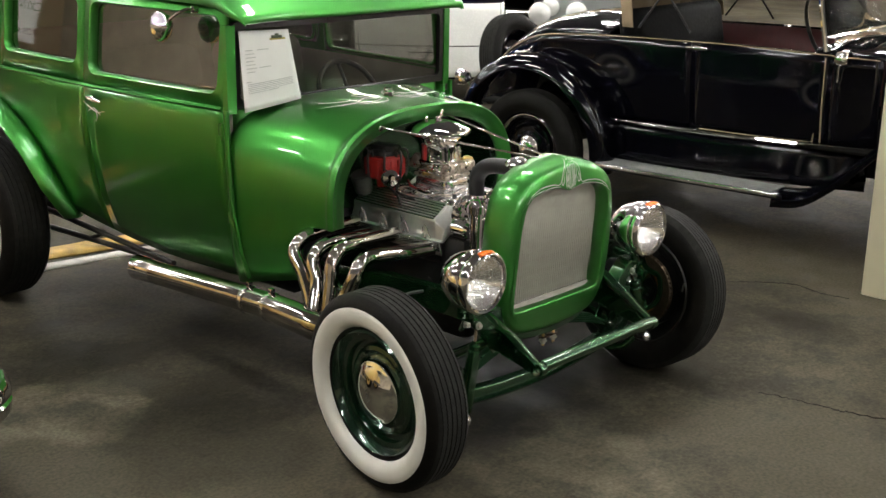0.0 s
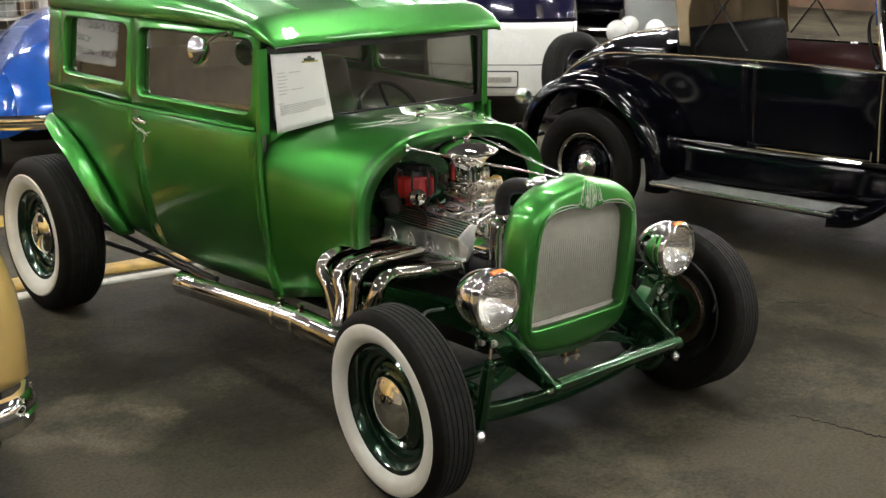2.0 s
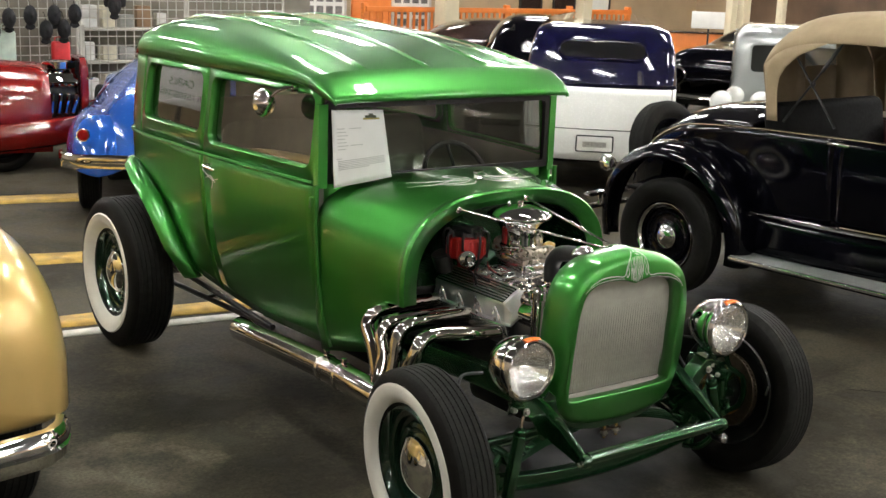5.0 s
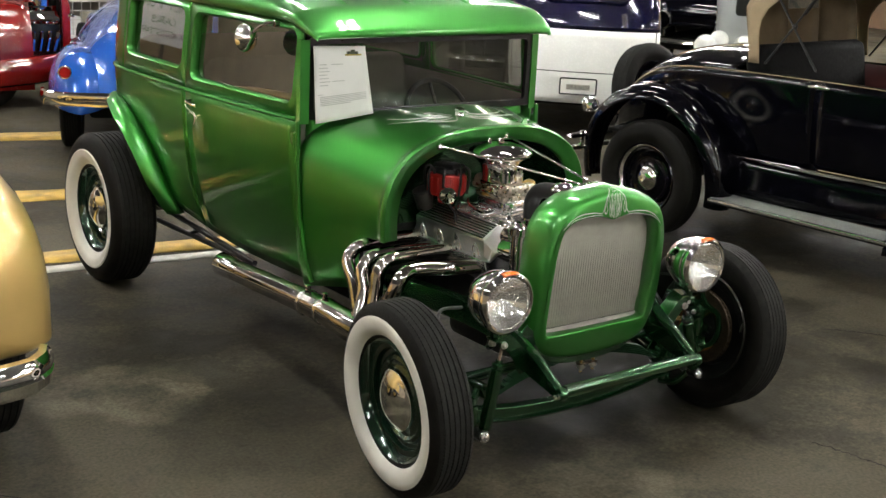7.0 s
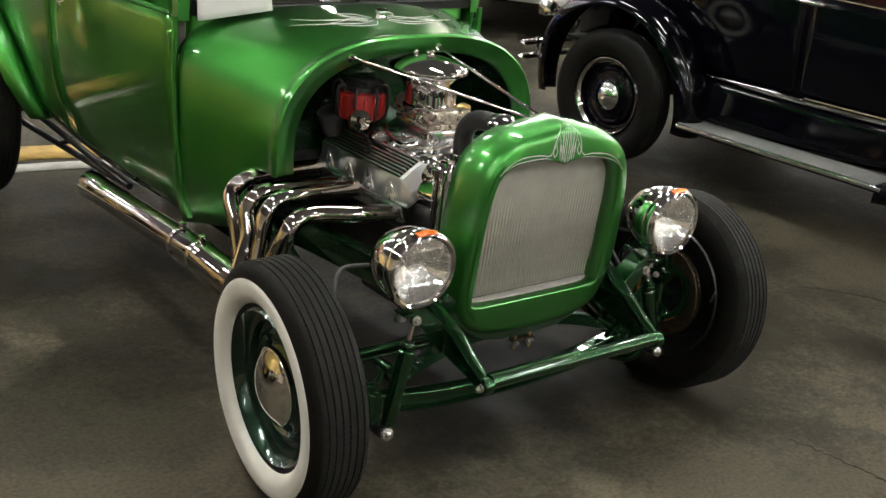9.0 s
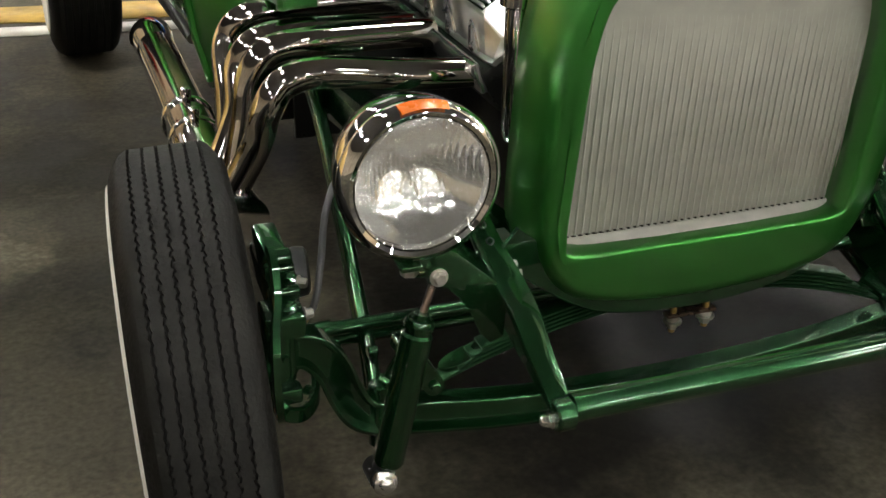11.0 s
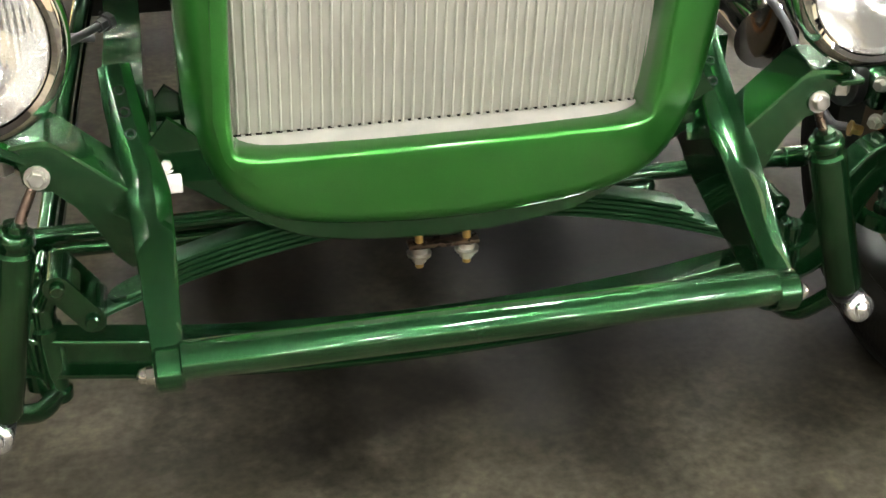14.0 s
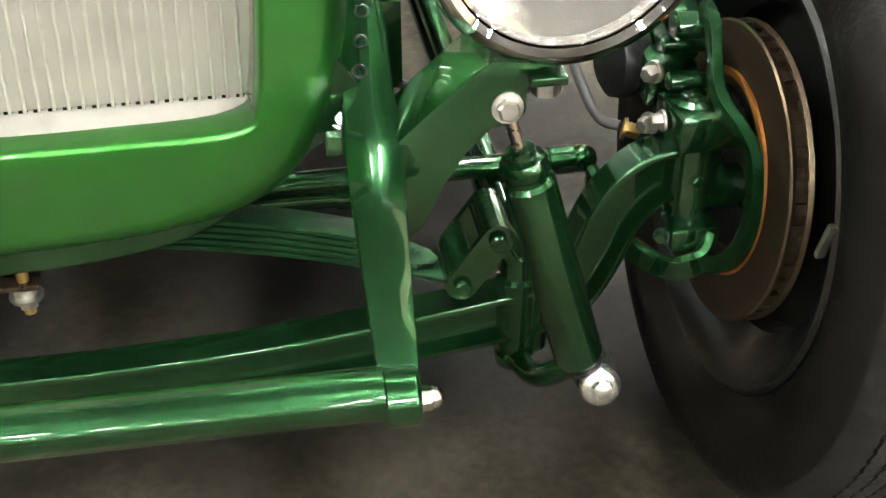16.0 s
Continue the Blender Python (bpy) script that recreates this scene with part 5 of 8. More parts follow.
REDCAP = shader("red_distributor_cap", (0.38, 0.016, 0.012), 0.4, scale=10, vary=0.1)
bm = Bm()
DX, DY = -0.150, 0.565
lathe(bm, [(0.79, 0.030), (0.822, 0.034), (0.826, 0.066), (0.838, 0.073), (0.885, 0.073), (0.906, 0.068), (0.912, 0.050)], (DX, DY, 0), (0, 0, 1), 36, True)
dist = part("distributor", bm, REDCAP, ROD, "broad red distributor cap")
for k in range(16):
    a = 2 * math.pi * k / 16
    bm = Bm()
    box(bm, (0.008, 0.012, 0.060), (DX + 0.073 * math.cos(a), DY + 0.073 * math.sin(a), 0.868), (0, 0, math.degrees(a)), 0.003)
    part("rib", bm, REDCAP, dist)
bm = Bm()
lathe(bm, [(0.905, 0.055), (0.925, 0.053), (0.932, 0.045), (0.934, 0.02)], (DX, DY, 0), (0, 0, 1), 24, True)
box(bm, (0.06, 0.09, 0.03), (DX, DY, 0.932), (0, 0, 20), 0.006)
part("lead_tower", bm, BLACKRUB, dist, "black ignition coil cover")
for k in range(8):
    a = 2 * math.pi * k / 8
    c, d = math.cos(a), math.sin(a)
    bm = Bm()
    tube(bm, spline([(DX + r * c, DY + r * d, z) for r, z in ((0.060, 0.905), (0.064, 0.930), (0.082, 0.926), (0.088, 0.895), (0.080, 0.83))], 4), 0.005, 6)
    part("ignition_lead", bm, BLACKRUB, dist, "black ignition lead")
bm = Bm()
lathe(bm, [(0, 0.012), (0.004, 0.030), (0.022, 0.034), (0.036, 0.030), (0.044, 0.014), (0.06, 0.008)], (-0.196, 0.500, 0.838), (-0.45, -0.9, 0.15), 24, True)
part("vacuum_can", bm, CHROME, ROD, "chrome vacuum advance can")
bm = Bm()
lathe(bm, [(0, 0.032), (0.005, 0.035), (0.066, 0.038), (0.074, 0.039), (0.077, 0.036), (0.072, 0.031), (0.068, 0.0)], (-0.210, 0.610, 0.770), (-0.40, -0.1, 1), 28, True)
part("breather_cap", bm, BREATHER, ROD, "dark ribbed oil breather")
bm = Bm()
tube(bm, spline([(0.0, 0.235, 0.78), (0.0, 0.235, 0.85), (0.0, 0.195, 0.897), (0.005, 0.11, 0.912), (0.01, 0.0, 0.905)], 6), 0.029, 16)
part("radiator_hose", bm, BLACKRUB, ROD, "black radiator hose")
bm = Bm()
lathe(bm, [(0.70, 0.045), (0.74, 0.045), (0.745, 0.036), (0.775, 0.034), (0.78, 0.038), (0.79, 0.036)], (0, 0.235, 0), (0, 0, 1), 24, True)
box(bm, (0.16, 0.05, 0.07), (0, 0.17, 0.70), bevel=0.01)
cyl(bm, (-0.10, 0.14, 0.72), (-0.04, 0.16, 0.74), 0.03, bevel=0.006)
cyl(bm, (-0.15, 0.12, 0.70), (-0.15, 0.20, 0.70), 0.04, bevel=0.008)
cyl(bm, (0.12, 0.10, 0.66), (0.12, 0.22, 0.66), 0.06, bevel=0.01)
part("water_outlet", bm, CHROME, ROD, "chrome thermostat housing and accessories")
bm = Bm()
lathe(bm, [(0.60, 0.018), (0.62, 0.022), (0.80, 0.022), (0.805, 0.030), (0.83, 0.030), (0.835, 0.02), (0.85, 0.012)], (-0.250, 0.015, 0), (0, 0, 1), 20, True)
part("filler_tube", bm, CHROME, ROD, "chrome coolant tube")
bm = Bm()
lathe(bm, [(-0.008, 0.03), (0, 0.038), (0.006, 0.038), (0.014, 0.03), (0.017, 0.01)], (-0.10, -0.03, 0.962), (-0.25, 0, 1), 24, True)
part("radiator_cap", bm, CHROME, ROD, "chrome radiator cap")
for k, (y, r) in enumerate(((0.055, 0.085), (0.045, 0.06))):
    bm = Bm()
    lathe(bm, [(0, r), (0.006, r), (0.012, r * 0.9), (0.018, r), (0.024, r), (0.026, r * 0.3)], (0 if k == 0 else 0.13, y, 0.62 if k == 0 else 0.70), (0, -1, 0), 32, True)
    part("pulley", bm, CHROME, ROD, "chrome fan belt pulley")

# brace rods from cowl to shell
for s in (-1, 1):
    bm = Bm()
    ax, az = (-0.255, 1.036) if s < 0 else (0.060, 1.056)
    cyl(bm, (ax, 0.485, az - 0.001), (s * 0.022, -0.06, 0.975), 0.0038, seg=10)
    ball(bm, (ax, 0.480, az), 0.010)
    cyl(bm, (ax, 0.49, az), (ax * 1.01, 0.47, az - 0.006), 0.012, bevel=0.003)
    part("brace_rod", bm, CHROME, ROD, "thin polished radiator brace rod")
# cowl ornament and vent
bm = Bm()
lathe(bm, [(1.085, 0.020), (1.095, 0.022), (1.10, 0.018), (1.112, 0.016), (1.116, 0.021), (1.124, 0.021), (1.128, 0.014), (1.130, 0.0)], (0, 0.70, 0), (0, 0, 1), 6)
part("cowl_cap", bm, CHROME, ROD, "chrome filler cap")
bm = Bm()
ball(bm, (-0.02, 0.478, 1.04), 0.010, (1, 0.6, 1), 10)
part("cowl_button", bm, CHROME, ROD)
# door furniture
for s in (-1, 1):
    bm = Bm()
    x = half(1.70) * tuck(1.045)
    cyl(bm, (s * x, 1.712, 1.035), (s * (x + 0.022), 1.712, 1.035), 0.013, bevel=0.003)
    tube(bm, spline([(s * (x + 0.030), 1.722, 1.037), (s * (x + 0.034), 1.70, 1.035), (s * (x + 0.034), 1.665, 1.033), (s * (x + 0.03), 1.628, 1.030)], 4), [0.010, 0.011, 0.009, 0.006], 10)
    part("door_handle", bm, CHROME, ROD, "small chrome door handle")
    for z in (1.00, 0.66):
        bm = Bm()
        x = half(0.945) * tuck(z)
        cyl(bm, (s * (x + 0.008), 0.945, z - 0.035), (s * (x + 0.008), 0.945, z + 0.03), 0.011, bevel=0.003)
        box(bm, (0.012, 0.05, 0.045), (s * (x + 0.003), 0.955, z), bevel=0.004)
        part("door_hinge", bm, GREEN, ROD, "green painted door hinge")
    # rear fender
    bm = Bm()
    c = (2.63, 0.372)
    rings = []
    for k in range(31):
        a = radians(172 - 78 * k / 30)
        rr = 0.565 - 0.012 * math.sin(math.pi * k / 30)
        y, z = c[0] + rr * math.cos(a), c[1] + rr * math.sin(a)
        nx, nz = math.cos(a), math.sin(a)
        w = lerp(k, [0, 6, 22, 30], [0.07, 0.10, 0.10, 0.07])
        x0 = half(min(y, 2.6)) * tuck(z) - 0.02
        sec = [(x0, 0.0), (x0 + w * 0.35, 0.016), (x0 + w * 0.5, 0.022), (x0 + w * 0.8, 0.016), (x0 + w, 0.0), (x0 + w + 0.012, -0.016), (x0 + w + 0.008, -0.030)]
        rings.append([(s * x, y + nx * d, z + nz * d) for x, d in sec])
    loops(bm, rings, False)
    thick(part("rear_fender", bm, GREEN, ROD, "narrow bobbed green rear fender"), 0.006)
    # ladder bar
    bm = Bm()
    cyl(bm, (s * 0.50, 1.45, 0.36), (s * 0.52, 2.52, 0.42), 0.013)
    cyl(bm, (s * 0.50, 1.45, 0.36), (s * 0.52, 2.50, 0.33), 0.013)
    cyl(bm, (s * 0.51, 1.95, 0.395), (s * 0.51, 2.08, 0.34), 0.010)
    part("ladder_bar", bm, BLACKIRON, ROD, "black ladder bar")
bm = Bm()
cyl(bm, (-0.6, 2.63, 0.372), (0.6, 2.63, 0.372), 0.045)
ball(bm, (0, 2.63, 0.372), 0.15, (1, 0.8, 0.9), 20)
part("rear_axle", bm, BLACKIRON, ROD, "black rear axle")
# floor pan
bm = Bm()
grid(bm, lambda x, y: (x * half(y) * 0.80, y, min(0.55, low(y) + 0.02)), span(-1, 1, 4), span(0.72, 2.5, 14))
thick(part("floor_pan", bm, CAVITY, ROD), 0.02)
# mirror
m = thing("wing_mirror", "", "")
m.parent = ROD
bm = Bm()
tube(bm, spline([(-0.606, 1.08, 1.428), (-0.64, 1.085, 1.43), (-0.665, 1.11, 1.415), (-0.68, 1.15, 1.385)], 5), 0.006, 8)
cyl(bm, (-0.60, 1.08, 1.428), (-0.625, 1.08, 1.428), 0.014, bevel=0.003)
part("arm", bm, CHROME, m, "chrome mirror arm")
bm = Bm()
lathe(bm, [(-0.040, 0.0), (-0.034, 0.022), (-0.018, 0.044), (0.006, 0.056), (0.012, 0.055), (0.013, 0.05), (0.010, 0.0)], (-0.688, 1.175, 1.365), (-0.35, 0.90, -0.1), 32)
part("head", bm, CHROME, m, "round chrome mirror head")

# interior: seats, dash, wheel, lining
SEAT = shader("grey_cloth_upholstery", (0.26, 0.25, 0.21), 0.9, scale=12, vary=0.12, bump=0.001, bump_scale=200)
LINING = shader("beige_headliner", (0.22, 0.20, 0.155), 0.9, scale=5, vary=0.1)
for x in (-0.29, 0.29):
    bm = Bm()
    box(bm, (0.46, 0.45, 0.16), (x, 1.55, 0.66), bevel=0.05, seg=3)
    box(bm, (0.46, 0.15, 0.55), (x, 1.82, 0.93), (-12, 0, 0), 0.06, 3)
    part("front_seat", bm, SEAT, ROD, "grey cloth bucket seat")
bm = Bm()
box(bm, (1.05, 0.5, 0.2), (0, 2.35, 0.66), bevel=0.06, seg=3)
box(bm, (1.05, 0.16, 0.55), (0, 2.55, 0.95), (-12, 0, 0), 0.06, 3)
part("rear_seat", bm, SEAT, ROD, "grey cloth rear bench")
bm = Bm()
grid(bm, lambda u, y: (u * 0.56, y, 1.425 - 0.02 * u * u), span(-1, 1, 6), span(0.98, 2.6, 6))
thick(part("headliner", bm, LINING, ROD), 0.01, 1)
bm = Bm()
box(bm, (1.08, 0.10, 0.12), (0, 0.99, 1.03), bevel=0.03, seg=3)
part("dashboard", bm, GREEN, ROD)
bm = Bm()
tube(bm, [(0.30 + 0.165 * math.cos(a), 1.24 + 0.08 * math.sin(a), 1.00 + 0.14 * math.sin(a)) for a in [2 * math.pi * k / 40 for k in range(40)]], 0.012, 8, closed=True)
cyl(bm, (0.30, 1.24, 1.00), (0.30, 1.0, 0.94), 0.022)
for a in (90, 210, 330):
    cyl(bm, (0.30, 1.24, 1.00), (0.30 + 0.16 * math.cos(radians(a)), 1.24 + 0.08 * math.sin(radians(a)), 1.00 + 0.135 * math.sin(radians(a))), 0.008)
part("steering_wheel", bm, BLACKIRON, ROD, "black steering wheel")
for s in (-1, 1):
    bm = Bm()
    grid(bm, lambda y, z: skin(y, z, s, -0.05), span(0.97, 2.05, 10), span(0.52, 1.12, 4))
    thick(part("door_lining", bm, SEAT, ROD), 0.008)

# ---- hot rod: pinstripes and paper sheet ----
SILVERLINE = shader("silver_pinstripe_paint", (0.72, 0.72, 0.66), 0.4, scale=60, vary=0.08)


def on_mesh(tree, p, d, out=0.0008):
    """Drops a point along d onto a surface."""
    hit, n, i, dist = tree.ray_cast(Vector(p), Vector(d))
    if hit is None:
        return None
    if n.dot(Vector(d)) > 0:
        n = -n
    return hit + n * out


def pinstripe(tree, pts, d, r=0.0012):
    line = [on_mesh(tree, p, d) for p in spline(pts, 7)]
    line = [p for p in line if p is not None]
    if len(line) < 3:
        return
    bm = Bm()
    n = len(line)
    tube(bm, line, [r * (0.45 + 0.55 * math.sin(math.pi * min(1, (k + 0.6) / n))) for k in range(n)], 6)
    part("pinstripe", bm, SILVERLINE, ROD, "fine silver pinstripe")


# emblem of upright strokes on the shell with a long scroll to each side
for s in (-1, 1):
    for k, (x0, z0, x1, z1) in enumerate(((0.003, 0.868, 0.002, 0.986), (0.010, 0.872, 0.008, 0.976), (0.018, 0.878, 0.016, 0.964), (0.006, 0.876, 0.024, 0.968), (0.013, 0.884, 0.033, 0.955), (0.024, 0.884, 0.028, 0.940))):
        pinstripe(SHELL_TREE, [(0.028 + s * x0, -0.5, z0), (0.028 + s * (x0 + x1) / 2 + s * 0.002, -0.5, (z0 + z1) / 2), (0.028 + s * x1, -0.5, z1)], (0, 1, 0), 0.0013)
    pinstripe(SHELL_TREE, [(0.028 + s * x, -0.5, z) for x, z in ((0.012, 0.978), (0.038, 0.955), (0.052, 0.918), (0.047, 0.896), (0.038, 0.908), (0.042, 0.930))], (0, 1, 0), 0.0016)
    pinstripe(SHELL_TREE, [(0.028 + s * x, -0.5, z - s * 0.012 * x / 0.2) for x, z in ((0.034, 0.945), (0.054, 0.908), (0.068, 0.896), (0.10, 0.899), (0.16, 0.894), (0.205, 0.874), (0.232, 0.846))], (0, 1, 0), 0.0016)
    pinstripe(SHELL_TREE, [(0.028 + s * x, -0.5, z - s * 0.012 * x / 0.2) for x, z in ((0.058, 0.888), (0.080, 0.890), (0.12, 0.888), (0.18, 0.878), (0.216, 0.860))], (0, 1, 0), 0.0013)
    # scrolls on the cowl top beside the cap
    for a in (((0.03, 0.700), (0.10, 0.665), (0.20, 0.690), (0.31, 0.740)), ((0.03, 0.715), (0.09, 0.735), (0.16, 0.700), (0.25, 0.700)), ((0.02, 0.690), (0.06, 0.640), (0.12, 0.640), (0.18, 0.665)),
              ((0.015, 0.730), (0.05, 0.790), (0.10, 0.800), (0.09, 0.760), (0.05, 0.745)), ((0.05, 0.70), (0.13, 0.72), (0.22, 0.745), (0.28, 0.79))):
        pinstripe(COWL_TREE, [(s * x, y, 2.0) for x, y in a], (0, 0, -1), 0.0017)
    # little scroll behind the door handle
    for a in (((1.66, 0.985), (1.71, 0.975), (1.77, 0.995), (1.80, 1.01)), ((1.69, 0.965), (1.73, 0.99), (1.77, 0.975)), ((1.715, 0.975), (1.712, 0.958), (1.718, 0.945), (1.725, 0.935))):
        bm = Bm()
        tube(bm, [skin(p.x, p.y, s, 0.0012) for p in spline([(y, z, 0) for y, z in a], 6)], 0.0014, 6)
        part("pinstripe", bm, SILVERLINE, ROD, "fine silver pinstripe")

PAPER = shader("white_paper", (0.90, 0.89, 0.86), 0.6, scale=12, vary=0.03)
GREYINK = shader("grey_print", (0.58, 0.58, 0.55), 0.6, scale=40, vary=0.1)
DARKINK = shader("dark_green_print", (0.06, 0.07, 0.04), 0.6, scale=40, vary=0.2)
GOLDINK = shader("ochre_print", (0.45, 0.36, 0.10), 0.6, scale=40, vary=0.2)
SHEET = thing("paper_sheet", "white printed paper sheet propped against the windscreen", "paper")
A, B, C, D = Vector((-0.545, 0.915, 1.36)), Vector((-0.31, 0.920, 1.352)), Vector((-0.300, 0.862, 1.098)), Vector((-0.540, 0.895, 1.065))


def sheet_pt(u, v, out=0.0):
    p = A * (1 - u) * (1 - v) + B * u * (1 - v) + C * u * v + D * (1 - u) * v
    n = (B - A).cross(D - A).normalized()
    if n.y > 0:
        n = -n
    return p + n * (0.010 * math.sin(math.pi * u) * math.sin(math.pi * v * 0.9) + out)


bm = Bm()
grid(bm, sheet_pt, span(0, 1, 10), span(0, 1, 12))
thick(part("page", bm, PAPER, SHEET), 0.0008)


def ink(u0, u1, v0, v1, mat, label):
    bm = Bm()
    grid(bm, lambda u, v: sheet_pt(u, v, 0.0022), span(u0, u1, 5), span(v0, v1, 2))
    thick(part("printed_bar", bm, mat, SHEET, label), 0.0004)


for k in range(7):
    ink(0.08, 0.22 + 0.02 * (k % 3), 0.24 + 0.045 * k, 0.25 + 0.045 * k, GREYINK, "short grey bar of print")
    if k in (0, 5):
        ink(0.30, 0.52, 0.24 + 0.045 * k, 0.25 + 0.045 * k, GREYINK, "short grey bar of print")
for k in range(6):
    ink(0.08, 0.90 if k < 5 else 0.6, 0.66 + 0.022 * k, 0.671 + 0.022 * k, GREYINK, "long grey bar of print")
ink(0.05, 0.14, 0.63, 0.64, GREYINK, "short grey bar of print")
ink(0.58, 0.90, 0.11, 0.135, GOLDINK, "ochre printed stripe")
ink(0.62, 0.84, 0.075, 0.115, DARKINK, "dark printed car-shaped mark")
ink(0.70, 0.78, 0.05, 0.08, DARKINK, "dark printed car-shaped mark")

# ---- black roadster ----
BLACKCAR = shader("black_car_paint", (0.0015, 0.0015, 0.003), 0.08, 0, 0.05, 0.02, 5, 0.1, 0, 60, 0.02, ior=1.37)
TAN = shader("tan_canvas", (0.29, 0.22, 0.132), 0.9, scale=10, vary=0.1, bump=0.0008, bump_scale=300)
BROWNCLOTH = shader("brown_curtain_canvas", (0.155, 0.112, 0.060), 0.9, scale=8, vary=0.15)
MAROON = shader("maroon_leather", (0.08, 0.012, 0.012), 0.45, scale=14, vary=0.15)
BLACKLEATHER = shader("black_leather", (0.004, 0.004, 0.004), 0.7, scale=20, vary=0.2, ior=1.18)
GOLDLINE = shader("gold_pinstripe", (0.34, 0.27, 0.15), 0.4, scale=30, vary=0.05)
BOARD = shader("ribbed_grey_rubber", (0.17, 0.18, 0.17), 0.5, scale=30, vary=0.15)
ROADSTER = thing("roadster", "glossy black vintage roadster with tan canvas top and chrome trim", "car", m=pose(3.23, 2.06, 0, 0, 0, 4.4))


def rw(y):
    return smooth_lerp(y, [-2.75, -2.2, -1.75, -1.4, -0.8, -0.3, 0.1, 0.45, 0.62], [0.28, 0.40, 0.535, 0.595, 0.625, 0.61, 0.56, 0.46, 0.36])


def rtop(y):
    return smooth_lerp(y, [-2.75, -1.75, -1.4, -0.6, -0.35, 0.0, 0.3, 0.5, 0.62], [1.06, 1.13, 1.11, 1.105, 1.16, 1.15, 1.05, 0.86, 0.62])


def rbelt(y):
    return min(rtop(y), smooth_lerp(y, [-2.75, -1.75, -1.0, 0.0, 0.3, 0.5, 0.62], [1.00, 1.07, 1.085, 1.04, 0.93, 0.76, 0.58]))


def rbot(y):
    return smooth_lerp(y, [-2.75, -0.5, 0.0, 0.62], [0.56, 0.56, 0.60, 0.50])


def rside(y, v, s, out=0.0):
    z = rbot(y) + (rbelt(y) - rbot(y)) * v
    return (s * (rw(y) * (0.93 + 0.07 * math.sin(math.pi / 2 * min(1, v * 1.3))) + out), y, z)


for s in (-1, 1):
    for nm, y0, y1, n in (("rear_quarter", -1.00, 0.62, 24), ("door", -1.78, -1.0025, 12), ("cowl_side", -2.02, -1.7825, 6), ("bonnet_side", -2.75, -2.026, 10)):
        bm = Bm()
        grid(bm, lambda y, v: rside(y, v, s), span(y0, y1, n), span(0, 1, 9))
        thick(part(nm, bm, BLACKCAR, ROADSTER, "glossy black body panel"), 0.01)
    # gold line round the belt and the door
    bm = Bm()
    tube(bm, [rside(y, 0.985, s, 0.002) for y in span(-2.0, 0.58, 40)], 0.0026, 6)
    part("pinstripe", bm, GOLDLINE, ROADSTER, "fine gold coach line")
    bm = Bm()
    tube(bm, [rside(-1.74, v, s, 0.001) for v in span(0.06, 0.95, 10)] + [rside(y, 0.06, s, 0.001) for y in span(-1.70, -1.06, 8)], 0.003, 6)
    part("pinstripe", bm, GOLDLINE, ROADSTER, "fine gold coach line")
    # handle
    bm = Bm()
    x = rw(-1.04) + 0.01
    cyl(bm, (s * (x - 0.01), -1.03, 1.045), (s * (x + 0.025), -1.03, 1.045), 0.016, bevel=0.004)
    tube(bm, [(s * (x + 0.03), y, 1.047 - 0.02 * abs(y + 1.04)) for y in span(-1.11, -0.98, 6)], [0.006, 0.012, 0.014, 0.010, 0.006], 10)
    part("door_handle", bm, CHROME, ROADSTER, "chrome door handle")
    # apron, sill strip, running board
    bm = Bm()
    grid(bm, lambda y, v: (s * (rw(y) * 0.93 + 0.03 + 0.02 * v), y, 0.57 - 0.22 * v), span(-2.0, -0.38, 12), span(0, 1, 4))
    thick(part("splash_apron", bm, BLACKCAR, ROADSTER), 0.006)
    bm = Bm()
    tube(bm, [(s * (rw(y) * 0.93 + 0.035), y, 0.575) for y in span(-2.05, -0.50, 16)], [0.006, 0.013, 0.013, 0.013, 0.006], 8)
    part("sill_moulding", bm, CHROME, ROADSTER, "bright sill moulding")
    bm = Bm()
    box(bm, (0.20, 1.18, 0.03), (s * 0.70, -1.09, 0.325), bevel=0.006)
    rb = part("running_board", bm, BLACKCAR, ROADSTER, "black running board")
    for k in range(9):
        bm = Bm()
        box(bm, (0.014, 1.10, 0.006), (s * (0.615 + 0.021 * k), -1.06, 0.343), bevel=0.002, seg=1)
        part("rib", bm, BOARD, rb, "grey rubber tread rib")
    bm = Bm()
    box(bm, (0.010, 1.14, 0.020), (s * 0.804, -1.08, 0.332), bevel=0.003)
    part("edge_strip", bm, STEEL, rb, "bright aluminium edge strip")
    # rear fender
    bm = Bm()
    rings = []
    for k in range(37):
        a = radians(188 - 196 * k / 36)
        rr = 0.56 + 0.03 * math.sin(a)
        y, z = -rr * math.cos(a) * -1 * -1, 0.34 + rr * math.sin(a)
        y = rr * math.cos(a)
        w = lerp(k, [0, 10, 26, 36], [0.20, 0.245, 0.245, 0.15])
        x0 = 0.585
        ny, nz = math.cos(a), math.sin(a)
        rings.append([(s * (x0 + w * f), y + ny * d, z + nz * d) for f, d in ((0, -0.035), (0.2, -0.008), (0.45, 0.006), (0.7, 0.0), (0.88, -0.022), (0.97, -0.05), (1.0, -0.085), (0.985, -0.09))])
    loops(bm, rings, False)
    thick(part("rear_fender", bm, BLACKCAR, ROADSTER, "glossy black crowned rear fender"), 0.005)
    # front fender
    bm = Bm()
    rings = []
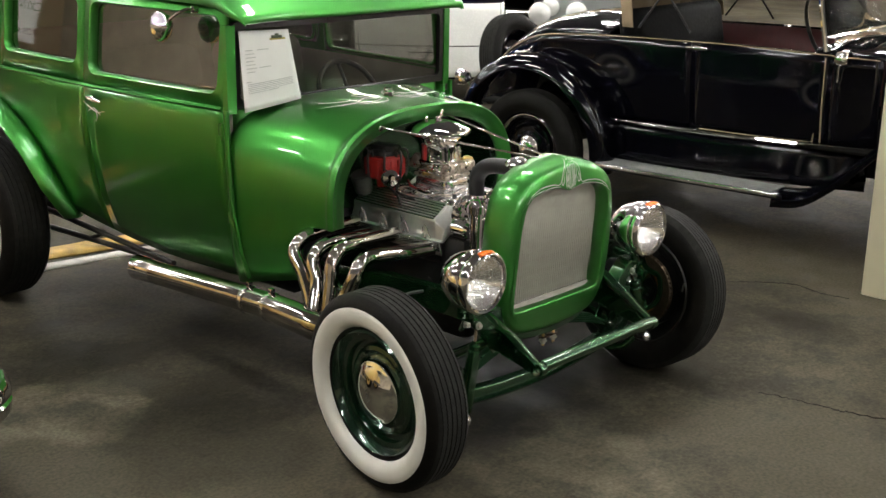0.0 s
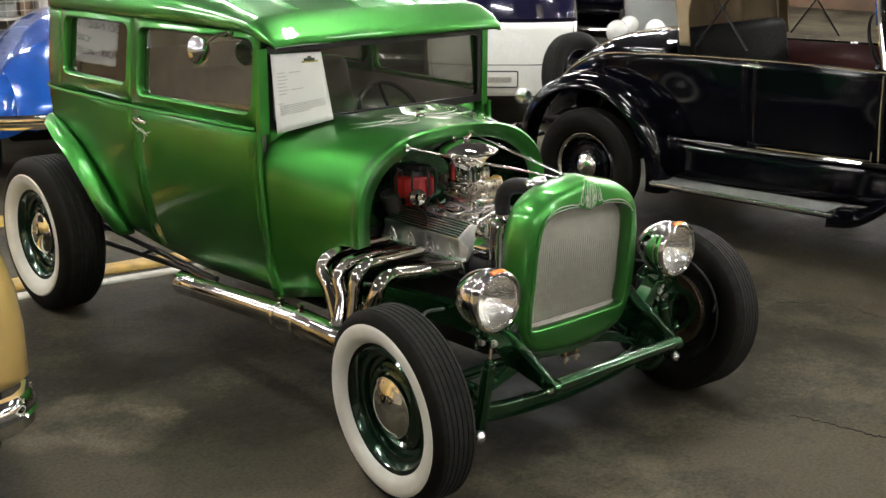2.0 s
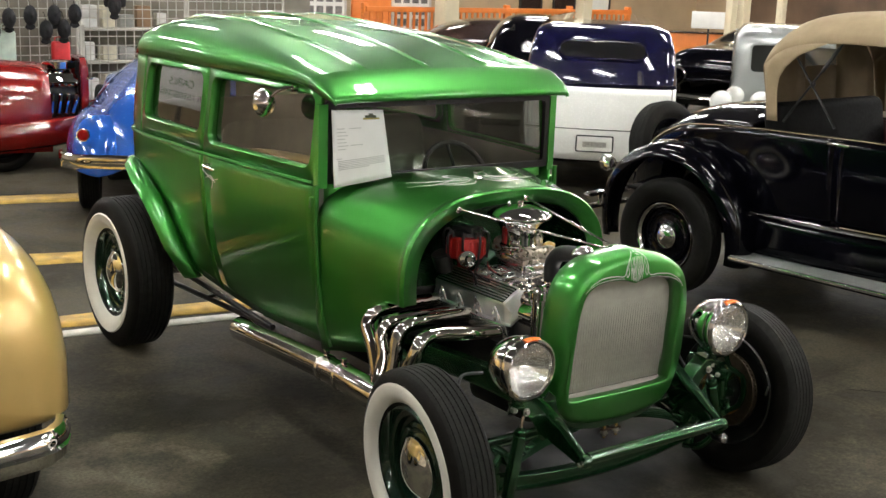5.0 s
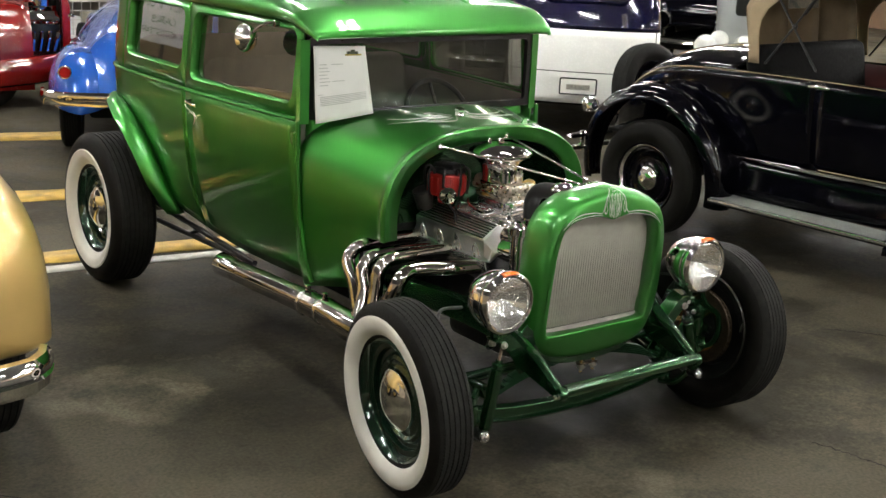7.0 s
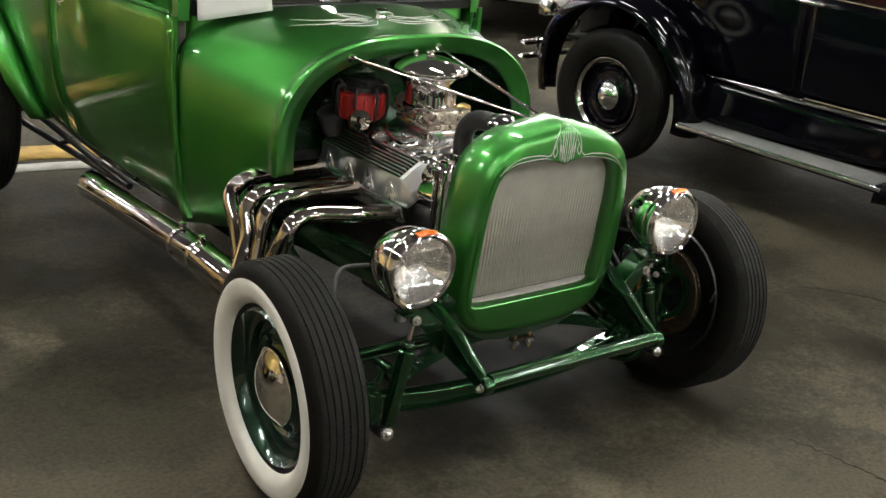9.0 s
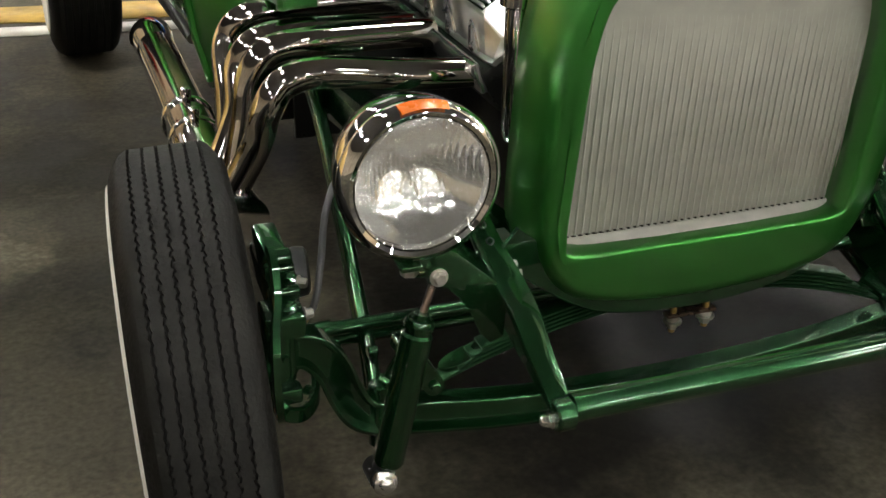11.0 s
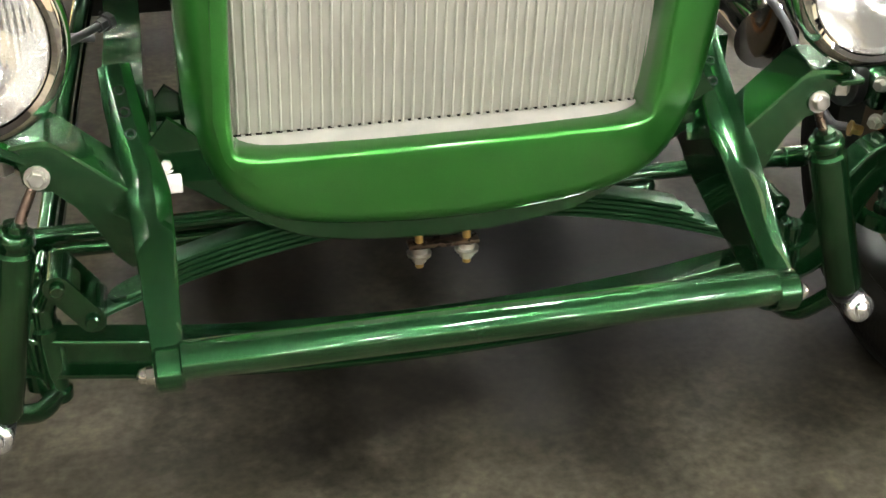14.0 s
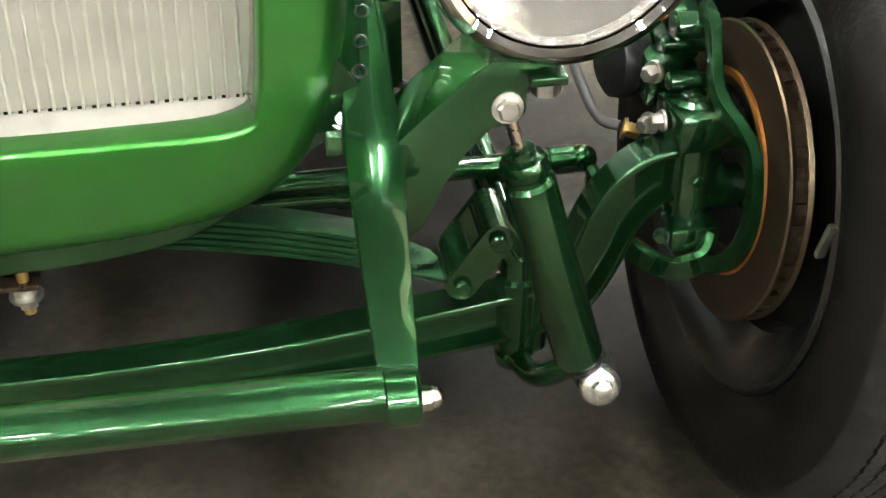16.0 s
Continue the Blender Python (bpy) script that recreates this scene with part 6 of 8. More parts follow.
    for y, z in [(p.x, p.y) for p in spline([(-1.62, 0.335, 0), (-1.80, 0.37, 0), (-2.0, 0.52, 0), (-2.25, 0.75, 0), (-2.55, 0.84, 0), (-2.85, 0.80, 0), (-3.1, 0.62, 0), (-3.2, 0.42, 0)], 5)]:
        rings.append([(s * x, y, z + d) for x, d in ((0.50, -0.03), (0.58, 0.0), (0.68, 0.015), (0.76, 0.0), (0.805, -0.03), (0.81, -0.07))])
    loops(bm, rings, False)
    thick(part("front_fender", bm, BLACKCAR, ROADSTER, "sweeping black front fender"), 0.005)
    for y in (0.0, -2.63):
        w = wheel(ROADSTER, 0.355, 0.15, 0.215, 0, 0, s, grooves=5, wheelmat=BLACKCAR, whitewall=False, capr=0.075)
        w.matrix_basis = pose(s * 0.715, y, 0.355)
        bm = Bm()
        lathe(bm, [(s * a, b) for a, b in ((0.040, 0.218), (0.050, 0.214), (0.052, 0.205), (0.046, 0.196), (0.036, 0.190))], seg=56)
        part("trim_ring", bm, CHROME, w, "chrome wheel trim ring")
    # bumper ends and tail lamp
    bm = Bm()
    for z in (0.42, 0.50):
        tube(bm, spline([(s * 0.30, 0.70, z), (s * 0.62, 0.69, z), (s * 0.76, 0.66, z), (s * 0.80, 0.60, z)], 5), 0.020, 8, squash=0.5)
    box(bm, (0.03, 0.02, 0.13), (s * 0.60, 0.69, 0.46), bevel=0.005)
    part("bumper", bm, CHROME, ROADSTER, "chrome split rear bumper bar")
    bm = Bm()
    lathe(bm, [(0.0, 0.045), (0.012, 0.050), (-0.02, 0.052), (-0.06, 0.035), (-0.075, 0.0)], (s * 0.66, 0.60, 0.72), (0, 1, 0), 24, False)
    cyl(bm, (s * 0.66, 0.56, 0.72), (s * 0.64, 0.50, 0.62), 0.010)
    part("tail_lamp", bm, CHROME, ROADSTER, "chrome tail lamp")
    # fender rest pad
    bm = Bm()
    box(bm, (0.07, 0.10, 0.012), (s * 0.68, 0.10, 0.928), (-8, 0, 0), 0.005)
    part("step_plate", bm, STEEL, ROADSTER, "small aluminium step plate")
# deck, bonnet top
bm = Bm()


def deck(y, u):
    x = rw(y) * u
    zb, zt = rbelt(y), rtop(y)
    return (x, y, zb + (zt - zb) * (1 - abs(u) ** 2.6))


grid(bm, deck, span(-0.45, 0.62, 22), span(-1, 1, 20))
thick(part("rear_deck", bm, BLACKCAR, ROADSTER, "glossy black rumble deck"), 0.01)
bm = Bm()
grid(bm, deck, span(-2.75, -1.70, 14), span(-1, 1, 20))
thick(part("bonnet", bm, BLACKCAR, ROADSTER, "glossy black bonnet and cowl"), 0.01)
# cockpit
bm = Bm()
box(bm, (1.08, 0.46, 0.22), (0, -0.86, 0.72), bevel=0.06, seg=3)
box(bm, (1.10, 0.16, 0.54), (0, -0.57, 0.95), (-10, 0, 0), 0.06, 3)
part("bench_seat", bm, BLACKLEATHER, ROADSTER, "black leather bench seat")
for s in (-1, 1):
    bm = Bm()
    grid(bm, lambda y, v: rside(y, v, s, -0.03), span(-1.75, -0.45, 8), span(0.2, 0.98, 3))
    thick(part("door_trim", bm, MAROON, ROADSTER, "maroon interior trim"), 0.006)
bm = Bm()
box(bm, (1.06, 0.05, 0.14), (0, -1.70, 1.03), bevel=0.02)
part("dashboard", bm, BLACKCAR, ROADSTER)
bm = Bm()
grid(bm, lambda x, y: (x, y, 0.58), span(-0.56, 0.56, 3), span(-2.6, 0.5, 8))
thick(part("floor_pan", bm, CAVITY, ROADSTER), 0.02)
bm = Bm()
tube(bm, [(0.28 + 0.20 * math.cos(a), -1.38 + 0.07 * math.sin(a), 1.12 + 0.18 * math.sin(a)) for a in [2 * math.pi * k / 32 for k in range(32)]], 0.012, 8, closed=True)
cyl(bm, (0.28, -1.38, 1.12), (0.28, -1.65, 1.0), 0.02)
part("steering_wheel", bm, BLACKIRON, ROADSTER, "black steering wheel")
# windscreen
bm = Bm()
for s in (-1, 1):
    tube(bm, [(s * 0.545, -1.74, 1.08), (s * 0.540, -1.69, 1.30), (s * 0.53, -1.64, 1.62)], 0.014, 8)
tube(bm, [(-0.53, -1.64, 1.62), (0.53, -1.64, 1.62)], 0.012, 8)
tube(bm, [(-0.54, -1.725, 1.15), (0.54, -1.725, 1.15)], 0.012, 8)
part("windscreen_frame", bm, CHROME, ROADSTER, "chrome windscreen frame")
bm = Bm()
grid(bm, lambda x, v: (x, -1.725 + 0.085 * v, 1.15 + 0.47 * v), span(-0.53, 0.53, 2), span(0, 1, 2))
g = part("windscreen_glass", bm, TINT, ROADSTER)
thick(g, 0.005)
for s in (-1, 1):
    bm = Bm()
    lathe(bm, [(0.03, 0.0), (0.03, 0.04), (0.01, 0.05), (-0.03, 0.042), (-0.06, 0.0)], (s * 0.60, -1.86, 1.06), (0, -1, 0), 20)
    cyl(bm, (s * 0.60, -1.84, 1.03), (s * 0.55, -1.82, 0.93), 0.010)
    part("cowl_lamp", bm, CHROME, ROADSTER, "chrome cowl lamp")
# canvas top
TY = [-1.72, -1.55, -1.2, -0.8, -0.58, -0.47]
TZ = [1.70, 1.73, 1.755, 1.745, 1.69, 1.60]


def top_pt(y, u):
    zc = smooth_lerp(y, TY, TZ)
    w = 0.585
    drop = 0.14 * abs(u) ** 6 + 0.035 * u * u
    return (w * math.copysign(abs(u) ** 0.9, u), y, zc - drop)


bm = Bm()
grid(bm, top_pt, span(-1.72, -0.47, 20), span(-1, 1, 26))
thick(part("canvas_top", bm, TAN, ROADSTER, "tan canvas folding top"), 0.008)
bm = Bm()


def back_pt(x, v):
    u = min(1.0, abs(x) / 0.585) ** 1.11
    return (x * (1 - 0.04 * (1 - v)), -0.525 + 0.05 * v + 0.025 * (1 - (x / 0.585) ** 2), 1.12 + (0.47 - 0.14 * u ** 6 - 0.035 * u * u) * v)


for x0, x1, v0, v1 in ((-0.585, -0.17, 0, 1.0), (0.17, 0.585, 0, 1.0), (-0.17, 0.17, 0, 0.62), (-0.17, 0.17, 0.93, 1.0)):
    grid(bm, lambda x, v: back_pt(x, v), span(x0, x1, 4), span(v0, v1, 4))
thick(part("rear_curtain", bm, BROWNCLOTH, ROADSTER, "brown rear curtain with window"), 0.006)
bm = Bm()
grid(bm, lambda x, v: back_pt(x, v), span(-0.17, 0.17, 2), span(0.62, 0.93, 2))
part("curtain_window", bm, LENS, ROADSTER, "clear rear window")
for s in (-1, 1):
    bm = Bm()
    grid(bm, lambda y, v: (s * 0.585, -0.525 + 0.05 * v - (0.07 + 0.33 * v ** 6.0) * y, 1.12 + (smooth_lerp(-0.525 + 0.05 * v - (0.07 + 0.33 * v ** 6.0) * y, TY, TZ) - 0.175 - 1.12) * v), span(0, 1, 6), span(0, 1, 8))
    thick(part("side_curtain", bm, TAN, ROADSTER, "tan canvas rear corner"), 0.006)
    bm = Bm()
    cyl(bm, (s * 0.56, -0.62, 1.12), (s * 0.56, -0.95, 1.58), 0.0065)
    cyl(bm, (s * 0.56, -0.95, 1.12), (s * 0.56, -0.62, 1.55), 0.0065)
    cyl(bm, (s * 0.56, -0.84, 1.42), (s * 0.56, -0.93, 1.555), 0.011)
    ball(bm, (s * 0.56, -0.787, 1.345), 0.016, (1, 1, 1), 10)
    part("top_iron", bm, BLACKIRON, ROADSTER, "black folding top iron")
# spare wheel at the back
w = wheel(ROADSTER, 0.34, 0.14, 0.21, 0, 0, 1, grooves=5, wheelmat=BLACKCAR, whitewall=False, capr=0.075)
w.matrix_basis = Matrix.Translation((0, 0.64, 0.74)) @ pose(0, 0, 0, 0, 0, 90) @ pose(0, 0, 0, 0, 14, 0)
# radiator and front lamps
bm = Bm()
box(bm, (0.56, 0.10, 0.66), (0, -2.80, 0.82), bevel=0.04, seg=3)
part("radiator_shell", bm, CHROME, ROADSTER, "chrome radiator shell")
for s in (-1, 1):
    bm = Bm()
    lathe(bm, [(0, 0.0), (0, 0.10), (-0.03, 0.112), (-0.10, 0.09), (-0.15, 0.04), (-0.16, 0)], (s * 0.45, -2.95, 0.85), (0, -1, 0), 28)
    cyl(bm, (s * 0.45, -2.88, 0.76), (s * 0.40, -2.85, 0.58), 0.015)
    part("headlight", bm, CHROME, ROADSTER, "chrome headlight")
bm = Bm()
box(bm, (0.9, 3.2, 0.10), (0, -1.15, 0.47), bevel=0.02)
cyl(bm, (-0.66, 0, 0.355), (0.66, 0, 0.355), 0.04)
cyl(bm, (-0.66, -2.63, 0.33), (0.66, -2.63, 0.33), 0.03)
part("chassis", bm, CAVITY, ROADSTER, "black chassis frame")

# ---- gold car ----
GOLD = shader("gold_car_paint", (0.74, 0.50, 0.17), 0.32, 0.45, 1.0, 0.03, 6, 0.05, 0, 400, 0.03)
GOLDCAR = thing("gold_car", "cream gold vintage car with pontoon fender and chrome bumper", "car", m=pose(-2.40, 1.0, 0, 0, 0, 0))


def pod(y, th):
    """Fender bulb: cross-section angle th at length y."""
    t = (y + 0.42) / 2.0
    k = max(0.0, 1 - abs(2 * min(max(t, 0), 1) ** 0.62 - 1) ** 2.6) ** 0.5
    w, h = 0.40 * k, 0.63 * k
    c, q = math.cos(th), math.sin(th)
    x = w * math.copysign(abs(c) ** 0.75, c)
    z = (0.44 + 0.10 * (1 - k)) + h * max(q, 0) ** 0.75 if q > 0 else 0.44 + 0.10 * (1 - k) + 0.06 * k * q
    return (x, y, z)


for s in (-1, 1):
    bm = Bm()
    ys = [-0.42 + 2.0 * (0.5 - 0.5 * math.cos(math.pi * k / 26)) for k in range(27)]
    grid(bm, lambda y, th: (s * 0.42 + pod(y, th)[0], pod(y, th)[1], pod(y, th)[2]), ys, span(0, 2 * math.pi, 32)[:-1], False, True)
    part("fender", bm, GOLD, GOLDCAR, "glossy gold pontoon fender", angle=60)
    w = wheel(GOLDCAR, 0.33, 0.17, 0.205, 0, 0, s, grooves=5, wheelmat=GOLD, whitewall=False)
    w.matrix_basis = pose(s * 0.62, 0.12, 0.33)
    w = wheel(GOLDCAR, 0.33, 0.17, 0.205, 0, 0, s, grooves=5, wheelmat=GOLD, whitewall=False)
    w.matrix_basis = pose(s * 0.62, 2.7, 0.33)
bm = Bm()
bp = spline([(-0.74, -0.30, 0.43), (-0.72, -0.46, 0.43), (-0.55, -0.56, 0.43), (0.0, -0.62, 0.43), (0.52, -0.56, 0.43), (0.635, -0.51, 0.43), (0.68, -0.43, 0.43)], 6)
sweep_flat(bm, bp, [(-0.012, -0.060), (0.012, -0.058), (0.030, -0.030), (0.030, -0.008), (0.022, 0.0), (0.030, 0.008), (0.026, 0.040), (0.008, 0.058), (-0.012, 0.060)], (0, -1, 0))
part("bumper", bm, CHROME, GOLDCAR, "ribbed chrome bumper", angle=35)
bm = Bm()
for s in (-1, 1):
    box(bm, (0.05, 0.30, 0.05), (s * 0.35, -0.42, 0.42), bevel=0.01)
part("bumper_iron", bm, BLACKIRON, GOLDCAR)


def gold_body(y, th):
    w = smooth_lerp(y, [-0.25, 0.0, 0.6, 1.2, 2.2, 3.2], [0.20, 0.30, 0.42, 0.66, 0.70, 0.40])
    zt = smooth_lerp(y, [-0.25, 0.0, 0.6, 1.2, 1.45, 1.9, 2.6, 3.2], [0.80, 0.95, 1.02, 1.05, 1.06, 1.05, 1.0, 0.8])
    c, q = math.cos(th), math.sin(th)
    return (w * math.copysign(abs(c) ** 0.6, c), y, 0.45 + (zt - 0.45) * abs(q) ** 0.6)


bm = Bm()
grid(bm, gold_body, span(-0.25, 3.2, 30), span(0, math.pi, 24))
thick(part("body", bm, GOLD, GOLDCAR, "glossy gold rounded body", angle=60), 0.01)

# ---- two-tone sedan ----
NAVY = shader("navy_car_paint", (0.004, 0.004, 0.030), 0.12, 0.1, 1.0, 0.03, 5, 0.08)
IVORY = shader("ivory_car_paint", (0.90, 0.91, 0.86), 0.25, 0, 1.0, 0.03, 5, 0.03)
SEDAN = thing("two_tone_sedan", "navy over ivory chopped vintage sedan seen from behind", "car", m=pose(4.40, 4.68, 0, 0, 0, 136.6))


def tail(v, u, z0, z1):
    """Round the tail: u from -1 to 1, v up."""
    z = z0 + (z1 - z0) * v
    lean_y = smooth_lerp(z, [0.33, 0.6, 0.96, 1.2, 1.36, 1.45, 1.50], [0.0, 0.03, 0.0, -0.07, -0.16, -0.30, -0.62])
    w = smooth_lerp(z, [0.33, 0.6, 0.96, 1.2, 1.36, 1.45, 1.50], [0.63, 0.66, 0.665, 0.645, 0.61, 0.54, 0.30])
    a = u * 2.6
    if abs(u) <= 0.5:
        t = u / 0.5
        x = w * math.sin(t * math.pi / 2 * 0.86) / math.sin(math.pi / 2 * 0.86) * 0.97
        y = 0.16 * (math.cos(t * math.pi / 2) ** 0.7 if abs(t) < 1 else 0) + lean_y
    else:
        t = (abs(u) - 0.5) / 0.5
        x = math.copysign(w * (0.97 + 0.03 * min(1, t * 3)), u)
        y = lean_y * (1 - t) - 2.6 * t
    return (x, y, z)


us = sorted(set(span(-1, 1, 60)))
bm = Bm()
grid(bm, lambda v, u: tail(v, u, 0.33, 0.955), span(0, 1, 10), us)
thick(part("lower_body", bm, IVORY, SEDAN, "ivory lower body and tail", angle=60), 0.01)
bm = Bm()
grid(bm, lambda v, u: tail(v, u, 0.96, 1.50), span(0, 1, 16), us)
grid(bm, lambda x, y: (x, y, 1.500 - 0.02 * (x / 0.3) ** 2 - 0.17 * ((-0.50 - y) / 2.1) ** 1.15), span(-0.3, 0.3, 6), span(-2.6, -0.50, 8))
thick(part("upper_body", bm, NAVY, SEDAN, "navy roof and upper tail", angle=60), 0.01)
bm = Bm()
o = [tail((z - 0.96) / 0.54, x, 0.96, 1.50) for x, z in rrect(0.46, 0.15, 0.06, 6, 0, 1.26)]
bm.faces.new([bm.verts.new(Vector(p) + Vector((0, 0.036, 0.010))) for p in o])
part("rear_window", bm, SIDEGLASS, SEDAN, "smoked oval rear window")
bm = Bm()
tube(bm, [Vector(p) + Vector((0, 0.036, 0.010)) for p in o], 0.010, 6, closed=True)
part("window_bead", bm, NAVY, SEDAN)
for z in (0.60,):
    bm = Bm()
    tube(bm, [Vector(tail((z - 0.33) / 0.625, u, 0.33, 0.955)) + Vector((0, 0.002, 0)) for u in span(-0.5, 0.5, 30)], 0.004, 5)
    part("tail_seam", bm, CAVITY, SEDAN)
for s in (-1, 1):
    bm = Bm()
    tube(bm, [Vector(tail(v, s * 0.435, 0.33, 0.955)) for v in span(0, 1, 8)], 0.004, 5)
    part("tail_seam", bm, CAVITY, SEDAN)
PLATEGREY = shader("licence_plate_enamel", (0.80, 0.80, 0.74), 0.4, scale=20, vary=0.05)
bm = Bm()
box(bm, (0.30, 0.012, 0.125), (0.02, 0.205, 0.48), bevel=0.004)
pl = part("licence_plate", bm, PLATEGREY, SEDAN, "pale licence plate")
bm = Bm()
tube(bm, [(0.02 + x, 0.212, 0.48 + z) for x, z in rrect(0.31, 0.135, 0.012, 3)], 0.006, 6, closed=True)
part("plate_frame", bm, BLACKIRON, pl, "dark plate frame")
bm = Bm()
box(bm, (0.20, 0.004, 0.045), (0.02, 0.213, 0.475))
part("plate_bar", bm, ZINC, pl, "unreadable grey bar")
for s in (-1, 1):
    w = wheel(SEDAN, 0.36, 0.2, 0.2, 0, 0, s, wheelmat=NAVY, whitewall=False)
    w.matrix_basis = pose(s * 0.60, -0.55, 0.36)
    w = wheel(SEDAN, 0.34, 0.17, 0.2, 0, 0, s, wheelmat=NAVY, whitewall=False)
    w.matrix_basis = pose(s * 0.62, -3.1, 0.34)
bm = Bm()
box(bm, (1.1, 3.3, 0.12), (0, -1.7, 0.34), bevel=0.02)
box(bm, (0.9, 1.2, 0.45), (0, -3.1, 0.68), bevel=0.15, seg=3)
part("chassis", bm, CAVITY, SEDAN)

# ---- blue coupe ----
BLUE = shader("blue_car_paint", (0.008, 0.085, 0.42), 0.2, 0.1, 1.0, 0.02, 5, 0.05)
TAILRED = shader("red_lamp_glass", (0.30, 0.01, 0.01), 0.15, scale=20, vary=0.1)
COUPE = thing("blue_coupe", "bright blue streamlined vintage coupe with chrome rear bumper", "car", m=pose(0.69, 4.98, 0, 0, 0, 157))


def coupe_pt(y, th):
    w = smooth_lerp(y, [-4.0, -3.4, -2.6, -1.8, -1.0, -0.3, 0.05], [0.28, 0.40, 0.60, 0.74, 0.76, 0.66, 0.36])
    zt = smooth_lerp(y, [-4.0, -3.4, -2.7, -2.2, -1.7, -1.0, -0.4, 0.05], [0.85, 0.90, 0.94, 1.10, 1.14, 1.06, 0.90, 0.56])
    c, q = math.cos(th), math.sin(th)
    return (w * math.copysign(abs(c) ** 0.95, c), y, 0.42 + (zt - 0.42) * abs(q) ** 0.95)


bm = Bm()
grid(bm, coupe_pt, span(-4.0, 0.05, 36), span(0, math.pi, 28))
thick(part("body", bm, BLUE, COUPE, "glossy blue rounded body", angle=60), 0.01)
for s in (-1, 1):
    for yc, nm in ((-0.75, "rear_fender"), (-3.4, "front_fender")):
        bm = Bm()

        def fen(u, th):
            y = yc + 0.74 * u
            k = math.sqrt(max(0, 1 - abs(u) ** 2.4))
            c, q = math.cos(th), math.sin(th)
            return (s * (0.60 + (0.26 if yc > -2 else 0.12) * k * math.copysign(abs(c) ** 0.8, c)), y, 0.42 - 0.05 * (1 - k) + (0.37 * k * q ** 0.8 if q > 0 else 0.04 * k * q))
        grid(bm, fen, [math.sin(math.pi / 2 * u) for u in span(-1, 1, 22)], span(0, 2 * math.pi, 24)[:-1], False, True)
        part(nm, bm, BLUE, COUPE, "teardrop blue fender", angle=60)
        w = wheel(COUPE, 0.34, 0.16, 0.2, 0, 0, s, wheelmat=BLUE, whitewall=False)
        w.matrix_basis = pose(s * 0.70, yc - 0.05, 0.34)
    bm = Bm()
    lathe(bm, [(0, 0.0), (0.0, 0.035), (-0.012, 0.040), (-0.07, 0.02), (-0.09, 0)], (s * 0.70, -0.06, 0.66), (0, 1, 0), 20)
    tl = part("tail_lamp", bm, TAILRED, COUPE, "red teardrop tail lamp")
    bm = Bm()
    tube(bm, [(s * 0.70 + 0.042 * math.cos(a), -0.065, 0.66 + 0.042 * math.sin(a)) for a in [2 * math.pi * k / 20 for k in range(20)]], 0.007, 6, closed=True)
    part("bezel", bm, CHROME, tl, "chrome bezel")
    bm = Bm()
    cyl(bm, (s * 0.70, -1.55, 0.92), (s * 0.735, -1.55, 0.92), 0.012)
    tube(bm, [(s * 0.735, -1.60, 0.92), (s * 0.735, -1.50, 0.92)], 0.010, 8)
    part("door_handle", bm, CHROME, COUPE, "chrome door handle")
bm = Bm()
sweep_flat(bm, spline([(-0.86, -0.16, 0.50), (-0.82, 0.05, 0.50), (-0.6, 0.14, 0.50), (0, 0.18, 0.50), (0.6, 0.14, 0.50), (0.82, 0.05, 0.50), (0.86, -0.16, 0.50)], 5), [(-0.008, -0.05), (0.010, -0.045), (0.022, 0), (0.010, 0.045), (-0.008, 0.05)], (0, 0, 1) if False else (0, 1, 0))
part("bumper", bm, CHROME, COUPE, "chrome rear bumper")
bm = Bm()
box(bm, (1.1, 3.6, 0.14), (0, -2.0, 0.38), bevel=0.03)
part("chassis", bm, CAVITY, COUPE)

# ---- floor markings ----
def floor_line(name, p, q, w, mat, label):
    p, q = Vector((*p, 0)), Vector((*q, 0))
    d = (q - p).normalized()
    n = Vector((-d.y, d.x, 0)) * w / 2
    bm = Bm()
    k = max(4, int((q - p).length / 0.12))
    rng = random.Random(len(bpy.data.objects))
    lo = [p + (q - p) * i / k - n * (1 + rng.uniform(-0.08, 0.08)) for i in range(k + 1)]
    hi = [p + (q - p) * i / k + n * (1 + rng.uniform(-0.08, 0.08)) for i in range(k + 1)]
    vl = [bm.verts.new((v.x, v.y, 0.004)) for v in lo]
    vh = [bm.verts.new((v.x, v.y, 0.004)) for v in hi]
    for i in range(k):
        bm.faces.new((vl[i], vl[i + 1], vh[i + 1], vh[i]))
    ob = solo(name, bm, mat, label, "floor marking", kind="structure")
    thick(ob, 0.003)
    return ob


floor_line("line_white", (-3.4, 3.24), (2.0, 2.50), 0.11, WHITELINE, "worn white painted floor line")
floor_line("line_yellow_1", (-3.4, 3.47), (2.0, 2.72), 0.22, YELLOW, "worn yellow painted floor line")
floor_line("line_yellow_2", (-3.2, 5.20), (-0.14, 4.42), 0.30, YELLOW, "worn yellow painted floor stripe")
floor_line("line_yellow_3", (-3.0, 7.2), (0.52, 6.38), 0.34, YELLOW, "worn yellow painted floor stripe")

# ---- cream column beside the roadster ----
bm = Bm()
box(bm, (0.30, 0.30, HC), (2.41, -0.44, HC / 2), bevel=0.01)
solo("column_1", bm, shader("cream_column_paint", (0.66, 0.60, 0.42), 0.5, scale=3, vary=0.06), "cream painted square column", "column", kind="structure")

# ---- red hot rod by the shop wall ----
RED = shader("red_car_paint", (0.20, 0.006, 0.005), 0.2, 0, 0.5, 0.03, 5, 0.06)
REDROD = thing("red_hot_rod", "glossy red open-engine hot rod roadster", "car", m=pose(0.46, 8.18, 0, 0, 0, 80))


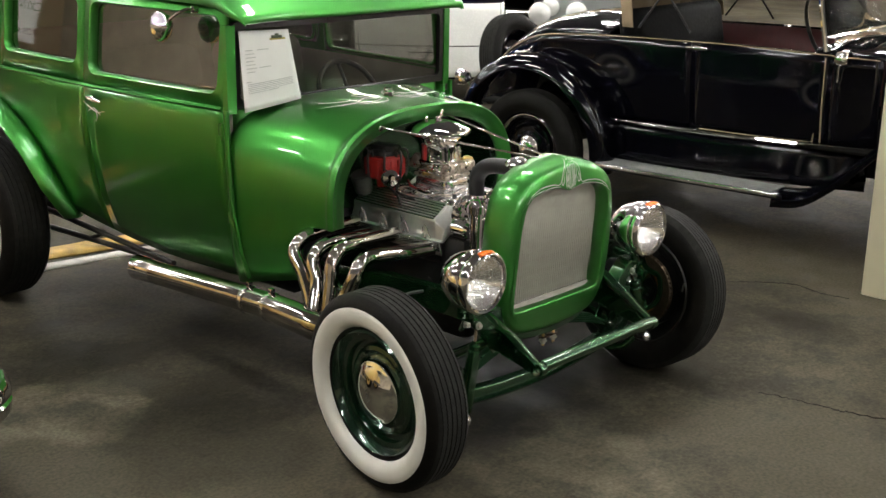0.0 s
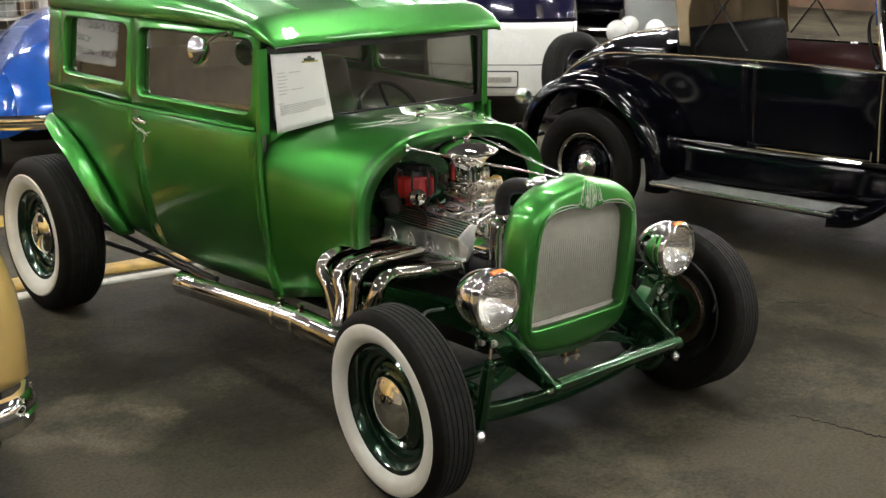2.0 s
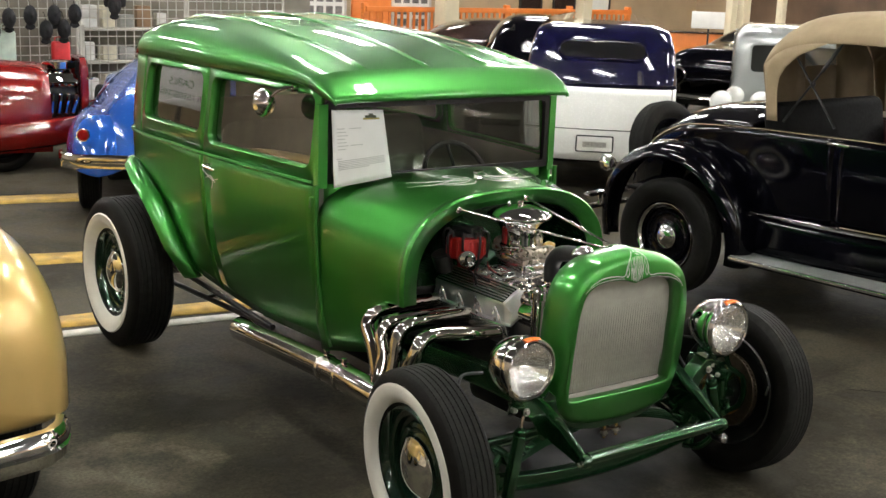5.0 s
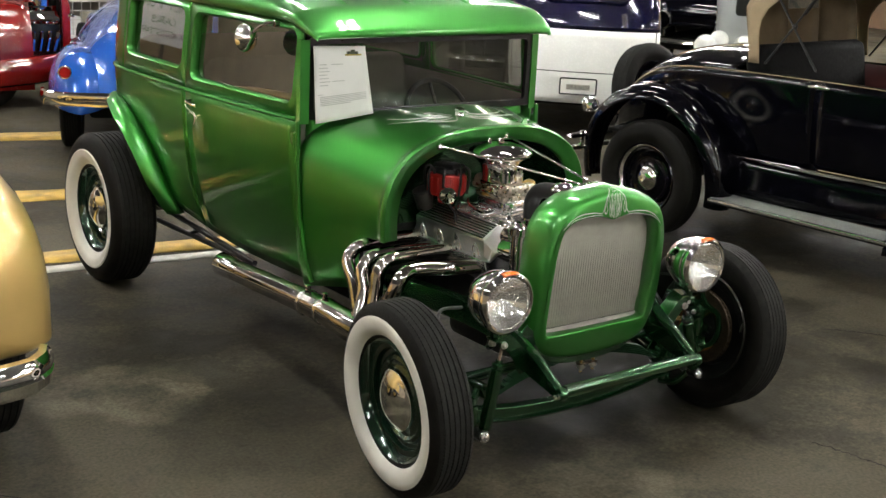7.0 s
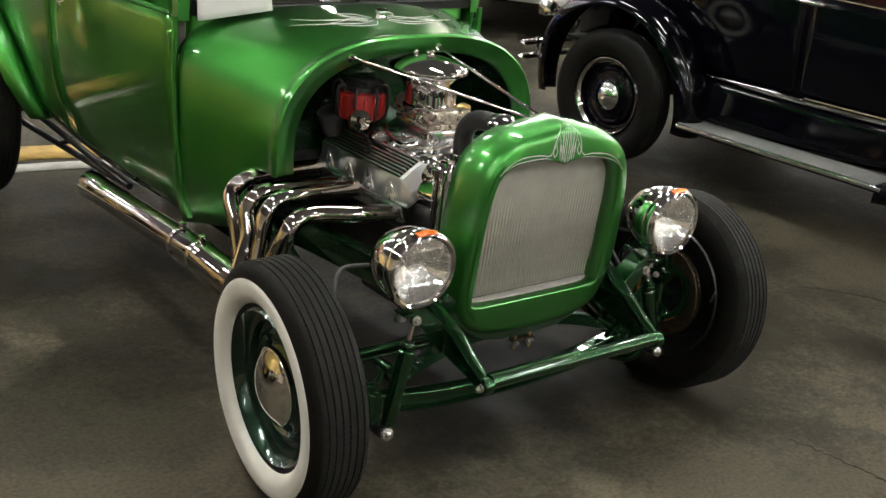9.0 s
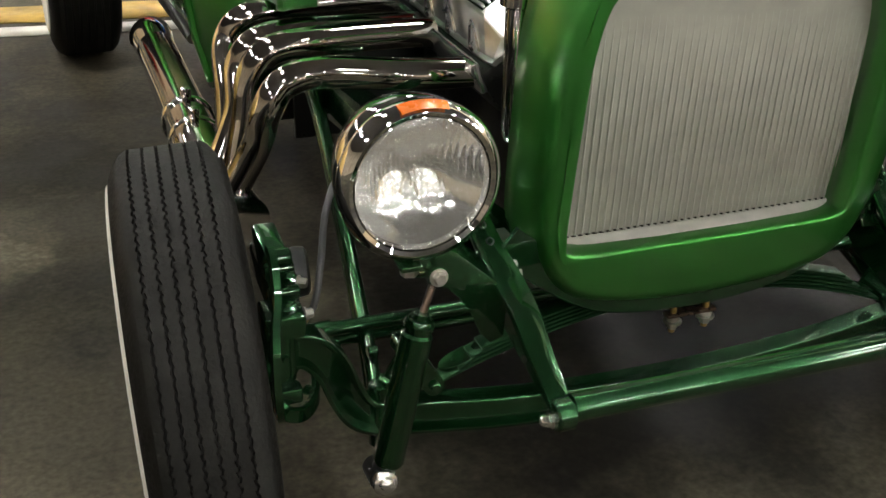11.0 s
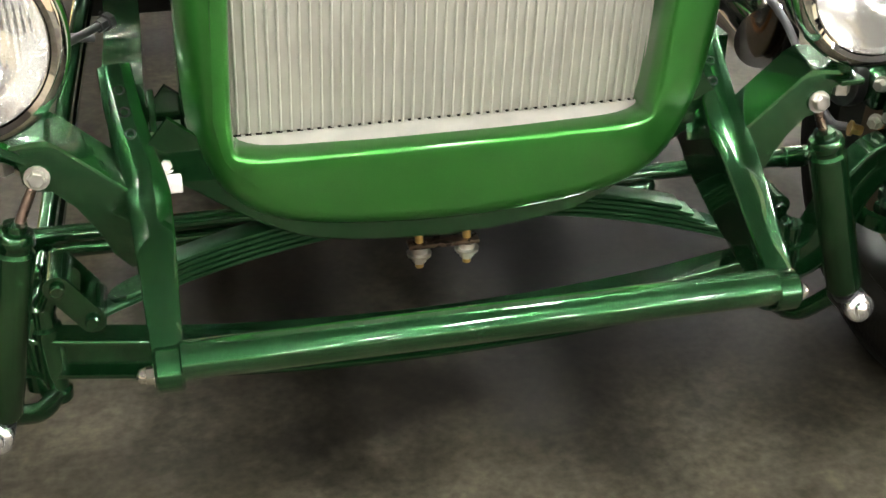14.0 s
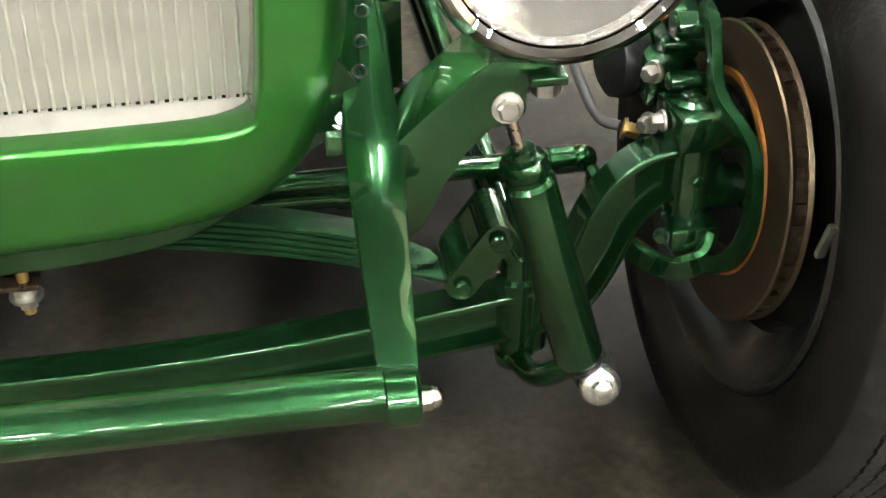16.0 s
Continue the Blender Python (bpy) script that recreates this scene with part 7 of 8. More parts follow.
def red_body(y, th):
    w = smooth_lerp(y, [-0.26, 0.8, 1.5, 2.3, 2.6], [0.50, 0.56, 0.60, 0.52, 0.25])
    zt = smooth_lerp(y, [-0.26, 0.8, 1.5, 2.3, 2.6], [0.92, 1.0, 1.02, 0.95, 0.7])
    c, q = math.cos(th), math.sin(th)
    return (w * math.copysign(abs(c) ** 0.6, c), y, 0.18 + (zt - 0.18) * abs(q) ** 0.6)


bm = Bm()
grid(bm, red_body, span(-0.26, 2.6, 28), span(0, math.pi, 24))
thick(part("body", bm, RED, REDROD, "glossy red body", angle=60), 0.01)
bm = Bm()
loops(bm, [[(x, y, z) for x, z in rrect(0.50 * k, 0.58 * k, 0.10, 6, 0, 0.70)] for y, k in ((-0.55, 0.9), (-0.56, 1.0), (-0.61, 1.0), (-0.63, 0.92), (-0.62, 0.80))])
thick(part("radiator_shell", bm, RED, REDROD, "glossy red radiator shell", angle=50), 0.006)
bm = Bm()
box(bm, (0.40, 0.02, 0.46), (0, -0.59, 0.70))
part("radiator_core", bm, CAVITY, REDROD)
bm = Bm()
box(bm, (0.40, 0.30, 0.44), (0, -0.40, 0.60), bevel=0.05)
part("engine_block", bm, BLACKIRON, REDROD, "black engine block")
for s in (-1, 1):
    bm = Bm()
    box(bm, (0.12, 0.28, 0.08), (s * 0.20, -0.40, 0.78), (0, s * 40, 0), 0.02)
    part("valve_cover", bm, CHROME, REDROD, "chrome valve cover")
    for k in range(4):
        bm = Bm()
        tube(bm, spline([(s * 0.20, -0.30 - 0.07 * k, 0.66), (s * 0.29, -0.30 - 0.07 * k, 0.64), (s * 0.33, -0.28 - 0.06 * k, 0.50)], 5), 0.022, 8)
        part("exhaust_pipe", bm, CHROME, REDROD, "chrome exhaust pipe")
    w = wheel(REDROD, 0.32, 0.17, 0.2, 0, 0, s, wheelmat=BLACKIRON, whitewall=False)
    w.matrix_basis = pose(s * 0.36, 0.16, 0.32)
    w = wheel(REDROD, 0.37, 0.22, 0.2, 0, 0, s, wheelmat=BLACKIRON, whitewall=False)
    w.matrix_basis = pose(s * 0.40, 2.1, 0.37)
    bm = Bm()
    lathe(bm, [(0.0, 0.0), (0, 0.075), (-0.03, 0.08), (-0.10, 0.04), (-0.11, 0)], (s * 0.36, -0.70, 0.56), (0, -1, 0), 20)
    cyl(bm, (s * 0.36, -0.64, 0.52), (s * 0.28, -0.58, 0.44), 0.012)
    part("headlight", bm, CHROME, REDROD, "chrome headlight")
bm = Bm()
lathe(bm, [(0.78, 0.10), (0.86, 0.10), (0.88, 0.15), (0.94, 0.15), (0.95, 0.06)], (0, -0.40, 0), (0, 0, 1), 24, True)
part("air_cleaner", bm, CHROME, REDROD, "round chrome air cleaner")
for s in (-1, 1):
    bm = Bm()
    grid(bm, lambda y, v: (s * (lerp(y, [-0.62, -0.3, 0.35], [0.30, 0.50, 0.56]) + 0.05 * math.sin(math.pi * v)), y, lerp(y, [-0.62, 0.35], [0.26, 0.18]) + 0.24 * v), span(-0.62, 0.35, 12), span(0, 1, 8))
    thick(part("apron", bm, RED, REDROD, "glossy red side apron"), 0.012)
bm = Bm()
box(bm, (0.7, 3.2, 0.09), (0, 0.95, 0.42), bevel=0.02)
cyl(bm, (-0.7, -0.40, 0.32), (0.7, -0.40, 0.32), 0.025)
cyl(bm, (-0.7, 2.1, 0.37), (0.7, 2.1, 0.37), 0.04)
part("chassis", bm, RED, REDROD, "red chassis")

# ---- shop wall: wire racks with caps, shelf goods ----
WIRE = shader("white_wire", (0.50, 0.48, 0.42), 0.4, scale=20, vary=0.05)
BLACKCLOTH = shader("black_cap_cloth", (0.012, 0.012, 0.013), 0.85, scale=20, vary=0.2)


def wire_rack(m):
    t = thing("wire_rack", "white wire grid display panel on a stand", "display rack", "wire racks on the shop wall", m)
    bm = Bm()
    for k in range(13):
        tube(bm, [(-0.6 + 0.1 * k, 0, 0.06), (-0.6 + 0.1 * k, 0, 2.3)], 0.005, 5)
    for k in range(24):
        tube(bm, [(-0.6, 0.006, 0.06 + 0.0974 * k), (0.6, 0.006, 0.06 + 0.0974 * k)], 0.005, 5)
    tagged(part("wire_grid", bm, WIRE, t, "fine white wire grid"), kind="stuff")
    for x in (-0.61, 0.61):
        bm = Bm()
        cyl(bm, (x, 0, 0), (x, 0, 2.32), 0.016, seg=8)
        part("post", bm, WIRE, t)
        bm = Bm()
        box(bm, (0.04, 0.5, 0.03), (x, 0, 0.015), bevel=0.006)
        part("foot", bm, WIRE, t)
    return t


rk = wire_rack(pose(1.10, 10.0, 0, 0, 0, 0))
copy_thing(rk, pose(-0.15, 10.0, 0, 0, 0, 0))
copy_thing(rk, pose(2.36, 10.02, 0, 0, 0, 0))
copy_thing(rk, pose(3.62, 10.04, 0, 0, 0, 0))
# partition behind the racks
bm = Bm()
box(bm, (6.4, 0.08, 2.5), (1.7, 10.6, 1.25), bevel=0.005)
solo("wall_partition", bm, shader("dull_grey_partition", (0.20, 0.18, 0.14), 0.7, scale=2.5, vary=0.35), "dull grey shop partition wall", "wall", kind="structure")


def cap(m):
    bm = Bm()
    lathe(bm, [(0.0, 0.085), (0.03, 0.088), (0.08, 0.075), (0.11, 0.045), (0.12, 0.0)], (0, 0, 0), (0, -1, 0), 20)
    grid(bm, lambda a, r: (r * math.sin(a), -0.01, -r * math.cos(a) - 0.0), span(-0.6, 0.6, 8), (0.07, 0.10, 0.125))
    for k in range(1):
        tube(bm, [(0, -0.02, 0.08), (0, 0.04, 0.14), (0, 0.09, 0.15)], 0.004, 5)
    ob = solo("cap", bm, BLACKCLOTH, "black cloth cap hung on a rack hook", "cap", "caps on the rack")
    thick(ob, 0.003)
    ob.matrix_basis = m
    return ob




for x, z in ((0.96, 1.23), (1.18, 1.26), (1.34, 1.11), (1.53, 1.12), (1.65, 1.28), (1.43, 1.27), (2.09, 1.37), (0.70, 1.25), (0.80, 1.10)):
    cap(pose(x, 9.90, z) @ Matrix.Diagonal((0.78, 0.8, 1.2, 1)))

# ---- far hall: more cars, railing, boards, sign ----
def far_car(name, label, m, mat, ys, tops, ws, z0=0.40, fenders=True, glass=None, lamps=True, lampmat=None, wheelmat=None):
    """A closed car: ys run from nose to tail with roofline and half-width."""
    t = thing(name, label, "car", m=m)

    def pt(y, th):
        w, zt = smooth_lerp(y, ys, ws), smooth_lerp(y, ys, tops)
        c, q = math.cos(th), math.sin(th)
        zb = z0 + (zt - z0) * abs(q) ** 0.55
        tuck_in = lerp(zb, [0.95, 1.5], [1.0, 0.78])
        return (w * tuck_in * math.copysign(abs(c) ** 0.5, c), y, zb)
    bm = Bm()
    grid(bm, pt, span(ys[0], ys[-1], 40), span(0, math.pi, 30))
    thick(part("body", bm, mat, t, angle=60), 0.01)
    for s in (-1, 1):
        for yc in (ys[0] + 0.75, ys[-1] - 0.85):
            if fenders:
                bm = Bm()

                def fen(u, th):
                    k = math.sqrt(max(0, 1 - abs(u) ** 2.4))
                    c, q = math.cos(th), math.sin(th)
                    return (s * (0.66 + 0.17 * k * math.copysign(abs(c) ** 0.8, c)), yc + 0.66 * u, 0.40 + (0.42 * k * q ** 0.8 if q > 0 else 0.04 * k * q))
                grid(bm, fen, [math.sin(math.pi / 2 * u) for u in span(-1, 1, 18)], span(0, 2 * math.pi, 20)[:-1], False, True)
                part("fender", bm, mat, t, angle=60)
            w = wheel(t, 0.33, 0.17, 0.2, 0, 0, s, wheelmat=wheelmat or BLACKIRON, whitewall=False)
            w.matrix_basis = pose(s * 0.70, yc, 0.33)
        if glass:
            for y0, y1 in glass:
                bm = Bm()
                zc = (smooth_lerp((y0 + y1) / 2, ys, tops) + 0.97) / 2 - 0.02
                hh = smooth_lerp((y0 + y1) / 2, ys, tops) - 0.97 - 0.12
                o = rrect(y1 - y0, max(hh, 0.1), 0.05, 5, (y0 + y1) / 2, zc)
                bm.faces.new([bm.verts.new((s * (smooth_lerp(y, ys, ws) * lerp(z, [0.95, 1.5], [1.0, 0.78]) * max(0.05, 1 - (max(0.0, z - z0) / max(0.2, smooth_lerp(y, ys, tops) - z0)) ** 3.6) ** 0.27 + 0.012), y, z)) for y, z in o])
                thick(part("side_window", bm, TINT, t, "smoked side window"), 0.004, 1)
        if lamps:
            bm = Bm()
            lathe(bm, [(0.0, 0.0), (0, 0.105), (-0.03, 0.120), (-0.10, 0.10), (-0.16, 0.05), (-0.17, 0)], (s * 0.42, ys[0] - 0.02, 0.66), (0, -1, 0), 24)
            cyl(bm, (s * 0.42, ys[0] + 0.06, 0.60), (s * 0.42, ys[0] + 0.10, 0.45), 0.02)
            part("headlight", bm, lampmat or CHROME, t, "round headlight")
    bm = Bm()
    tube(bm, spline([(-0.78, ys[0] + 0.1, 0.42), (-0.6, ys[0] - 0.12, 0.42), (0, ys[0] - 0.2, 0.42), (0.6, ys[0] - 0.12, 0.42), (0.78, ys[0] + 0.1, 0.42)], 5), 0.04, 8, squash=0.5)
    part("bumper", bm, CHROME, t, "chrome front bumper")
    bm = Bm()
    box(bm, (1.2, ys[-1] - ys[0] - 0.3, 0.16), (0, (ys[0] + ys[-1]) / 2, 0.36), bevel=0.03)
    part("chassis", bm, CAVITY, t)
    return t


SILVERCAR = shader("silver_grey_car_paint", (0.30, 0.315, 0.305), 0.3, 0.3, 1.0, 0.03, 5, 0.06, rough_vary=0.01)
BROWNCAR = shader("dark_brown_car_paint", (0.022, 0.010, 0.007), 0.2, 0.1, 1.0, 0.03, 5, 0.1)
MILKGLASS = shader("pale_lamp_glass", (0.85, 0.86, 0.82), 0.12, 0.0, 1.0, 0.02, 20, 0.03)
silver = thing("silver_sedan", "silver grey upright vintage sedan with pale round lamps", "car", m=pose(7.30, 4.90, 0, 0, 0, -50))
bm = Bm()
loops(bm, [[(x * k, y, z) for x, z in rrect(1.26, zt - 0.40, 0.16, 6, 0, (zt + 0.40) / 2)] for y, k, zt in ((-0.03, 0.86, 1.22), (0.0, 0.94, 1.30), (0.06, 0.985, 1.36), (0.18, 1.0, 1.41), (1.2, 1.0, 1.44), (2.3, 1.0, 1.41), (2.42, 0.97, 1.34), (2.46, 0.9, 1.05), (3.6, 0.62, 0.95), (3.64, 0.55, 0.85))], True, True, True)
part("body", bm, SILVERCAR, silver, "silver grey upright body", angle=50)
for s in (-1, 1):
    for y0, y1 in ((0.22, 0.92), (1.06, 1.72), (1.84, 2.26)):
        bm = Bm()
        o = rrect(y1 - y0, 0.30, 0.04, 5, (y0 + y1) / 2, 1.18)
        loops(bm, [[(s * xx, y, z) for y, z in [((q[0] - (y0 + y1) / 2) * k + (y0 + y1) / 2, (q[1] - 1.18) * k + 1.18) for q in o]] for xx, k in ((0.628, 1.0), (0.642, 1.0), (0.642, 0.9), (0.634, 0.9))])
        win = part("window", bm, SILVERCAR, silver, "silver window surround")
        bm = Bm()
        bm.faces.new([bm.verts.new((s * 0.6345, (q[0] - (y0 + y1) / 2) * 0.92 + (y0 + y1) / 2, (q[1] - 1.18) * 0.92 + 1.18)) for q in o])
        part("pane", bm, TINT, win, "smoked side window")
    bm = Bm()
    o = rrect(0.44, 0.30, 0.05, 5, s * 0.25, 1.12)
    cx = s * 0.25
    loops(bm, [[((x - cx) * k + cx, yy, (z - 1.12) * k + 1.12) for x, z in o] for yy, k in ((0.0, 1.0), (-0.040, 1.0), (-0.040, 0.9), (-0.032, 0.9))])
    win = part("window", bm, SILVERCAR, silver, "silver end window surround")
    bm = Bm()
    bm.faces.new([bm.verts.new(((x - cx) * 0.92 + cx, -0.033, (z - 1.12) * 0.92 + 1.12)) for x, z in o])
    part("pane", bm, TINT, win, "smoked end window")
    for z in (0.98, 0.90):
        bm = Bm()
        tube(bm, [(s * 0.632, y, z) for y in span(0.02, 2.4, 12)], 0.008, 6)
        part("belt_moulding", bm, SILVERCAR, silver)
    for y in (0.55, 2.95):
        w = wheel(silver, 0.34, 0.15, 0.21, 0, 0, s, grooves=5, wheelmat=SILVERCAR, whitewall=False)
        w.matrix_basis = pose(s * 0.60, y, 0.34)
for x, y, z, r in ((-0.7, -0.565, 0.71, 0.115), (-0.579, -0.039, 0.73, 0.10), (-0.319, -0.352, 0.71, 0.11)):
    bm = Bm()
    lathe(bm, [(0.085, 0.0), (0.075, 0.5 * r), (0.04, 0.88 * r), (0.0, r), (-0.03, 0.98 * r), (-0.10, 0.75 * r), (-0.16, 0.3 * r), (-0.17, 0)], (x, y, z), (0.25, -1, 0.1), 24)
    cyl(bm, (x, y + 0.08, z - 0.06), (x, y + 0.10, 0.45), 0.02)
    cyl(bm, (x, y + 0.10, 0.45), (0, 0.35, 0.45), 0.025)
    part("headlight", bm, MILKGLASS, silver, "pale round headlight")
far_car("black_sports_coupe", "low glossy black fastback coupe", pose(8.99, 7.56, 0, 0, 0, -69), BLACKCAR, [0.0, 0.12, 0.5, 1.3, 1.9, 2.4, 3.2, 3.9, 4.1], [0.60, 0.95, 1.02, 1.06, 1.20, 1.27, 1.22, 0.95, 0.7],
        [0.50, 0.66, 0.74, 0.78, 0.78, 0.78, 0.78, 0.70, 0.5], z0=0.3, glass=((1.75, 2.7),), lampmat=CHROME, fenders=False)
far_car("dark_brown_sedan", "dark brown saloon car parked far off", pose(8.3, 12.6, 0, 0, 0, 60), BROWNCAR, [-3.6, -3.0, -2.2, -1.7, -1.2, -0.4, 0.2, 0.5], [0.75, 0.85, 0.88, 1.10, 1.16, 1.12, 0.88, 0.6],
        [0.55, 0.74, 0.78, 0.76, 0.76, 0.76, 0.72, 0.5], z0=0.3, glass=((-1.75, -0.9),), fenders=False)
far_car("black_sedan", "black rounded sedan parked behind the two-tone sedan", pose(5.44, 6.69, 0, 0, 0, -38), BLACKCAR, [0.0, 0.5, 1.2, 1.45, 1.8, 2.6, 3.4, 3.8], [0.75, 0.88, 0.92, 1.12, 1.34, 1.36, 1.05, 0.7],
        [0.40, 0.52, 0.60, 0.62, 0.62, 0.62, 0.5, 0.3], glass=((1.6, 2.3), (2.4, 2.9)), fenders=False, lamps=False)

ORANGE = shader("orange_paint", (0.72, 0.20, 0.03), 0.5, scale=5, vary=0.1)
CREAMPOST = shader("cream_post_paint", (0.68, 0.60, 0.42), 0.5, scale=3, vary=0.08)
rail = thing("slat_railing", "orange painted slatted wooden railing", "railing", m=pose(8.3, 14.6, 0))
for z in (0.25, 1.18):
    bm = Bm()
    box(bm, (6.2, 0.06, 0.09), (3.1, 0, z), bevel=0.008)
    part("rail", bm, ORANGE, rail)
sm = Bm()
box(sm, (0.045, 0.03, 0.95), (0, 0, 0.71), bevel=0.004, seg=1)
sm = finish(sm, "slat", ORANGE)
for k in range(48):
    o = new("slat", sm)
    o.parent = rail
    o.matrix_basis = pose(0.1 + k * 0.127, 0, 0)
for k in range(5):
    bm = Bm()
    box(bm, (0.10, 0.10, 1.28), (0.02 + k * 1.54, 0.07, 0.64), bevel=0.008)
    part("rail_post", bm, ORANGE, rail)
for x, y, w in ((9.55, 14.0, 0.30), (12.6, 13.9, 0.22), (13.3, 11.0, 0.14), (15.0, 12.2, 0.20), (13.6, 10.2, 0.12)):
    bm = Bm()
    box(bm, (w, w, HC), (x, y, HC / 2), bevel=0.008)
    solo("support_post", bm, CREAMPOST, "cream painted support post", "post", "cream support posts")
# framed pictures on the far wall and a low orange counter
for x, w, z in ((13.9, 0.62, 1.40), (14.85, 0.66, 1.42), (15.85, 0.66, 1.40)):
    t = thing("framed_picture", "dark framed picture hung on the tan wall", "picture", "pictures on the far wall", pose(x, Y1 - 0.03, z))
    bm = Bm()
    loops(bm, [[(a, y, b) for a, b in rrect(q, q * 1.1, 0.01, 2)] for q, y in ((w, 0.02), (w, -0.02), (w - 0.08, -0.02), (w - 0.08, 0.0))])
    part("frame", bm, BLACKIRON, t)
    bm = Bm()
    box(bm, (w - 0.07, 0.01, w * 1.1 - 0.07), (0, 0.005, 0))
    part("print", bm, BROWNCAR if x < 15 else PLATEGREY, t, "faded printed picture")
counter = thing("counter", "low orange painted display counter", "counter", m=pose(16.9, 13.4, 0, 0, 0, -40))
bm = Bm()
box(bm, (3.6, 0.5, 0.80), (0, 0, 0.40), bevel=0.01)
part("body", bm, ORANGE, counter)
bm = Bm()
box(bm, (3.7, 0.58, 0.04), (0, 0, 0.82), bevel=0.008)
part("worktop", bm, BROWNCAR, counter, "dark counter top")
# display boards with rows of small pictures
BOARDWHITE = shader("white_board", (0.78, 0.77, 0.72), 0.5, scale=6, vary=0.05)
PHOTO = shader("small_grey_photo", (0.16, 0.15, 0.14), 0.4, scale=9, vary=0.6)


def photo_board(m):
    t = thing("photo_board", "white standing board with rows of small photographs", "display board", "photo boards", m)
    bm = Bm()
    box(bm, (0.72, 0.04, 1.1), (0, 0, 1.35), bevel=0.006)
    part("panel", bm, BOARDWHITE, t)
    for s in (-1, 1):
        bm = Bm()
        box(bm, (0.05, 0.05, 1.9), (s * 0.38, 0.02, 0.95), bevel=0.005)
        box(bm, (0.05, 0.45, 0.04), (s * 0.38, 0.02, 0.02), bevel=0.005)
        part("leg", bm, ZINC, t)
    for i in range(4):
        for j in range(5):
            bm = Bm()
            box(bm, (0.12, 0.008, 0.13), (-0.255 + 0.17 * i, -0.023, 0.93 + 0.2 * j))
            part("photo", bm, PHOTO, t)
    return t


pb = photo_board(pose(9.62, 15.2, 0, 0, 0, -12))
copy_thing(pb, pose(7.9, 15.3, 0, 0, 0, -12))
copy_thing(pb, pose(4.9, 15.3, 0, 0, 0, -12))
bm = Bm()
box(bm, (0.75, 0.05, 1.5), (0, 0, 0.75), bevel=0.01)
ob = solo("display_screen", bm, ORANGE, "orange painted standing display screen", "screen")
ob.matrix_basis = pose(8.82, 15.25, 0, 0, 0, -10)
for x, y, z, w, h in ((14.0, 12.1, 1.16, 0.62, 0.30),):
    t = thing("notice_board", "pale grey notice board on a thin stand", "sign", m=pose(x, y, 0, 0, 0, -45))
    bm = Bm()
    box(bm, (w, 0.03, h), (0, 0, z), bevel=0.004)
    part("panel", bm, BOARDWHITE, t)
    bm = Bm()
    cyl(bm, (0, 0.02, 0), (0, 0.02, z - h / 2), 0.018)
    cyl(bm, (0, 0.02, 0), (0, 0.02, 0.02), 0.16)
    part("stand", bm, BLACKIRON, t)
# dark lower band and orange crates along the far wall
bm = Bm()
box(bm, (0.05, 9.0, 1.9), (X1 - 0.03, 11.5, 0.95))
solo("trim_dark", bm, shader("dark_brown_wainscot", (0.10, 0.06, 0.035), 0.6, scale=1.2, vary=0.4), "dark brown boarded wainscot", "wainscot", kind="structure")
# goods by the racks
BAGRED = shader("red_plastic_bag", (0.55, 0.03, 0.03), 0.35, scale=12, vary=0.2)
BAGPALE = shader("pale_green_cloth", (0.50, 0.60, 0.50), 0.7, scale=12, vary=0.15)
for x, z, w, h, mt, lb in ((1.51, 0.88, 0.20, 0.22, BAGRED, "small red bag hung on the wire rack"), (0.95, 0.92, 0.18, 0.36, BAGPALE, "pale green cloth hung on the wire rack"), (2.12, 1.55, 0.24, 0.40, BLACKCLOTH, "black bag hung high on the wire rack")):
    bm = Bm()
    box(bm, (w, 0.07, h), (0, 0, 0), bevel=0.03, seg=3)
    tube(bm, spline([(-w * 0.3, 0, h * 0.48), (-w * 0.2, 0.04, h * 0.66), (w * 0.2, 0.04, h * 0.66), (w * 0.3, 0, h * 0.48)], 5), 0.006, 6)
    ob = solo("bag", bm, mt, lb, "bag")
    ob.matrix_basis = pose(x, 9.95, z)
bm = Bm()
for z in (0.35, 0.75, 1.10):
    box(bm, (1.1, 0.34, 0.025), (0, 0.17, z), bevel=0.004)
for x in (-0.53, 0.53):
    box(bm, (0.03, 0.34, 1.15), (x, 0.17, 0.575))
ob = solo("shelf_unit", bm, WIRE, "white metal shelf unit behind the racks", "shelf")
ob.matrix_basis = pose(2.35, 10.12, 0)
rng = random.Random(5)
GOODS = [shader("goods_" + n, c, 0.5, scale=10, vary=0.2) for n, c in (("cream", (0.6, 0.55, 0.42)), ("grey", (0.3, 0.3, 0.28)), ("brown", (0.25, 0.15, 0.08)), ("white", (0.7, 0.7, 0.66)))]
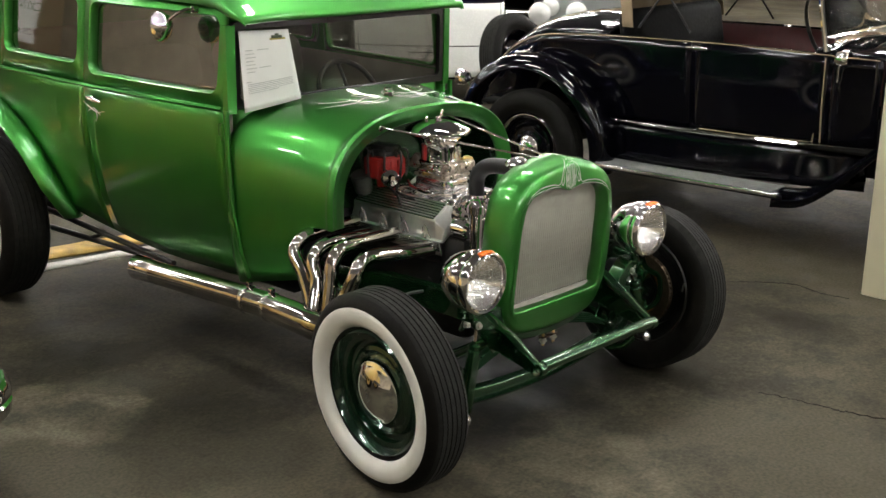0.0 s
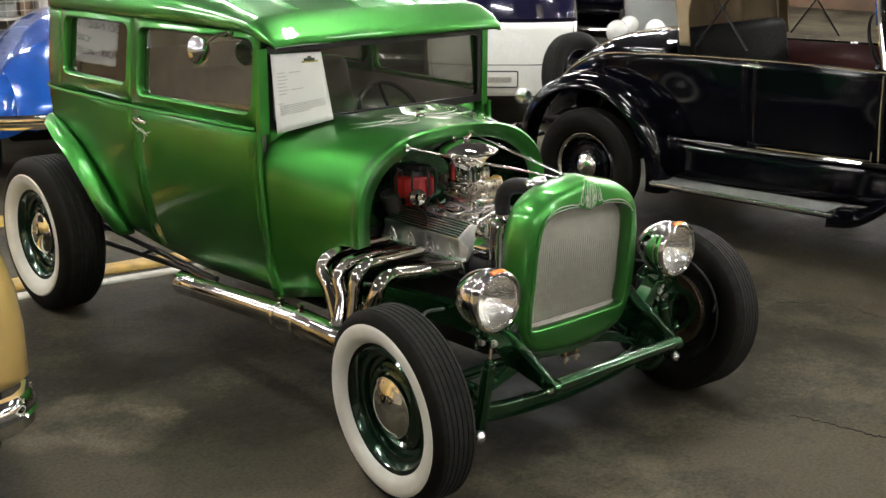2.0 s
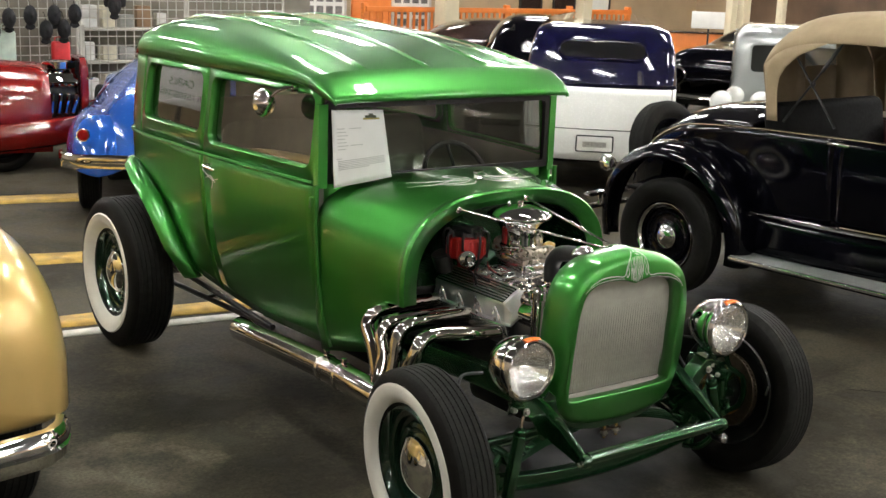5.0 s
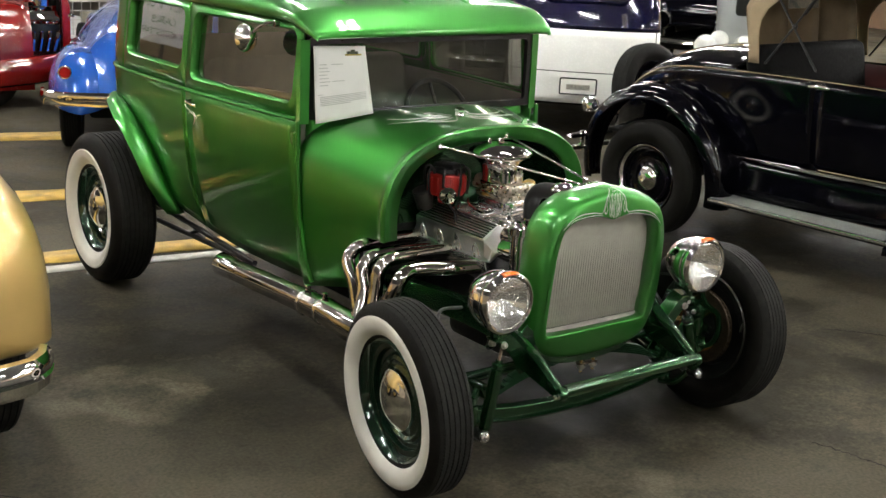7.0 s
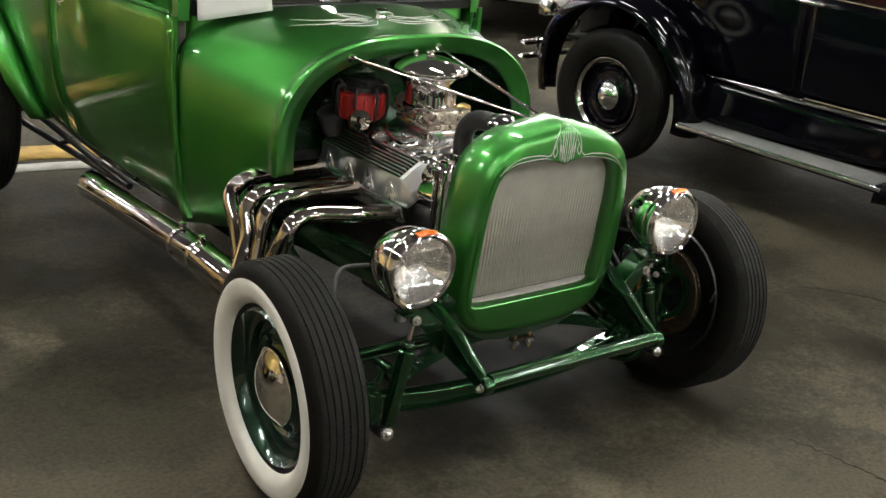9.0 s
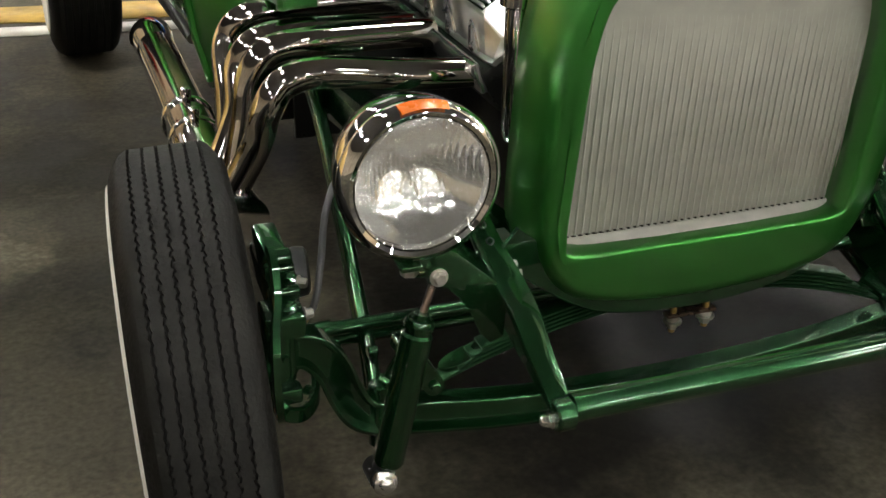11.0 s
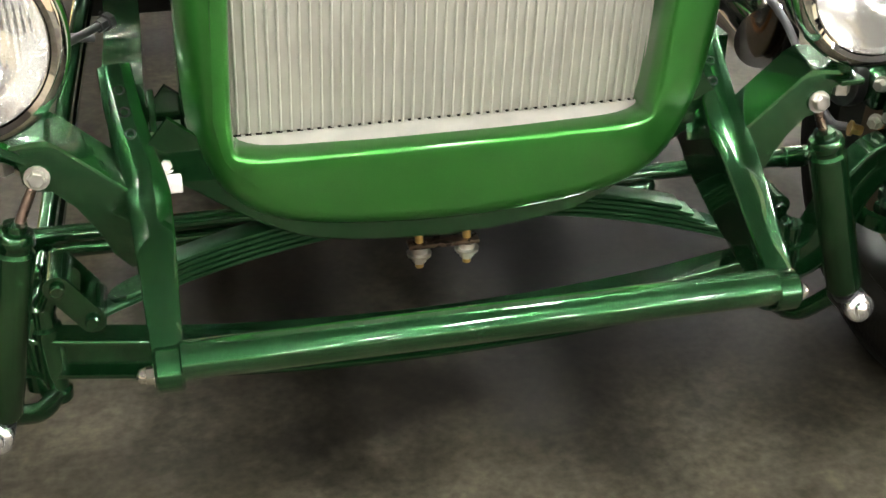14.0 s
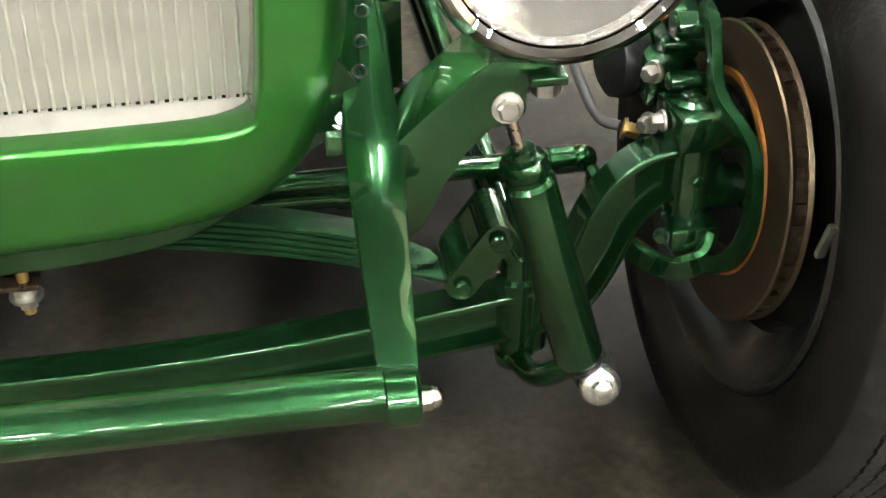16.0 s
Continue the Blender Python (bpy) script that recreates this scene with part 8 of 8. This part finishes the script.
for z in (0.363, 0.763, 1.113):
    for k in range(5):
        bm = Bm()
        h = rng.uniform(0.12, 0.25)
        box(bm, (rng.uniform(0.10, 0.18), 0.16, h), (0, 0, h / 2), bevel=0.01)
        ob = solo("goods_box", bm, GOODS[(k + int(z * 10)) % 4], "small boxed goods on a white shelf", "box", "boxed goods on the shelf")
        ob.matrix_basis = pose(2.35 - 0.42 + k * 0.21, 10.27, z, 0, 0, rng.uniform(-12, 12))

# sign on a stand, mirrored in the hot rod's windows
SIGNRED = shader("dark_red_lettering", (0.05, 0.008, 0.012), 0.5, scale=20, vary=0.1)
SIGN = thing("notice_sign", "white notice sign with dark lettering on a stand", "sign", m=pose(-2.70, 6.62, 0, 0, 0, 24))
bm = Bm()
box(bm, (0.72, 0.03, 0.46), (0, 0, 1.34), bevel=0.005)
part("panel", bm, BOARDWHITE, SIGN)
bm = Bm()
cyl(bm, (0, 0.03, 0), (0, 0.03, 1.54), 0.02)
cyl(bm, (0, 0.03, 0), (0, 0.03, 0.03), 0.2, bevel=0.008)
part("stand", bm, BLACKIRON, SIGN)


def lettering(words, size, m, parent, mat):
    cu = bpy.data.curves.new("lettering", "FONT")
    cu.body, cu.size, cu.align_x, cu.align_y, cu.extrude = words, size, "CENTER", "CENTER", 0.001
    cu.materials.append(mat)
    ob = new("lettering", cu)
    ob.parent = parent
    ob.matrix_basis = m
    return ob


for k, words in enumerate(("DO NOT TOUCH", "CARS", "FOR ASSISTANCE")):
    lettering(words, 0.095, pose(0, -0.0175, 1.47 - 0.125 * k, 90, 0, 0), SIGN, SIGNRED)

# cracks in the concrete
CRACK = shader("dark_crack", (0.018, 0.016, 0.013), 0.8, scale=30, vary=0.2)
for pts in (((0.80, -0.55), (0.837, -0.692), (0.854, -0.80), (0.875, -0.92), (0.95, -1.10)), ((1.98, 0.267), (2.08, 0.16), (2.167, 0.024), (2.14, -0.15), (2.161, -0.277)), ((-1.9, 0.6), (-1.6, 0.2), (-1.65, -0.2), (-1.3, -0.7))):
    bm = Bm()
    line = spline([(x, y, 0.0006) for x, y in pts], 10)
    rng = random.Random(int(pts[0][0] * 100))
    line = [p + Vector((rng.uniform(-0.008, 0.008), rng.uniform(-0.008, 0.008), 0)) for p in line]
    tube(bm, line, [rng.uniform(0.0015, 0.004) for p in line], 6, squash=0.3)
    solo("floor_crack", bm, CRACK, "thin dark crack in the concrete", "crack", kind="structure")
